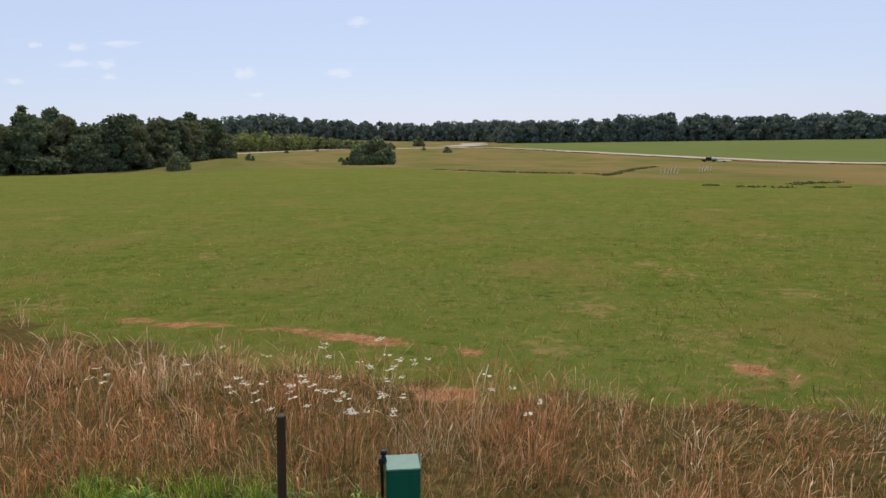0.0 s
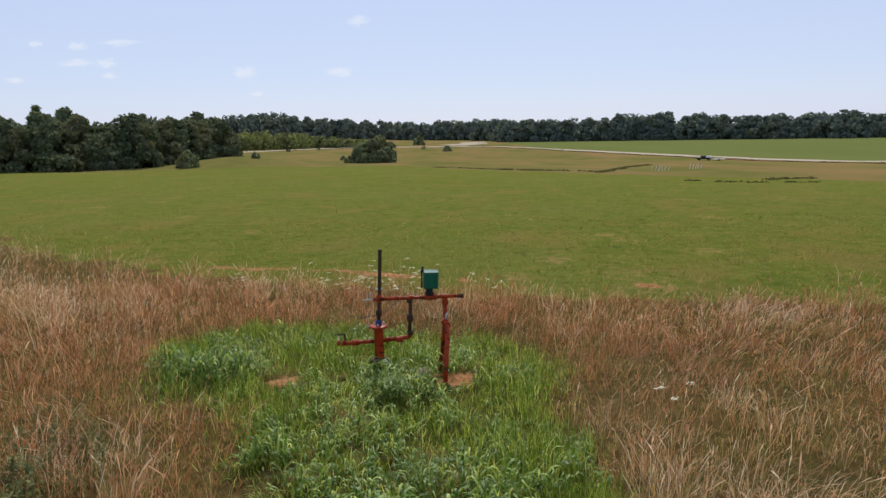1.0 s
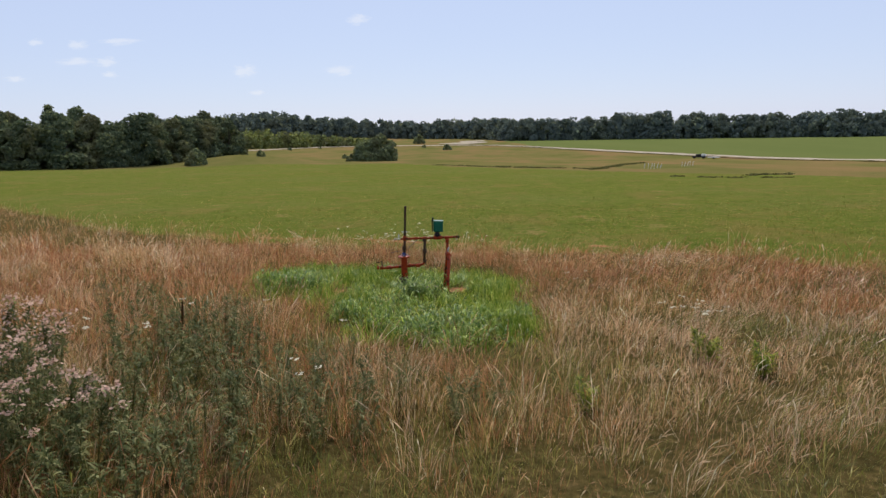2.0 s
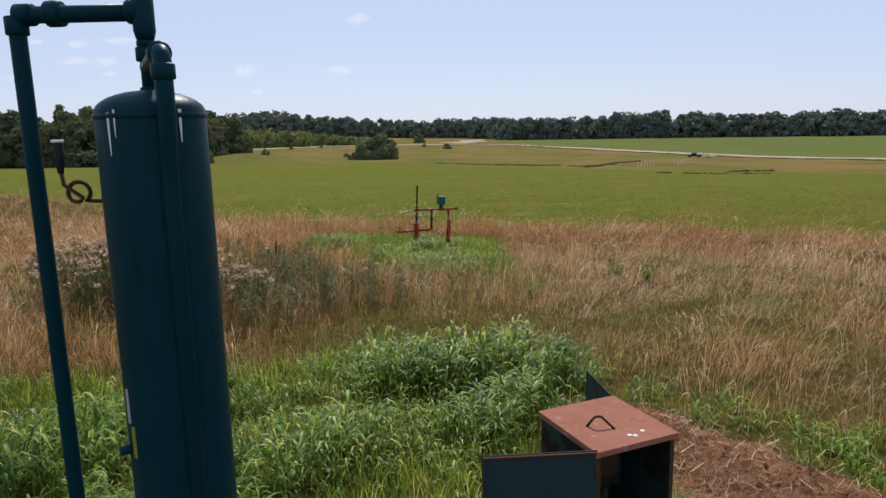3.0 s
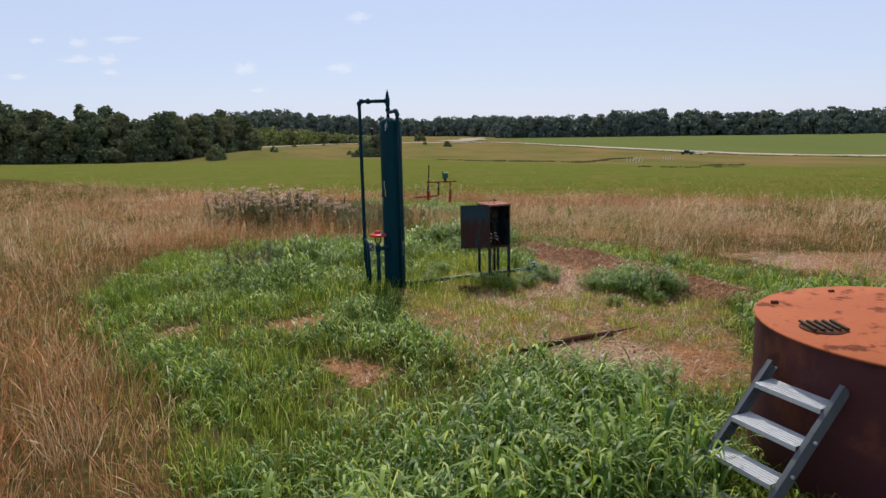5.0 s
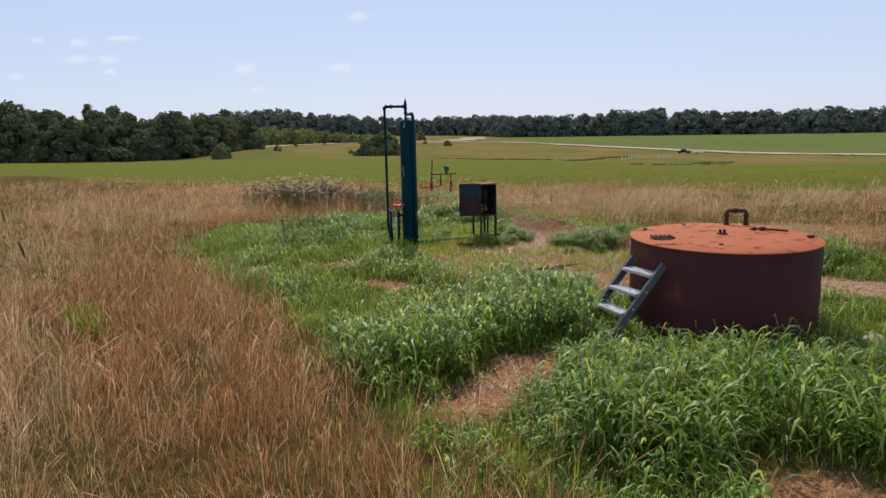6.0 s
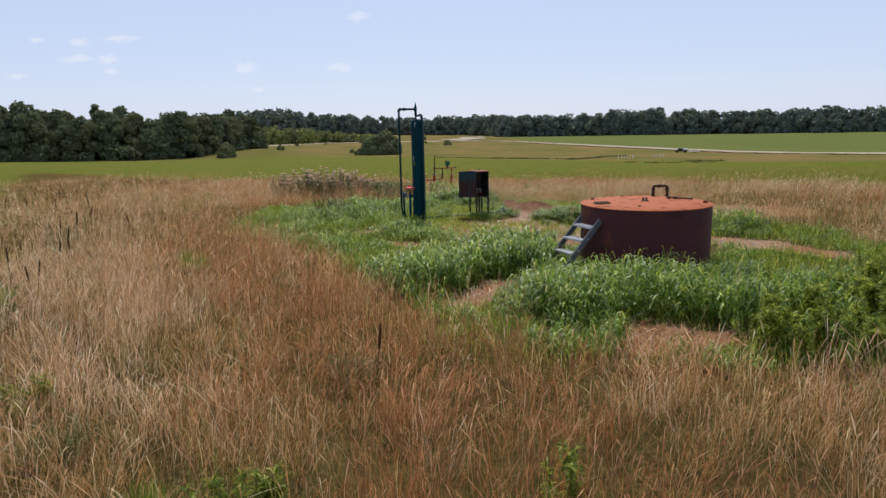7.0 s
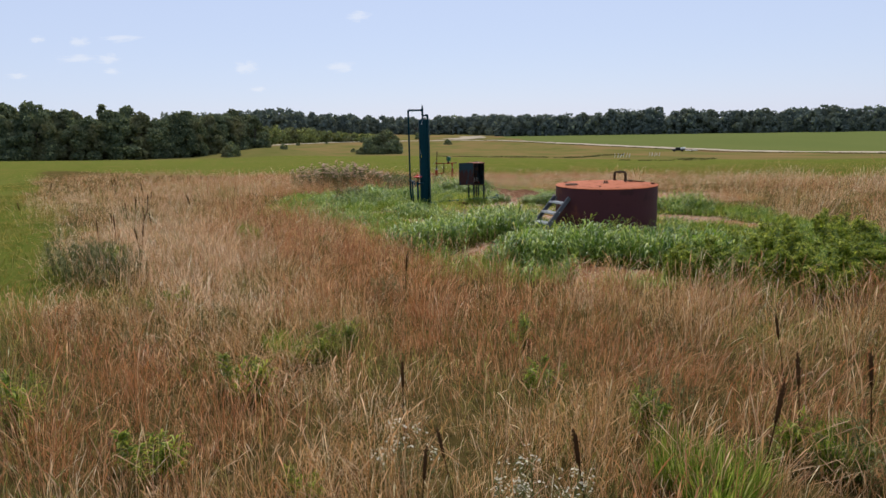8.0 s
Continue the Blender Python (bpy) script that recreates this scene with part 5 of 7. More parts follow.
def lone_growth():
    t = tree("bushy_tree", 41, 9.4, 7.0, 5200, 0.0, 0.44, SHRUBLEAF, "round bushy tree standing alone in the dry meadow")
    t.matrix_basis = pose(-29.5, 262, gz(-29.5, 262) - 0.2)
    u = tree("bushy_tree", 42, 11.0, 5.6, 4200, 0.0, 0.44, SHRUBLEAF, "taller bushy tree beside the lone clump")
    u.matrix_basis = pose(-26, 264, gz(-26, 264) - 0.2)
    s = tree("shrub", 43, 4.4, 2.5, 1800, 0.0, 0.24, SHRUBLEAF, "small green shrub at the field edge")
    s.matrix_basis = pose(-60, 163, gz(-60, 163) - 0.2)
    for x, y, k in ((-37, 258, 0.75), (-1.5, 424, 1.1), (-18, 480, 0.6), (-62, 205, 0.7), (-52, 190, 0.45), (-44, 520, 1.3), (-27, 600, 2.0), (-70, 530, 1.2), (-88, 545, 1.0), (-112, 478, 0.6), (-96, 505, 0.5), (-46, 300, 0.5)):
        c = copy_thing(s, pose(x, y, gz(x, y) - 0.2, 0, 0, 37 * x))
        c.scale = (k, k, k * (0.8 if x == -1.5 else 1.0))


lone_growth()


def far_wood(name, line, rows, gap, h, jitter, seed, label, leaf=0.8, per=300, mat=None, wide=0.52):
    """Massed trees along a line, joined into one."""
    rng = np.random.default_rng(seed)
    pts, nrm = [], []
    hs = list(h) if isinstance(h, (list, tuple)) else [h] * len(line)
    for (ax, ay), (bx, by), h0, h1 in zip(line, line[1:], hs, hs[1:]):
        ln = math.hypot(bx - ax, by - ay)
        n = int(ln / gap) + 1
        nx, ny = -(by - ay) / ln, (bx - ax) / ln
        for k in range(n):
            for r in range(rows):
                s = (k + rng.uniform(-0.4, 0.4)) / n
                x = ax + (bx - ax) * s + nx * (gap * r * 1.1) + rng.normal() * jitter
                y = ay + (by - ay) * s + ny * (gap * r * 1.1) + rng.normal() * jitter
                hh = (h0 + (h1 - h0) * s) * rng.uniform(0.84, 1.06) * (1 + 0.05 * math.sin(x * 0.05 + seed) + 0.06 * math.sin(x * 0.017 + seed))
                if r == 0:
                    hh *= rng.uniform(0.45, 0.95)
                p, d = crown_points(rng, per if r < 2 else per // 2, hh * wide * rng.uniform(0.85, 1.25), hh, 0.0, 8)
                pts.append(p + np.array([x, y, gz(x, y)]))
                nrm.append(d)
    v, f, c = leaf_arrays(np.concatenate(pts), np.concatenate(nrm), leaf, rng)
    return raw_mesh(name, v, f, c, mat or HAZELEAF, label, "woods", "stuff", smooth=False)


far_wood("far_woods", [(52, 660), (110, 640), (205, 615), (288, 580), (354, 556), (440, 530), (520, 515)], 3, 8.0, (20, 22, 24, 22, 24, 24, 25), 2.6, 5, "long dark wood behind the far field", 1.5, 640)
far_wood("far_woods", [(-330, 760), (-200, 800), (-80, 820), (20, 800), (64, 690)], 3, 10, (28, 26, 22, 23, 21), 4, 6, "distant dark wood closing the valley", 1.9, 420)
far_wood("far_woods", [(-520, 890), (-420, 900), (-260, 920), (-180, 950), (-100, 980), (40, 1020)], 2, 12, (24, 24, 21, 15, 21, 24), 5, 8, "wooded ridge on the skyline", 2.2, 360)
far_wood("far_woods", [(-64, 560), (-107, 566), (-140, 562), (-235, 548)], 3, 8.0, (7, 11, 15, 17), 3.0, 9, "light green thicket beyond the far road", 1.1, 420, THICKETLEAF, 0.62)
far_wood("far_woods", [(-330, 40), (-260, 90), (-190, 100)], 2, 8, 13, 3, 13, "dark wood running on past the field", 0.7, 260, TREELEAF)


def tussock_line(line, gap, h, seed, label, gaps=-0.9):
    """A rough ditch bank: low rank growth along a line."""
    rng = np.random.default_rng(seed)
    out = []
    for (ax, ay), (bx, by) in zip(line, line[1:]):
        n = int(math.hypot(bx - ax, by - ay) / gap)
        for k in range(n):
            s = k / n
            x, y = ax + (bx - ax) * s + rng.normal() * 0.3, ay + (by - ay) * s + rng.normal() * 0.4
            if math.sin(k * 0.13 + seed) + math.sin(k * 0.31) > gaps:
                m = 16
                hh = h * (0.6 + 0.4 * math.sin(k * 0.21 + seed) ** 2)
                out.append(np.c_[x + rng.normal(0, 0.4, m), y + rng.normal(0, 0.35, m), gz(x, y) + rng.uniform(0, hh, m)])
    v, f, c = clump_arrays(np.concatenate(out), 0.15, rng)
    return raw_mesh("ditch_growth", v, f, c, DITCH, label, "weeds", smooth=False)


tussock_line([(-3.5, 176), (6.9, 160), (13, 146)], 0.5, 0.22, 3, "dark rank growth along a shallow ditch")
tussock_line([(10, 150), (17.5, 138), (27.3, 135)], 0.4, 0.34, 2, "dark rank growth deep in a ditch", -1.5)
tussock_line([(25.2, 122), (35, 149.8), (57, 202)], 0.5, 0.32, 4, "rank growth along a field edge", -1.6)
tussock_line([(26.4, 84.8), (30.4, 79), (33.5, 77), (36.5, 76.5)], 0.3, 0.12, 5, "dark tussocks in a dry hollow", 0.3)
tussock_line([(36, 83), (39, 86), (43, 87)], 0.35, 0.15, 6, "dark tussocks beside a dry hollow", 0.2)
tussock_line([(64, 390), (43, 460), (14, 512)], 0.9, 1.3, 8, "rank dry growth hiding the road", -1.8)
tussock_line([(66, 386), (93, 334), (110, 298), (124, 262), (130, 214), (146, 150)], 1.1, 0.45, 7, "dark rank growth along the road ditch", -0.5)

# ---- grass ----


def scatter(x0, x1, y0, y1, per, rng):
    n = int((x1 - x0) * (y1 - y0) * per)
    return rng.uniform(x0, x1, n), rng.uniform(y0, y1, n)


def in_wedge(x, y, spread=0.74, apex=-25.5):
    """The stretch of land that opens ahead of the walk."""
    return np.abs(x - 0.4) < spread * (y - apex) + 0.8


def blades(name, x, y, h, w, dx, dy, prof, mat, label, category, rng, sink=0.03):
    """Bent blades; prof gives (height share, width share, bend share) from the foot up."""
    n = len(x)
    z = terrain(x, y) - sink
    az = rng.uniform(0, 2 * np.pi, n)
    fx, fy = np.cos(az), np.sin(az)
    rows, k = [], len(prof)
    for hs, ws, bs in prof:
        px, py, pz = x + dx * bs, y + dy * bs, z + h * hs
        if np.ndim(ws) or ws > 0:
            for s in (-1, 1):
                rows.append(np.c_[px + s * w * ws * fx / 2, py + s * w * ws * fy / 2, pz])
        else:
            rows.append(np.c_[px, py, pz])
    m = len(rows)
    v = np.stack(rows, 1).reshape(-1, 3)
    quads = k - 2
    pat, cnt = [], []
    for q in range(quads):
        pat += [2 * q, 2 * q + 1, 2 * q + 3, 2 * q + 2]
        cnt.append(4)
    pat += [2 * quads, 2 * quads + 1, 2 * quads + 2]
    cnt.append(3)
    f = (np.arange(n)[:, None] * m + np.array(pat)[None]).ravel()
    return raw_mesh(name, v, f, np.tile(cnt, n), mat, label, category, "stuff")


def grow_tall():
    """Bunch grass: tufts that share a lean, in three tones laid out over the strip."""
    rng = np.random.default_rng(11)
    xs, ys, ns = [], [], []
    for x0, x1, y0, y1, per, nb in ((-9, 10, -21, -4, 25, 25), (-10, 10, -4, 5, 14, 18), (-8, 9, 5, 14, 25, 25), (-16, -8, 5, 14, 10, 16), (9, 16, 5, 14, 10, 16), (-13, 13, 14, 23.5, 24, 19), (-18, -13, 14, 26, 8, 16), (13, 18, 8, 20, 8, 16), (-24, -10, -12, 5, 9, 16), (10, 20, -10, 5, 9, 16), (-36, -16, 5, 50, 2.2, 14), (-16, -8, 24, 34, 4, 14), (16, 34, 0, 16, 4, 14)):
        a, b = scatter(x0, x1, y0, y1, per, rng)
        xs.append(a), ys.append(b), ns.append(np.full(len(a), nb))
    tx, ty, tn = np.concatenate(xs), np.concatenate(ys), np.concatenate(ns)
    dw = d_weed(tx, ty)
    k = in_wedge(tx, ty) & (rng.uniform(0, 1, len(tx)) > 0.3 * smooth01(poly_dist(DRY_PATCH, tx, ty), -0.2, 0.3)) & (d_tall(tx, ty) > np.where((tx < -2) & (ty < 8), rng.uniform(-1.0, 0.8, len(tx)), rng.uniform(-0.5, 0.4, len(tx)))) & (dw < rng.uniform(-0.3, 0.05, len(tx))) & (d_soil(tx, ty) < -0.12)
    tx, ty, tn, dw = tx[k], ty[k], tn[k], dw[k]
    n = len(tx)
    # tone of each tuft
    low = np.exp(-((tx - 2.0) / 5.5) ** 2 - ((ty - 6.6) / 1.9) ** 2)
    strawy = smooth01(-dw, 1.9, 3.6) * (tx < 1) * (1 - smooth01(ty, 0, 3)) * (1 - smooth01(-ty, 12, 15))
    red = 0.62 * np.exp(-((dw + 1.0) / 1.5) ** 2) * (tx < 2) + 0.40 * smooth01(ty, 12.5, 16) - 0.28 * smooth01(ty, 17, 19.5) + 0.08 * smooth01(tx, 1.5, 4) * (ty > 6) + 0.75 * wave(tx, ty, 1.3, 3) + 0.25 * wave(tx, ty, 0.5, 5) + 0.16 + 0.25 * smooth01(-ty, 11, 14) * (1 - 0.9 * smooth01(-ty, 14.5, 17)) + 0.15 * smooth01(-ty, 2, 6) - 0.55 * strawy - 0.45 * smooth01(tx, 0.9, 2.5) * smooth01(ty, 6, 9) * (1 - smooth01(ty, 12.5, 14.5)) + 0.22 * smooth01(tx, 1, 3) * smooth01(ty, 13, 15)
    olive = 0.05 + 0.35 * smooth01(-tx, 3, 7) * smooth01(-ty, 8, 12) + 0.75 * wave(tx, ty, 1.05, 8) + 0.45 * wave(tx, ty, 0.42, 9) + 0.50 * low + 0.10 * smooth01(-ty, 13, 17) + 0.30 * np.exp(-(dw / 0.5) ** 2) + 0.10 * smooth01(tx, 1, 4) * (ty > 7) - 0.45 * smooth01(ty, 12.5, 15) - 0.20 * smooth01(-ty, -2, 4) * (1 - smooth01(-ty, 13, 16))
    tone = np.where(olive > rng.uniform(0.32, 0.68, n), 2, np.where(red > rng.uniform(0.2, 0.5, n), 1, 0))
    size = rng.uniform(0.7, 1.25, n) * (1 + 0.30 * wave(tx, ty, 1.5, 9)) * np.where(tone == 2, 0.78, 1.0) * (1 - 0.5 * low)
    size *= 1 - 0.22 * smooth01(tx, 1.0, 3.0) * smooth01(ty, 6, 9)
    size *= 1 - 0.14 * smooth01(ty, 14, 18)
    dry = smooth01(poly_dist(DRY_PATCH, tx, ty), -0.3, 0.4)
    size *= 1 - 0.38 * dry
    tone = np.where(dry * 0.8 > rng.uniform(0, 1, n), np.where(rng.uniform(0, 1, n) < 0.75, 1, 3), tone)
    # bleached tufts and dark gaps, a hand or two across
    fleck = wave(tx, ty, 0.55, 41) + 0.6 * wave(tx, ty, 0.2, 42)
    streak = (fleck > rng.uniform(0.6, 0.95, n)) & (tone < 2) & (ty > rng.uniform(-17, -13, n))
    tone = np.where(streak, 3, tone)
    size *= np.where(streak, 1.18, 1.0) * (1 - 0.45 * smooth01(-fleck, 0.35, 0.9))
    # hollows between the clumps
    gap = smooth01(wave(tx, ty, 0.5, 23) + 0.5 * wave(tx, ty, 0.21, 24), -0.75, -0.05)
    size *= 0.42 + 0.58 * gap
    size *= np.where((wave(tx, ty, 0.9, 27) > 0.45) & (gap > 0.6), 1.22, 1.0)
    # lodged grass leans with its neighbours, hard over in swirls
    swirl = smooth01(wave(tx, ty, 1.1, 21) + 0.25 * smooth01(tx, 1.5, 4.0) * (ty > 4) + 0.15 * smooth01(-ty, 11, 14), 0.30, 0.62)
    fall = 0.12 + 0.12 * np.clip(wave(tx, ty, 2.4, 12), 0, 1) + 0.10 * smooth01(tx, 1.5, 4.0) * (ty > 4) + 0.42 * swirl
    size *= 1 - 0.22 * swirl
    turn = -0.45 + 2.4 * wave(tx, ty, 1.2, 14) + rng.normal(0, 0.9, n)
    lx, ly = fall * np.cos(turn), fall * np.sin(turn)
    pick = np.repeat(np.arange(n), tn)
    m = len(pick)
    # single blades stray in tone from their tuft
    tone = np.where((tone == 0) & (wave(tx, ty, 0.8, 33) + 0.5 * swirl + 0.3 * wave(tx, ty, 0.3, 34) + 0.42 * strawy + 0.62 * smooth01(tx, 0.9, 2.5) * smooth01(ty, 6, 9) * (1 - smooth01(ty, 12.5, 14.5)) - 0.35 * smooth01(-ty, 13, 16) > rng.uniform(0.15, 0.5, n)), 3, tone)
    green = np.clip(0.17 - 0.09 * smooth01(-ty, 4, 10) + 0.30 * wave(tx, ty, 0.9, 36) + 0.30 * (1 - gap) + 0.28 * low + 0.12 * smooth01(ty, 6, 9) * (1 - smooth01(ty, 12, 15)) + 0.06 * smooth01(-ty, 12, 16), 0.03, 0.85)
    stalk = rng.uniform(0, 1, m) < (0.34 - 0.16 * smooth01(ty, 5, 8) * (1 - smooth01(ty, 17, 20)))[pick]
    shade = np.where(rng.uniform(0, 1, m) < 0.88, tone[pick], rng.choice([0, 0, 1, 3], m))
    shade = np.where(~stalk & (rng.uniform(0, 1, m) < green[pick]), 2, shade)
    a, q = rng.uniform(0, 2 * np.pi, m), 0.20 * np.sqrt(rng.uniform(0, 1, m))
    x, y = tx[pick] + q * np.cos(a), ty[pick] + q * np.sin(a)
    b = a + rng.normal(0, 1.1, m)
    far = 1 + 0.7 * smooth01(np.abs(x) + 0.5 * np.abs(y + 4), 9, 20)
    for t, (name, mat, label) in enumerate((("straw_grass", STRAWGRASS, "tall pale straw coloured dry bunch grass"), ("red_brown_grass", REDGRASS, "tall dry reddish brown bunch grass"), ("olive_grass", OLIVEGRASS, "half dry olive green grass"), ("bleached_grass", PALEGRASS, "pale bleached bunch grass leaning over in clumps"))):
        for kind in ("stalks", "blades"):
            k = (shade == t) & (stalk == (kind == "stalks"))
            c = int(k.sum())
            g = size[pick][k]
            if kind == "stalks":
                h, w, spread = g * rng.uniform(0.30, 0.74, c), rng.uniform(0.0020, 0.0036, c), rng.uniform(0.03, 0.85, c) ** 1.4
                prof = [(0, 0.8, 0), (0.72, 0.8, 0.42), (0.90, rng.uniform(1.4, 4.0, c), 0.76), (1.0, 0, 1.0)]
            else:
                h, w, spread = g * rng.uniform(0.12, 0.48, c) * (1.25 if t == 2 else 1.0), rng.uniform(0.0024, 0.0055, c), rng.uniform(0.1, 1.15, c)
                prof = [(0, 0.9, 0), (0.66, 0.8, 0.42), (1.0 - 0.45 * rng.uniform(0, 1, c) ** 2, 0, 1.0)]
            dx, dy = h * (spread * np.cos(b[k]) + lx[pick][k]), h * (spread * np.sin(b[k]) + ly[pick][k])
            blades(name, x[k], y[k], h, w * far[k], dx, dy, prof, mat, label + (" with seed heads" if kind == "stalks" else ""), "grass", rng)


grow_tall()


def leaf_strips(base, out, length, width, rise, droop, rng):
    """Arching leaves from points: three spans each, folded down at the tip."""
    n = len(base)
    side = np.c_[-out[:, 1], out[:, 0], np.zeros(n)]
    rows = []
    for s, ws in ((0.0, 0.5), (0.38, 1.0), (0.72, 0.75), (1.0, 0.0)):
        p = base + np.c_[out * (length * s)[:, None], length * (rise * s - droop * s * s)]
        if ws > 0:
            rows += [p - side * (width * ws / 2)[:, None], p + side * (width * ws / 2)[:, None]]
        else:
            rows.append(p)
    v = np.stack(rows, 1).reshape(-1, 3)
    f = (np.arange(n)[:, None] * 7 + np.array([0, 1, 3, 2, 2, 3, 5, 4, 4, 5, 6])[None]).ravel()
    return v, f, np.tile([4, 4, 3], n)


def weed_room(x, y):
    """Where weeds stand: 0 to 1."""
    k = smooth01(d_weed(x, y), -0.2, 0.25) * (1 - smooth01(d_soil(x, y), -0.28, 0.0))
    k *= np.hypot(x - TANK_X, y - TANK_Y) > TANK_R + 0.06
    return k


# banks of rank millet: a line, its half width and its height
BANKS = [
    ([(-0.7, -8.3), (0.1, -8.2), (0.7, -7.6), (1.3, -7.05), (2.0, -6.6)], 0.55, 0.40),
    ([(0.2, -7.2), (1.0, -6.3), (1.7, -5.3)], 0.60, 0.30),
    ([(1.7, -10.1), (2.3, -10.2), (2.9, -9.75), (3.6, -10.0), (4.3, -10.4), (5.2, -10.5)], 0.60, 0.40),
    ([(1.9, -9.2), (3.0, -8.9), (4.4, -9.3)], 0.55, 0.26),
    ([(4.6, -3.2), (5.3, -2.6), (6.2, -2.3), (7.4, -3.0)], 0.65, 0.30),
    ([(1.3, -4.75), (1.9, -4.85), (2.4, -5.1)], 0.40, 0.22),
    ([(-1.6, -3.2), (-0.6, -3.3), (0.3, -3.7)], 0.45, 0.10),
    ([(-4.0, 0.0), (-3.0, -0.2), (-2.0, 0.3)], 0.60, 0.18),
    ([(-2.6, 2.8), (-1.6, 2.5), (-0.6, 3.0)], 0.60, 0.20),
    ([(-0.2, 4.6), (0.8, 4.9), (1.5, 4.4)], 0.50, 0.24),
    ([(-0.2, 15.6), (0.2, 15.3)], 0.35, 0.20),
    ([(-3.4, 16.6), (-2.6, 16.4)], 0.45, 0.16),
    ([(-1.2, 13.2), (0.2, 12.9), (1.4, 13.0)], 0.60, 0.14),
]


def bank(x, y):
    return np.max([h * np.exp(-(line_dist(line, x, y) / w) ** 4) for line, w, h in BANKS], axis=0)


def grow_weeds():
    rng = np.random.default_rng(12)
    # millet plants
    x0, y0 = scatter(-6.5, 12, -15, 7, 78, rng)
    x1, y1 = scatter(-5, 3, 11, 20, 85, rng)
    x, y = np.r_[x0, x1], np.r_[y0, y1]
    rank = bank(x, y)
    clump = 0.42 + 0.55 * wave(x, y, 0.62, 2) + 0.42 * wave(x, y, 0.22, 4) + 2.2 * rank - 0.10 * (y > 10)
    worn = 0.75 * np.exp(-((x - 0.8) / 1.3) ** 2 - ((y + 0.1) / 1.3) ** 2) + 1.3 * smooth01(d_thin(x, y), -0.35, 0.25) + 0.8 * np.exp(-((x - 7.0) / 1.6) ** 2 - ((y + 6.8) / 1.1) ** 2)
    ok = in_wedge(x, y) & (weed_room(x, y) > rng.uniform(0, 1, len(x))) & (clump > rng.uniform(0.0, 1.05, len(x))) & (worn < rng.uniform(0.12, 1.35, len(x)))
    x, y, clump, worn, rank = x[ok], y[ok], np.clip(clump[ok], 0.10, 1.2), worn[ok], rank[ok]
    n = len(x)
    tall = (0.08 + 0.30 * clump ** 1.4 + 0.62 * rank) * rng.uniform(0.7, 1.15, n)
    tall *= 1 - 0.6 * np.clip(worn, 0, 1)
    per = 10
    i = np.repeat(np.arange(n), per)
    m = len(i)
    s = np.tile(np.linspace(0.05, 1.0, per), n)
    a = rng.uniform(0, 2 * np.pi, m)
    base = np.c_[x[i] + rng.normal(0, 0.04, m), y[i] + rng.normal(0, 0.04, m), terrain(x[i], y[i]) + 0.80 * tall[i] * s * rng.uniform(0.75, 1.1, m)]
    big = np.clip(0.45 + 1.1 * tall[i], 0.5, 1.25)
    length = rng.uniform(0.13, 0.26, m) * big
    rise = rng.uniform(0.8, 2.4, m)
    v, f, c = leaf_strips(base, np.c_[np.cos(a), np.sin(a)], length, rng.uniform(0.014, 0.030, m) * big, rise, rise * rng.uniform(0.6, 1.35, m), rng)
    raw_mesh("foxtail_grass", v, f, c, WEED, "lush green foxtail grass with arching leaves", "weeds")
    # stems with nodding seed heads
    k = rng.uniform(0, 1, n) < 0.6
    xs, ys, hs = x[k], y[k], tall[k] * rng.uniform(1.0, 1.25, k.sum())
    a = rng.uniform(0, 2 * np.pi, len(xs))
    blades("foxtail_stems", xs, ys, hs, np.full(len(xs), 0.009), 0.22 * hs * np.cos(a), 0.22 * hs * np.sin(a), [(0, 0.5, 0), (0.8, 0.5, 0.25), (1.0, 1.2, 0.6), (0.93, 0, 1.0)], FILLER, "green foxtail stems with nodding seed heads", "weeds", rng)
    # fresh upright grass where the millet is thin
    x0, y0 = scatter(-6.5, 12, -15, 7, 130, rng)
    x1, y1 = scatter(-5, 3, 11, 20, 150, rng)
    x, y = np.r_[x0, x1], np.r_[y0, y1]
    rim = np.exp(-((d_weed(x, y) - 0.35) / 0.5) ** 2)
    room = weed_room(x, y) * (1 - smooth01(poly_dist(THIN, x, y) + 0.8 * ragged(x, y, 7), -0.1, 0.2))
    lot = 0.30 + 0.55 * wave(x, y, 0.8, 51) + 0.35 * wave(x, y, 0.3, 52) + 0.35 * rim - 1.2 * bank(x, y) + 0.05 * (y > 10) - 0.55 * (x > 1.6) * (y > -0.2) * (y < 10)
    ok = in_wedge(x, y) & (room > rng.uniform(0.1, 0.9, len(x))) & (lot > rng.uniform(0, 0.8, len(x)))
    x, y, lot = x[ok], y[ok], lot[ok]
    i = np.repeat(np.arange(len(x)), 5)
    n = len(i)
    a = rng.uniform(0, 2 * np.pi, n)
    h = rng.uniform(0.10, 0.34, n) * (0.7 + 0.4 * np.clip(lot[i], 0, 1))
    o = h * rng.uniform(0.05, 0.65, n)
    blades("fresh_grass", x[i] + rng.normal(0, 0.045, n), y[i] + rng.normal(0, 0.045, n), h, rng.uniform(0.006, 0.012, n), o * np.cos(a), o * np.sin(a), [(0, 0.9, 0), (0.62, 0.8, 0.38), (1.0, 0, 1.0)], UPRIGHT, "fresh bright green upright grass", "grass", rng)
    # short yellowing grass between
    x0, y0 = scatter(-6.5, 12, -15, 7, 480, rng)
    x1, y1 = scatter(-5, 3, 11, 20, 520, rng)
    x2, y2 = scatter(-0.5, 4.8, -5.0, 1.3, 900, rng)
    k = d_thin(x2, y2) > 0
    x, y = np.r_[x0, x1, x2[k]], np.r_[y0, y1, y2[k]]
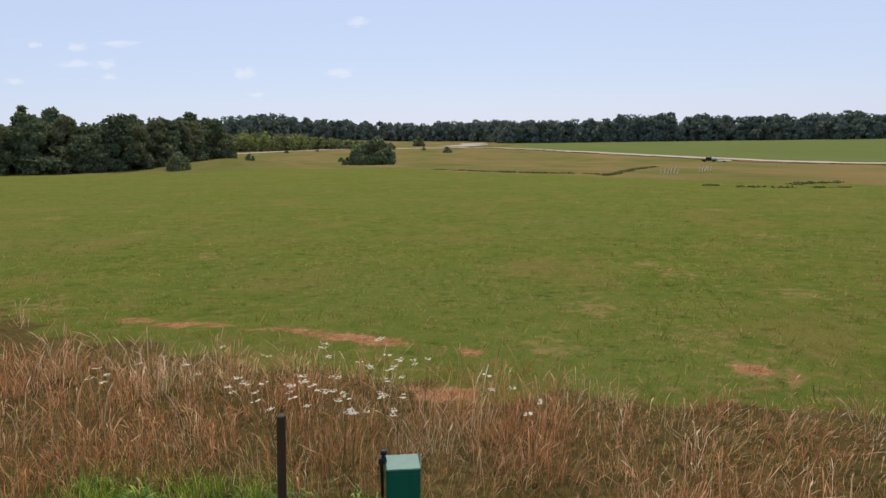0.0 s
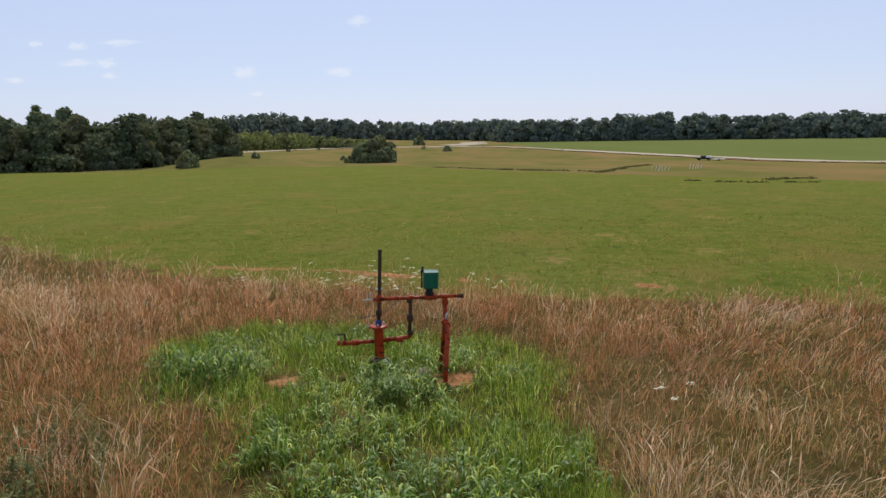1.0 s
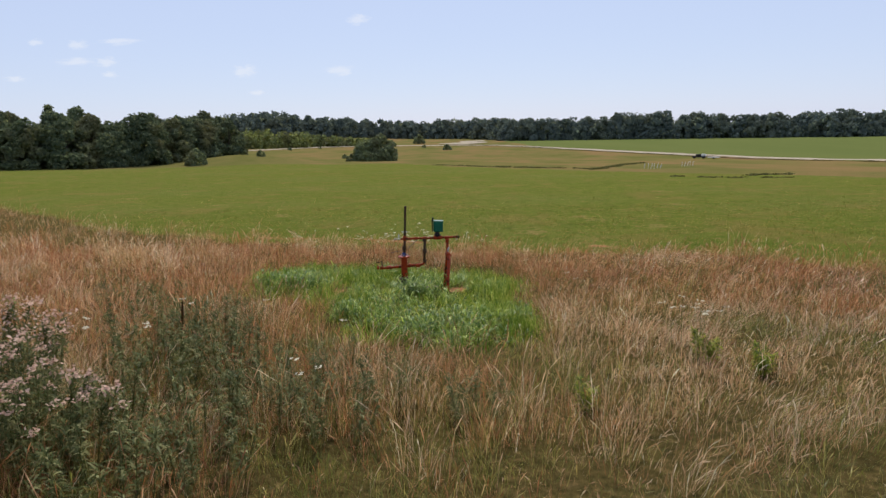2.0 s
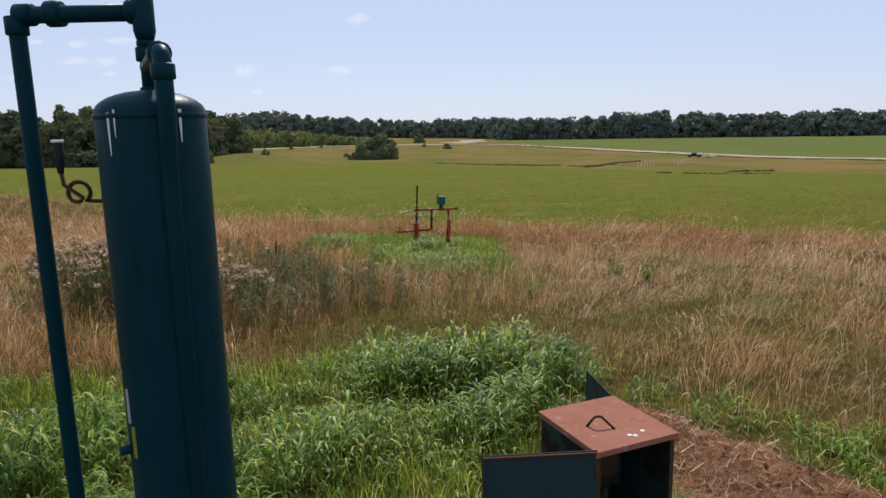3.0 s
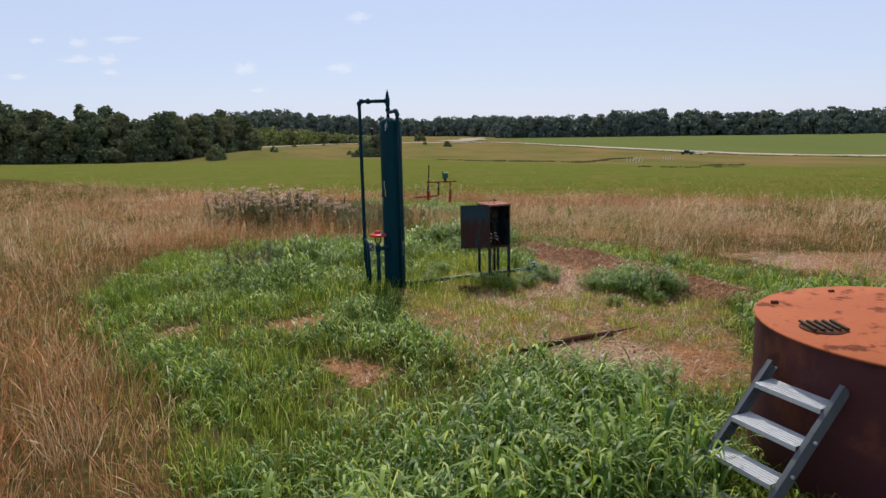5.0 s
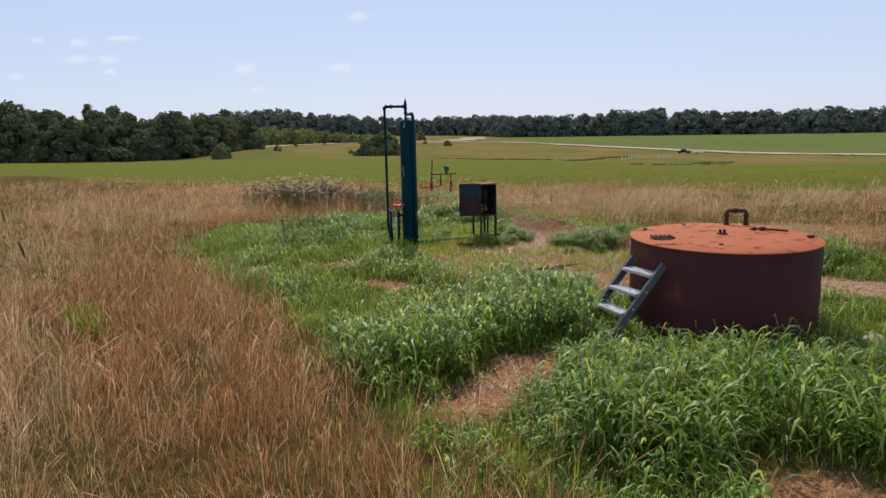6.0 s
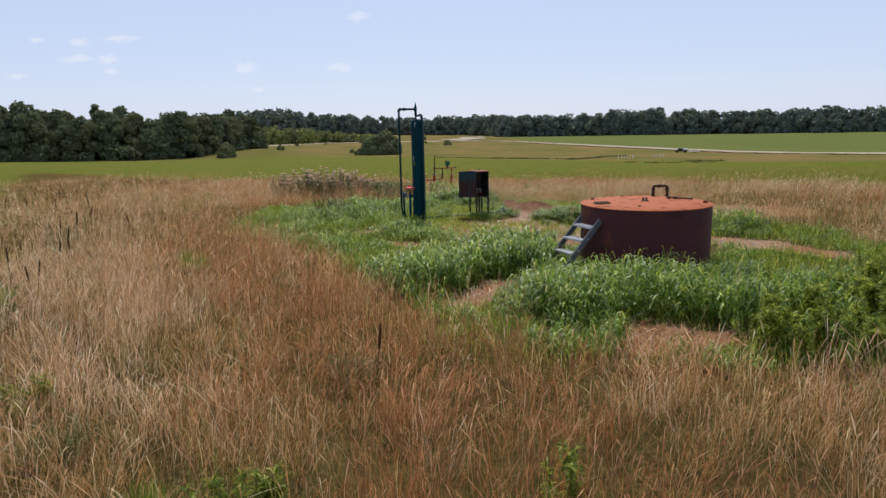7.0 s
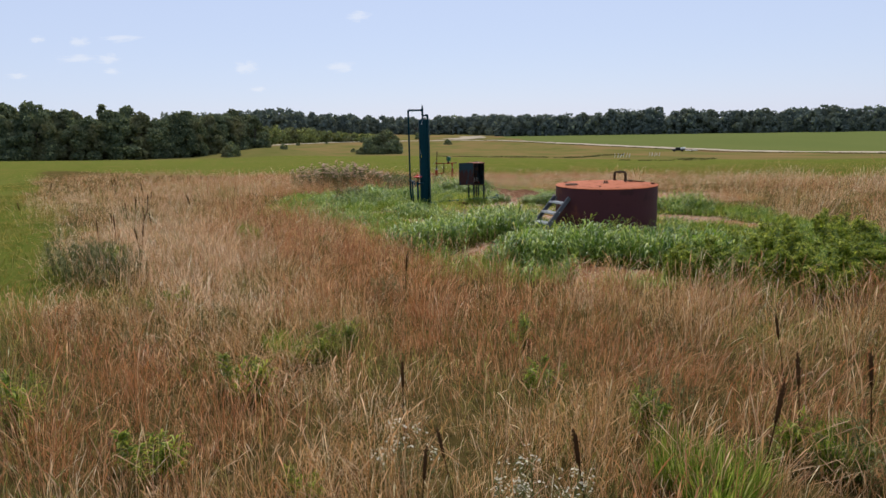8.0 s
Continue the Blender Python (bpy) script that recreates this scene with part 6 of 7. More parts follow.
    patch = 0.5 + 0.5 * wave(x, y, 0.7, 6) + 0.3 * wave(x, y, 0.23, 8) + 0.6 * np.exp(-((x - 0.8) / 1.3) ** 2 - ((y - 0.3) / 1.2) ** 2)
    bare = d_soil(x, y)
    thin = smooth01(d_thin(x, y), -0.3, 0.2)
    keep = np.where(thin > 0.5, 0.08 + 0.75 * smooth01(wave(x, y, 0.45, 17) + 0.5 * wave(x, y, 0.16, 18), -0.35, 0.40), 1.0)
    room = (bare < rng.uniform(-0.35, 0.12, len(x))) & (rng.uniform(0, 1, len(x)) < keep)
    ok = in_wedge(x, y) & (d_weed(x, y) > rng.uniform(-0.6, 0.1, len(x))) & room & (patch > rng.uniform(0.0, 0.8, len(x))) & (np.hypot(x - TANK_X, y - TANK_Y) > TANK_R + 0.04)
    x, y = x[ok], y[ok]
    n = len(x)
    lush = np.exp(-((x - 0.7) / 1.2) ** 2 - ((y - 1.6) / 1.6) ** 2) + np.exp(-((x - 2.0) / 0.7) ** 2 - ((y + 4.9) / 0.4) ** 2)
    h, a = rng.uniform(0.05, 0.20, n) * (1 + 0.8 * lush), rng.uniform(0, 2 * np.pi, n)
    o = rng.uniform(0.1, 0.8, n) * h
    blades("short_grass", x, y, h, rng.uniform(0.005, 0.010, n), o * np.cos(a), o * np.sin(a), [(0, 1, 0), (0.6, 0.8, 0.4), (1.0, 0, 1.0)], FILLER, "short yellow-green grass over thin soil", "grass", rng)


grow_weeds()


def grow_hay():
    """Short uneven sward in tufts, thinning out with distance."""
    rng = np.random.default_rng(13)
    xs, ys = [], []
    for a0, a1, b0, b1, per in ((-34, 36, 14, 40, 22), (-60, 60, 40, 90, 5), (-22, -3, -22, 8, 22)):
        a, b = scatter(a0, a1, b0, b1, per, rng)
        xs.append(a), ys.append(b)
    x, y = np.concatenate(xs), np.concatenate(ys)
    fade = np.where(y > 14, np.exp(-np.clip(y - 24, 0, 80) / 16.0), 1.0)
    k = in_wedge(x, y, 0.72) & (d_tall(x, y) < rng.uniform(-0.3, 0.8, len(x))) & (d_weed(x, y) < 0) & (rng.uniform(0, 1, len(x)) < fade) & (d_soil(x, y) < rng.uniform(-0.3, 0.2, len(x)))
    x, y = x[k], y[k]
    big = rng.uniform(0.5, 1.0, len(x)) + 0.9 * (rng.uniform(0, 1, len(x)) < 0.10)
    i = np.repeat(np.arange(len(x)), 7)
    n = len(i)
    a = rng.uniform(0, 2 * np.pi, n)
    q = 0.07 * np.sqrt(rng.uniform(0, 1, n)) * big[i]
    h = rng.uniform(0.04, 0.13, n) * big[i] * np.where(y[i] < 8, 1.7, 1.0)
    o = rng.uniform(0.2, 1.2, n) * h
    blades("hay_field_grass", x[i] + q * np.cos(a), y[i] + q * np.sin(a), h, rng.uniform(0.007, 0.018, n), o * np.cos(a), o * np.sin(a), [(0, 1.0, 0), (1.0, 0, 1.0)], HAY, "short green hay field grass", "grass", rng)


grow_hay()

# ---- herbs and flowers ----


def flower_head(bm, c, r, rng, n=9):
    """A flat umbel: a ring of small discs, slightly cupped."""
    for k in range(n):
        a, q = rng.uniform(0, 6.28), r * math.sqrt(rng.uniform(0, 1))
        p = Vector((c[0] + q * math.cos(a), c[1] + q * math.sin(a), c[2] + 0.3 * q))
        s = r * 0.33
        vs = [bm.verts.new(p + Vector((s * math.cos(2 * math.pi * j / 5), s * math.sin(2 * math.pi * j / 5), 0.2 * s * (j % 2)))) for j in range(5)]
        bm.faces.new(vs)


def umbel(seed, h, r, heads):
    rng = np.random.default_rng(seed)
    root = thing("wild_carrot", pose(0, 0, 0), "wild carrot with flat white flower heads on thin stems", "wildflower", "white wild flowers in the grass")
    bm = bmesh.new()
    tops = []
    for k in range(heads):
        e = Vector((rng.normal() * 0.10, rng.normal() * 0.10, h * rng.uniform(0.8, 1.05)))
        tube(bm, [(0, 0, -0.04), (e.x * 0.3, e.y * 0.3, h * 0.5), e], [0.004, 0.003, 0.002], 4, cap=False)
        tops.append(e)
    part("stem", bm, DULL, root)
    for e in tops:
        bm = bmesh.new()
        flower_head(bm, e, r * rng.uniform(0.7, 1.1), rng)
        part("flower_head", bm, PETAL, root)
    return root


def wildflowers():
    kinds = [umbel(k, h, r, n) for k, h, r, n in ((1, 0.84, 0.046, 2), (2, 0.78, 0.050, 3), (3, 0.94, 0.044, 1))]
    rng = np.random.default_rng(5)
    spots = [(-1.8, 20.6), (-1.5, 20.3), (-1.2, 20.6), (-0.9, 20.9), (-0.55, 20.8), (-0.3, 20.2), (-0.15, 20.0), (-0.7, 20.1), (-1.4, 19.9), (-1.9, 20.1), (-0.4, 21.1), (-0.1, 20.6), (-2.2, 20.4), (-1.0, 19.7), (-0.6, 19.6), (0.2, 20.1), (-3.7, 20.7), (-3.5, 20.4), (3.75, 11.6), (3.67, 10.8), (3.9, 11.3), (3.5, 11.2), (-0.96, 10.0), (-3.3, 11.9), (2.6, 13.6), (-2.8, 20.9), (0.9, 20.3), (-5.6, 9.4), (-2.2, 10.8), (1.4, 19.5), (3.8, 11.0), (-3.0, 10.2), (-4.4, 10.9), (-0.9, 8.9), (-5.2, 9.0), (-2.6, 9.5)] + [(rng.uniform(-2.4, 0.3), rng.uniform(19.6, 21.6)) for _ in range(16)]
    used = set()
    for x, y in spots:
        k = int(rng.integers(0, 3))
        m = pose(x, y, gz(x, y), rng.normal() * 5, rng.normal() * 5, rng.uniform(0, 360))
        if k in used:
            copy_thing(kinds[k], m)
        else:
            used.add(k)
            kinds[k].matrix_basis = m


wildflowers()


def leafy_bush(name, seed, h, r, n, leaf, mat, label, category, petals=None, npet=0, psize=0.02, slim=0.42):
    """A clump of upright stems clothed in narrow leaves."""
    rng = np.random.default_rng(seed)
    root = thing(name, pose(0, 0, 0), label, category)
    bm = bmesh.new()
    tops = []
    ns = max(6, int(r * 34))
    for k in range(ns):
        a, q = rng.uniform(0, 6.28), r * math.sqrt(rng.uniform(0, 1))
        b = Vector((q * math.cos(a) * 0.8, q * math.sin(a) * 0.8, -0.05))
        e = Vector((q * math.cos(a) * 1.15 + rng.normal() * 0.05, q * math.sin(a) * 1.15 + rng.normal() * 0.05, h * rng.uniform(0.7, 1.05) * (1 - 0.35 * (q / r) ** 2)))
        tube(bm, [b, b.lerp(e, 0.5) + Vector((0, 0, 0.03)), e], [0.006, 0.005, 0.002], 4, cap=False)
        tops.append((b, e))
    tagged(part("stalk", bm, DULL, root), kind="stuff")
    pts, way = [], []
    for b, e in tops:
        m = n // ns
        s = rng.uniform(0.12, 1.0, m) ** 0.75
        pts.append(np.array(b)[None] * (1 - s)[:, None] + np.array(e)[None] * s[:, None])
        a = rng.uniform(0, 6.283, m)
        way.append(np.c_[np.cos(a), np.sin(a)])
    pts, way = np.concatenate(pts), np.concatenate(way)
    m = len(pts)
    rise = rng.uniform(0.3, 1.6, m)
    v, f, c = leaf_strips(pts, way, leaf * rng.uniform(1.6, 3.2, m), leaf * slim * rng.uniform(0.7, 1.3, m), rise, rise * rng.uniform(0.5, 1.4, m), rng)
    raw_mesh("foliage", v, f, c, mat, parent=root)
    if petals is not None:
        pp = []
        for b, e in tops:
            m = max(1, npet // ns)
            pp.append(np.array(e)[None] + rng.normal(0, 0.045, (m, 3)) * np.array([1, 1, 0.45]))
        v, f, c = clump_arrays(np.concatenate(pp), psize, rng, 0.4)
        tagged(raw_mesh("bloom", v, f, c, petals, parent=root, smooth=False), kind="stuff")
    return root


def place(ob, first, x, y, rot, s):
    m = pose(x, y, gz(x, y), 0, 0, rot)
    if first:
        ob.matrix_basis = m
        ob.scale = (s, s, s)
        return ob
    c = copy_thing(ob, m)
    c.scale = (s, s, s)
    return c


HERBS = ((-1.78, -16.5, 1.0), (-2.06, -18.1, 0.9), (-1.1, -15.1, 0.9), (1.3, -16.3, 0.7), (2.1, -17.5, 0.85), (-0.75, -18.5, 0.6), (-3.8, -17.0, 1.0), (3.3, -18.0, 0.9), (-3.8, -13.3, 0.9), (1.25, -14.8, 0.8), (-1.3, -15.6, 0.7), (3.9, 11.2, 0.9), (4.4, 10.6, 0.8), (2.0, 9.6, 0.7))


def herbs():
    rng = np.random.default_rng(8)
    pink = leafy_bush("joe_pye_weed", 31, 1.22, 0.62, 1500, 0.042, DARKHERB, "tall olive-brown herb clump with faded pinkish flower heads", "wildflower", PINKPETAL, 460, 0.022)
    for k, (x, y, s) in enumerate(((-6.4, 9.4, 1.0), (-5.8, 8.9, 1.05), (-5.2, 9.3, 1.1), (-4.6, 8.7, 1.05), (-4.1, 9.1, 1.0), (-3.5, 8.4, 0.95), (-5.0, 8.1, 0.9), (-5.9, 10.0, 1.0), (-4.5, 9.9, 1.05), (-3.0, 8.0, 0.85), (-7.0, 10.0, 0.9))):
        place(pink, k == 0, x, y, rng.uniform(0, 360), s)
    dull = leafy_bush("grey_herb", 32, 0.88, 0.5, 640, 0.040, DARKHERB, "dull olive-brown herb clump among dry grass", "weeds")
    for k, (x, y, s) in enumerate(((-3.2, 10.6, 0.85), (-2.6, 11.4, 0.8), (-3.8, 11.6, 0.9), (-3.1, 12.2, 0.85), (-2.4, 10.6, 0.75), (-2.2, 7.4, 0.8), (-1.2, 9.8, 0.7), (-3.6, 12.6, 0.8), (-2.0, 9.0, 0.8), (-5.0, 9.8, 1.0), (-2.5, 8.0, 0.7), (-6.4, 8.4, 0.7), (0.8, 9.2, 0.6), (-4.4, 13.6, 0.8), (-5.4, 14.4, 0.8), (-1.6, 7.9, 0.7), (-2.9, 10.0, 0.8), (-4.8, 8.6, 0.8), (-3.6, 8.4, 0.7), (-5.8, 9.4, 0.9), (-3.9, 7.6, 0.8), (-1.4, 9.0, 0.75), (-0.6, 8.8, 0.7), (-0.2, 9.7, 0.65), (-3.0, 8.9, 0.8), (-1.9, 10.4, 0.75), (-1.0, 10.8, 0.6), (-2.9, 13.2, 0.6), (-3.5, 14.0, 0.6), (1.9, 2.3, 0.5), (1.75, 2.9, 0.55), (-3.4, -15.0, 0.5), (-2.9, -14.2, 0.55), (-0.7, -12.4, 0.5), (3.6, -18.3, 0.7), (4.2, -18.0, 0.7), (2.4, -16.9, 0.5), (-4.1, -17.0, 0.6), (-7.0, -10.3, 1.0), (-6.5, -10.9, 1.1), (-6.0, -11.5, 1.0), (-6.1, -10.5, 0.9), (-5.6, -11.1, 0.8), (-6.9, -9.7, 0.8), (-9.0, -3.7, 0.8), (-8.2, -4.6, 0.7), (-9.6, -6.0, 0.6))):
        place(dull, k == 0, x, y, rng.uniform(0, 360), s * (1.22 if y > 7 else 1.0))
    brown = leafy_bush("withered_herb", 37, 0.85, 0.45, 800, 0.034, WITHER, "withered dark brown herb clump among green weeds", "weeds")
    for k, (x, y, s) in enumerate(((-3.5, 0.9, 0.85), (-3.05, 1.15, 0.8), (-2.75, 0.75, 0.65), (-3.3, 0.5, 0.6))):
        place(brown, k == 0, x, y, rng.uniform(0, 360), s)
    herb = leafy_bush("green_herb", 38, 0.48, 0.34, 700, 0.036, BUSHY, "leafy green herb clump among dry grass", "weeds")
    for k, (x, y, s) in enumerate(HERBS):
        place(herb, k == 0, x, y, rng.uniform(0, 360), s)
    gold = leafy_bush("goldenrod_bush", 33, 0.80, 0.56, 2000, 0.046, BUSHY, "leafy yellow-green goldenrod clump", "weeds", BUSHTIP, 700, 0.012, slim=0.55)
    for k, (x, y, s) in enumerate(((4.15, -11.6, 0.7), (4.75, -12.05, 0.8), (5.35, -12.5, 0.85), (6.0, -12.95, 0.9), (4.9, -11.2, 0.8), (5.75, -11.6, 1.0), (6.6, -12.3, 1.0), (6.5, -10.9, 1.05), (7.6, -11.7, 0.9), (5.6, -10.2, 0.75), (6.7, -9.6, 0.9), (7.9, -10.2, 1.05), (8.7, -9.0, 0.9), (7.5, -8.4, 0.8), (9.0, -7.8, 0.8), (9.9, -10.0, 1.0), (9.0, -11.0, 1.0), (6.7, -13.4, 0.85), (7.4, -12.8, 0.9), (8.4, -12.2, 0.9), (5.3, -9.0, 0.6))):
        place(gold, k == 0, x, y, rng.uniform(0, 360), s)
    weed = leafy_bush("millet_weed", 34, 0.52, 0.42, 600, 0.082, WEED, "knee-high green millet clump with arching leaves", "weeds", slim=0.20)
    for k, (x, y, s) in enumerate(((3.7, -0.75, 0.95), (4.0, -0.95, 0.7), (3.2, -0.6, 0.45), (3.6, -1.3, 0.45), (3.0, -1.5, 0.3), (-3.4, 2.6, 0.9), (-2.7, 3.4, 0.9), (-2.0, 1.9, 0.7), (0.5, 4.6, 1.1), (1.0, 3.6, 1.0), (1.4, 5.0, 1.1), (0.9, -6.6, 1.0), (1.6, -6.9, 1.0), (0.3, -7.3, 0.9), (2.5, -9.4, 1.0), (3.4, -9.0, 1.0), (4.2, -9.3, 1.0), (5.0, -9.0, 1.0), (1.9, -9.6, 0.9), (2.0, -8.6, 0.9), (2.4, -5.2, 0.9), (1.5, -5.0, 1.0), (2.0, -5.5, 1.1), (1.1, -5.6, 0.9), (5.3, -2.3, 0.8), (5.9, -2.5, 0.9), (6.4, -2.2, 0.8), (4.7, -2.9, 0.7), (5.6, -3.1, 0.8), (-0.2, 15.4, 0.7), (4.7, 1.5, 0.35), (5.6, 0.2, 0.4), (2.9, -0.2, 0.6), (3.15, 0.1, 0.55), (3.45, 0.0, 0.7), (3.0, -0.6, 0.5), (3.5, -0.35, 0.8), (4.05, -0.55, 0.5), (2.0, 0.9, 0.5), (2.25, 0.65, 0.5), (1.3, -0.25, 0.5), (1.75, -0.05, 0.5), (1.0, 0.0, 0.4), (2.1, 0.55, 0.45), (2.3, 0.2, 0.35), (1.5, -0.5, 0.4), (0.3, 0.9, 0.5), (0.1, 0.2, 0.4))):
        place(weed, k == 0, x, y, rng.uniform(0, 360), s)


herbs()


def grass_tuft():
    """An upright tuft of fresh blades."""
    rng = np.random.default_rng(61)
    root = thing("grass_tuft", pose(0, 0, 0), "upright tuft of fresh green grass among dry grass", "grass", "fresh grass tufts")
    m = 420
    a, q = rng.uniform(0, 6.283, m), 0.20 * np.sqrt(rng.uniform(0, 1, m))
    base = np.c_[q * np.cos(a), q * np.sin(a), np.full(m, -0.03)]
    b = a + rng.normal(0, 0.6, m)
    length = rng.uniform(0.10, 0.22, m)
    rise = rng.uniform(0.28, 0.62, m) / length
    v, f, c = leaf_strips(base, np.c_[np.cos(b), np.sin(b)], length, rng.uniform(0.006, 0.011, m), rise, rise * rng.uniform(0.0, 0.3, m), rng)
    tagged(raw_mesh("foliage", v, f, c, UPRIGHT, parent=root), kind="stuff")
    for k, (x, y, s) in enumerate(((2.2, -18.7, 1.0), (2.45, -18.5, 0.9), (2.05, -18.3, 0.8), (-4.7, -6.6, 0.9), (-4.4, -6.9, 0.8), (-6.6, -9.4, 0.9), (-1.75, -15.2, 0.7), (-1.5, -15.5, 0.6), (3.4, -18.1, 0.8))):
        place(root, k == 0, x, y, 63 * k, s)


grass_tuft()


def dead_stalks():
    rng = np.random.default_rng(9)
    root = thing("dead_mullein", pose(0, 0, 0), "dead dark brown mullein stalk with a seed spike", "dead stalk", "dead stalks in the grass")
    bm = bmesh.new()
    tube(bm, [(0, 0, -0.05), (0.01, 0, 0.4), (0.03, 0.0, 0.72)], [0.009, 0.007, 0.006], 6)
    part("stem", bm, DEADSTALK, root)
    bm = bmesh.new()
    tube(bm, [(0.028, 0, 0.70), (0.034, 0, 0.80), (0.040, 0, 0.95), (0.046, 0, 1.08)], [0.010, 0.020, 0.018, 0.004], 7)
    for k in range(60):
        s, a = rng.uniform(0, 1), rng.uniform(0, 6.28)
        c = Vector((0.03 + 0.016 * s, 0, 0.72 + 0.34 * s)) + Vector((math.cos(a), math.sin(a), 0)) * 0.018
        q = 0.010
        vs = [bm.verts.new(c + Vector(v) * q) for v in ((1, 0, 0), (0, 1, 0), (-1, 0, 0), (0, -1, 0), (0, 0, 1.2))]
        for j in range(4):
            bm.faces.new((vs[j], vs[(j + 1) % 4], vs[4]))
    part("seed_spike", bm, DEADSTALK, root)
    spots = [(3.31, -17.7), (1.27, -18.9), (0.14, -19.0), (0.39, -18.7), (-0.06, -17.5), (-7.7, -5.8), (-7.1, -6.4), (-12.3, -3.4), (-13, 4), (3.8, -16.4), (2.6, -18.5), (3.9, -17.7), (-7.3, -6.6), (-8.2, -6.3), (-0.38, -12.9), (-11.4, 0.5), (-9.4, -1.6), (-10.6, 1.0), (-7.0, -3.8), (-3.2, 11.4), (-8.8, -4.2), (-13.1, 3.8), (-14.2, 2.3), (-15.2, 2.8), (-12.4, 0.6), (-8.4, -4.6), (-8.2, -4.3), (-7.5, -8.3), (-7.0, -8.5), (-6.2, -9.1), (-8.1, -4.8), (-18.5, 12.2), (-17.9, 12.1), (-6.1, -9.3)]
    for k, (x, y) in enumerate(spots):
        m = pose(x, y, gz(x, y), rng.normal() * 6, rng.normal() * 8, rng.uniform(0, 360))
        ob = root if k == 0 else copy_thing(root, m)
        ob.matrix_basis = m
        s = rng.uniform(0.60, 0.88)
        ob.scale = (s, s, s)


dead_stalks()


def white_sprays():
    ob = leafy_bush("fleabane", 36, 0.62, 0.22, 260, 0.02, DULL, "small spray of tiny white daisies", "wildflower", PETAL, 130, 0.013)
    for k, (x, y, s) in enumerate(((0.05, -18.5, 1.0), (0.95, -19.1, 1.1), (1.15, -19.2, 0.9), (0.75, -19.0, 0.8))):
        place(ob, k == 0, x, y, 50 * k, s)


white_sprays()


def rusty_drum():
    """The end of an old drum, sunk in the soil with its mouth up."""
    x, y = 0.77, -0.42
    root = thing("drum_end", pose(x, y, gz(x, y) - 0.075, -8, 6, 20), "rusted dark steel drum end half sunk in the soil", "drum")
    bm = bmesh.new()
    lathe(bm, [(0, 0.02), (0.155, 0.02), (0.165, 0.035), (0.168, 0.13), (0.172, 0.138), (0.180, 0.138), (0.184, 0.13), (0.180, 0.09), (0.184, 0.08), (0.180, 0.07), (0.180, 0), (0, 0)], 30)
    part("shell", bm, RUST, root)
    bm = bmesh.new()
    bmesh.ops.create_circle(bm, cap_ends=True, radius=0.163, segments=26, matrix=Matrix.Translation((0, 0, 0.035)))
    part("dirt_fill", bm, DEADSTALK, root, "dark dirt in the bottom")


rusty_drum()


def pale_stone():
    rng = np.random.default_rng(44)
    first = None
    for x, y, s in ((5.7, -7.5, 0.16), (2.2, -3.6, 0.035), (2.6, -3.9, 0.03), (6.6, 1.9, 0.07), (7.2, 2.1, 0.06), (6.3, 1.2, 0.05), (3.2, 3.4, 0.04), (1.9, -4.1, 0.03), (7.0, -4.9, 0.06), (6.4, -4.7, 0.05)):
        m = pose(x, y, gz(x, y) + s * 0.12, 0, 0, rng.uniform(0, 360))
        if first is None:
            bm = bmesh.new()
            bmesh.ops.create_icosphere(bm, subdivisions=2, radius=1.0)
            for v in bm.verts:
                v.co *= 1 + 0.18 * math.sin(3.1 * v.co.x + 1.3) * math.cos(2.7 * v.co.y) + rng.normal() * 0.03
                v.co.z *= 0.45
            first = tagged(mesh_ob("stone", bm, STONEMAT, smooth=False), "small pale flat stone lying on bare soil", "stone", "pale stones on the soil")
            ob = first
        else:
            ob = copy_thing(first, m)
        ob.matrix_basis = m
        ob.scale = (s, s * rng.uniform(0.6, 1.0), s)


pale_stone()


def straw_litter():
    rng = np.random.default_rng(15)
    x, y = scatter(-6, 10, -13, 6, 1300, rng)
    heap = smooth01(wave(x, y, 0.5, 31) + 0.5 * wave(x, y, 0.2, 32), -0.1, 0.7)
    k = (np.maximum(d_soil(x, y), d_thin(x, y) - 0.15) > rng.uniform(-0.35, 0.3, len(x))) & (line_dist(MOUND, x, y) > rng.uniform(-0.5, 0.8, len(x))) & (rng.uniform(0, 1, len(x)) < 0.26 + 0.60 * heap + 0.6 * np.exp(-((x - 2.5) / 0.7) ** 2 - ((y - 0.3) / 1.3) ** 2) + 0.4 * np.exp(-((x - 1.0) / 0.8) ** 2 - ((y + 8.9) / 0.9) ** 2))
    x, y = x[k], y[k]
    n = len(x)
    z = terrain(x, y) + 0.012
    a, l, w = rng.uniform(0, np.pi, n), 0.008 + 0.075 * rng.uniform(0, 1, n) ** 2.5, rng.uniform(0.0010, 0.0026, n)
    dx, dy = np.cos(a) * l, np.sin(a) * l
    ex, ey = -np.sin(a) * w, np.cos(a) * w
    t = rng.uniform(0, 0.05, n)
    v = np.stack([np.c_[x - dx - ex, y - dy - ey, z], np.c_[x - dx + ex, y - dy + ey, z], np.c_[x + dx + ex, y + dy + ey, z + t], np.c_[x + dx - ex, y + dy - ey, z + t]], 1).reshape(-1, 3)
    f = (np.arange(n)[:, None] * 4 + np.arange(4)[None]).ravel()
    raw_mesh("straw_litter", v, f, np.full(n, 4), STRAW, "loose dry straw scattered on bare soil", "straw")


straw_litter()


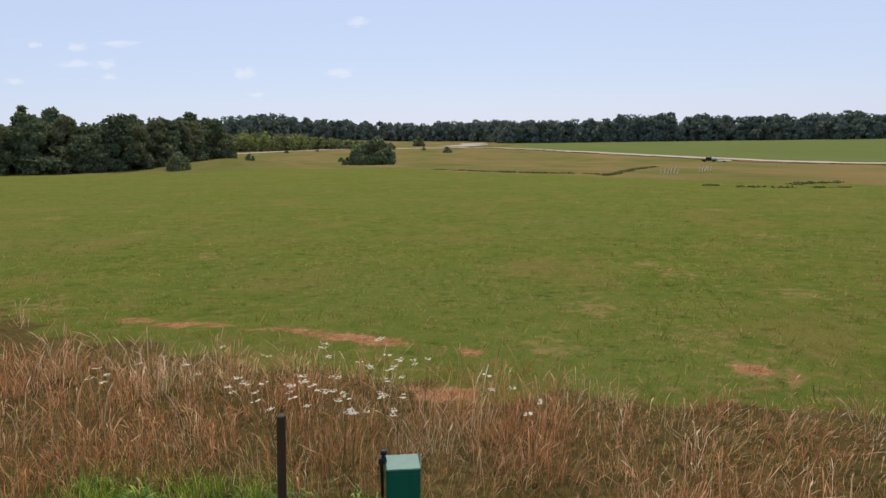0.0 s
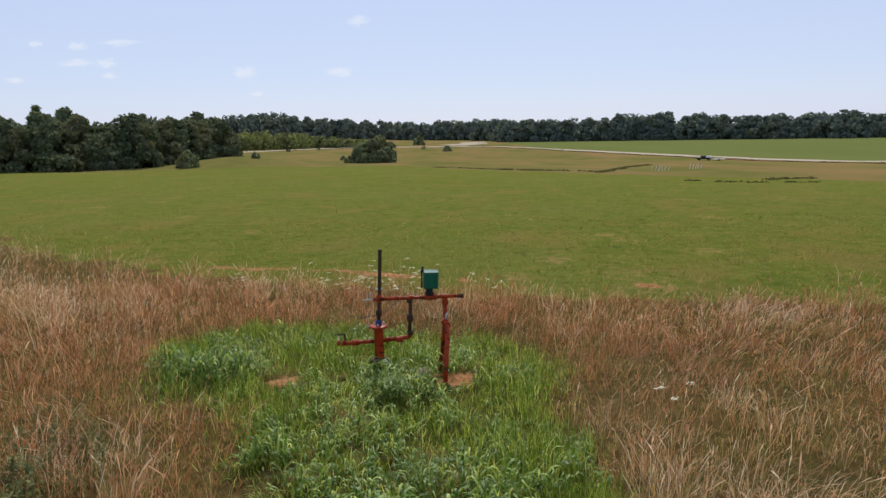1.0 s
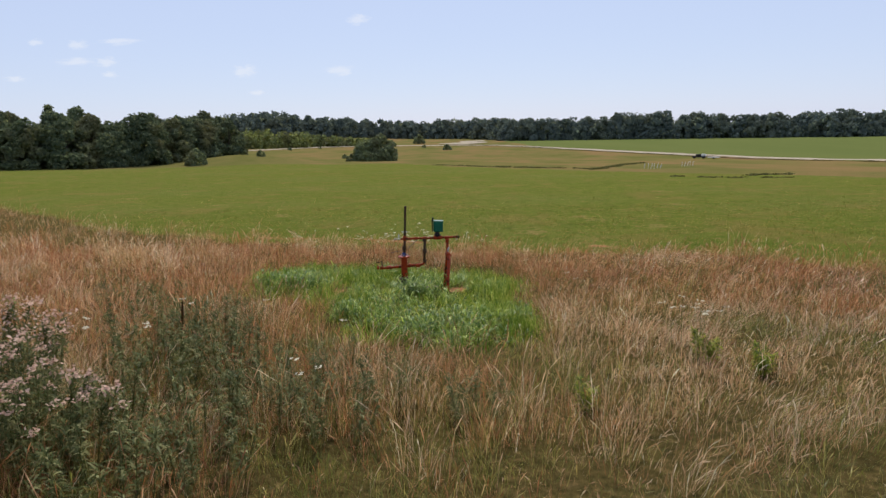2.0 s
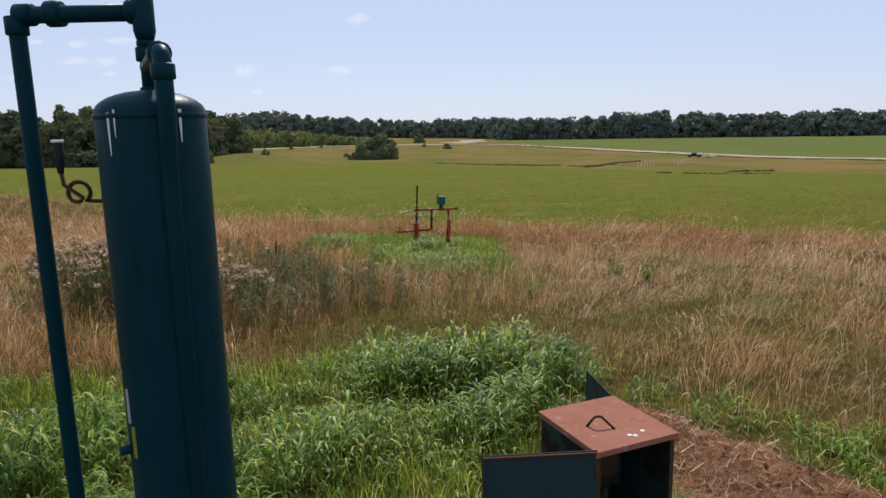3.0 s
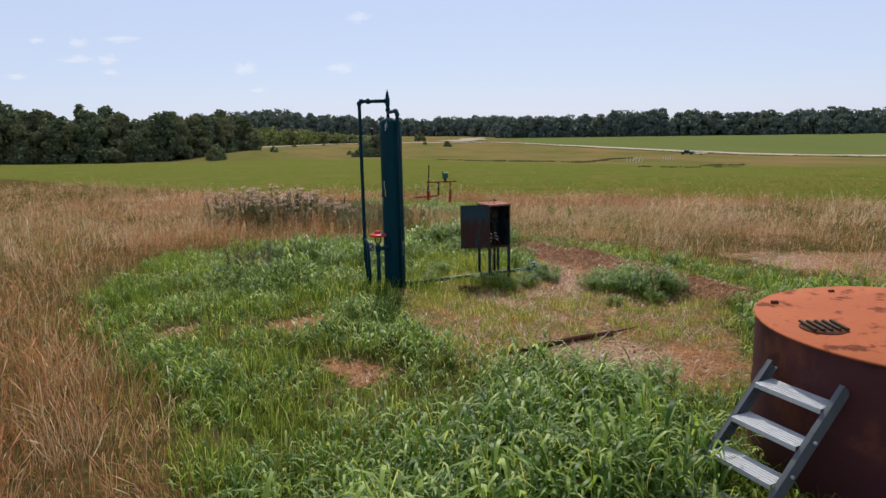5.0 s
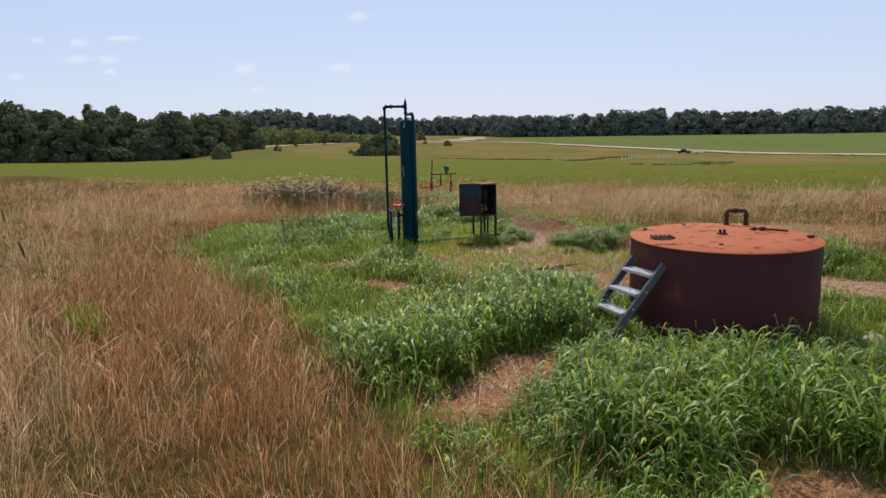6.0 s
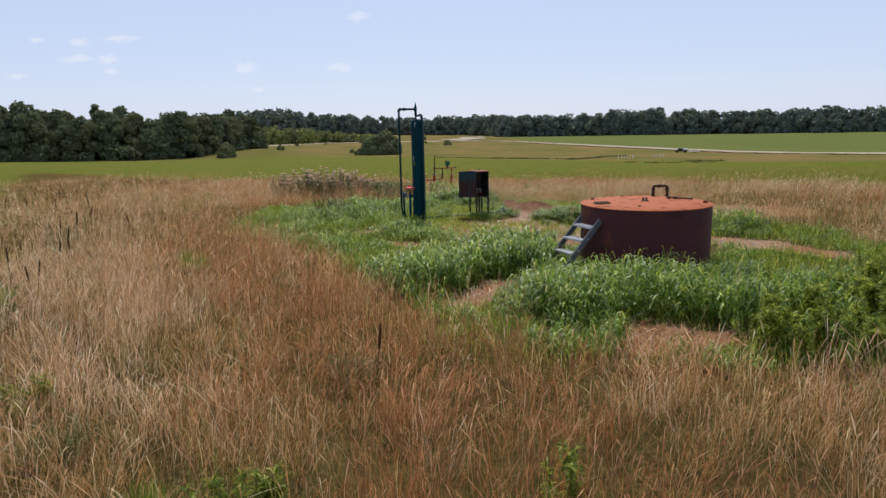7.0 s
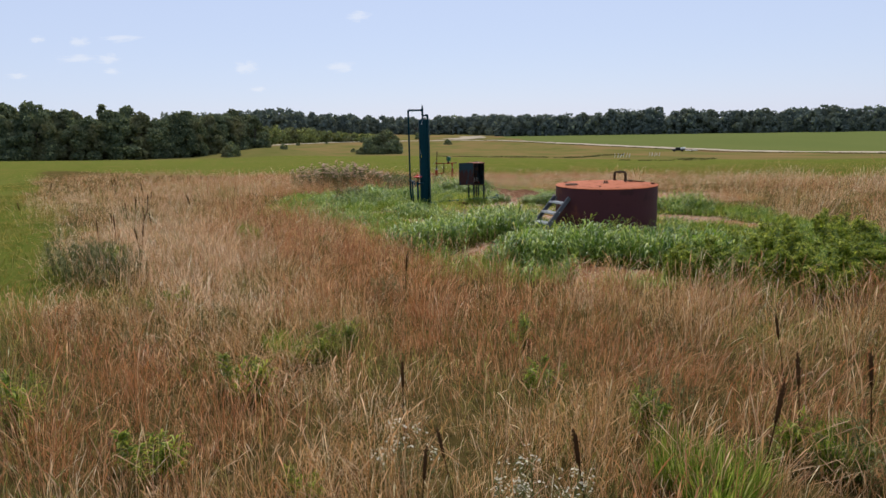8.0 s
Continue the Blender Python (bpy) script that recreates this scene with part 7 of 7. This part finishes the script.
def clods():
    rng = np.random.default_rng(16)
    x, y = scatter(-2.5, 9, -12, 5, 330, rng)
    k = (d_soil(x, y) > -0.05) & ((line_dist(MOUND, x, y) < rng.uniform(0.1, 1.0, len(x))) | (rng.uniform(0, 1, len(x)) < 0.2))
    x, y = x[k], y[k]
    n = len(x)
    z = terrain(x, y)
    o = np.array([(1, 0, 0), (0, 1, 0), (-1, 0, 0), (0, -1, 0), (0, 0, 1), (0, 0, -1)], float)
    s = 0.004 + 0.022 * rng.uniform(0, 1, n) ** 4
    v = np.c_[x, y, z][:, None] + o[None] * s[:, None, None] * rng.uniform(0.6, 1.3, (n, 6, 1))
    tri = np.array([(0, 1, 4), (1, 2, 4), (2, 3, 4), (3, 0, 4), (1, 0, 5), (2, 1, 5), (3, 2, 5), (0, 3, 5)])
    f = (np.arange(n)[:, None, None] * 6 + tri[None]).ravel()
    raw_mesh("soil_clods", v.reshape(-1, 3), f, np.full(n * 8, 3), GRAVELMAT, "crumbled soil clods and pebbles", "soil", smooth=False)


clods()


def clouds():
    n = Nodes("thin_cloud")
    p = n.pos(True)
    n.nt.nodes.remove(n.bsdf)
    # cloud sheets glow by emission in place of sunlight on them
    em = n.node("ShaderNodeEmission", Color=(0.93, 0.95, 1.0), Strength=0.95)
    tr = n.nt.nodes.new("ShaderNodeBsdfTransparent")
    ms = n.nt.nodes.new("ShaderNodeMixShader")
    g = n.nt.nodes.new("ShaderNodeTexGradient")
    g.gradient_type = 'SPHERICAL'
    n.nt.links.new(p, g.inputs[0])
    rnd = n.nt.nodes.new("ShaderNodeVectorMath")
    rnd.operation = 'ADD'
    n.nt.links.new(p, rnd.inputs[0])
    n.nt.links.new(n.math('MULTIPLY', n.objrand(), 40), rnd.inputs[1])
    fac = n.math('MULTIPLY', n.step(n.math('ADD', g.outputs[1], n.math('MULTIPLY', n.math('SUBTRACT', n.noise(rnd.outputs[0], 2.2, 6, 0.65), 0.5), 1.5)), 0.25, 0.85), 0.42)
    n.nt.links.new(fac, ms.inputs[0])
    n.nt.links.new(tr.outputs[0], ms.inputs[1])
    n.nt.links.new(em.outputs[0], ms.inputs[2])
    n.nt.links.new(ms.outputs[0], n.out.inputs[0])
    first = None
    for x, z, w, h in ((-1965, 540, 130, 30), (-2210, 525, 70, 36), (-2230, 430, 130, 30), (-2050, 425, 80, 40), (-2450, 545, 50, 28), (-1255, 360, 80, 50), (-705, 350, 100, 40), (-590, 630, 75, 40), (-2040, 355, 60, 24), (-1190, 235, 50, 22), (-2600, 340, 70, 26)):
        if first is None:
            bm = bmesh.new()
            bmesh.ops.create_grid(bm, x_segments=8, y_segments=4, size=1.0)
            for v in bm.verts:
                v.co.z = 0.06 * (v.co.x ** 2 + v.co.y ** 2)
            first = tagged(mesh_ob("cloud", bm, n.mat), "small thin white cloud low in a pale sky", "cloud", "small clouds", "structure")
            ob = first
        else:
            ob = copy_thing(first, Matrix())
        ob.matrix_basis = pose(x + 75, 4000, z - 22, 90, 0, 0)
        ob.scale = (w * 1.45, h * 1.15, w)


clouds()
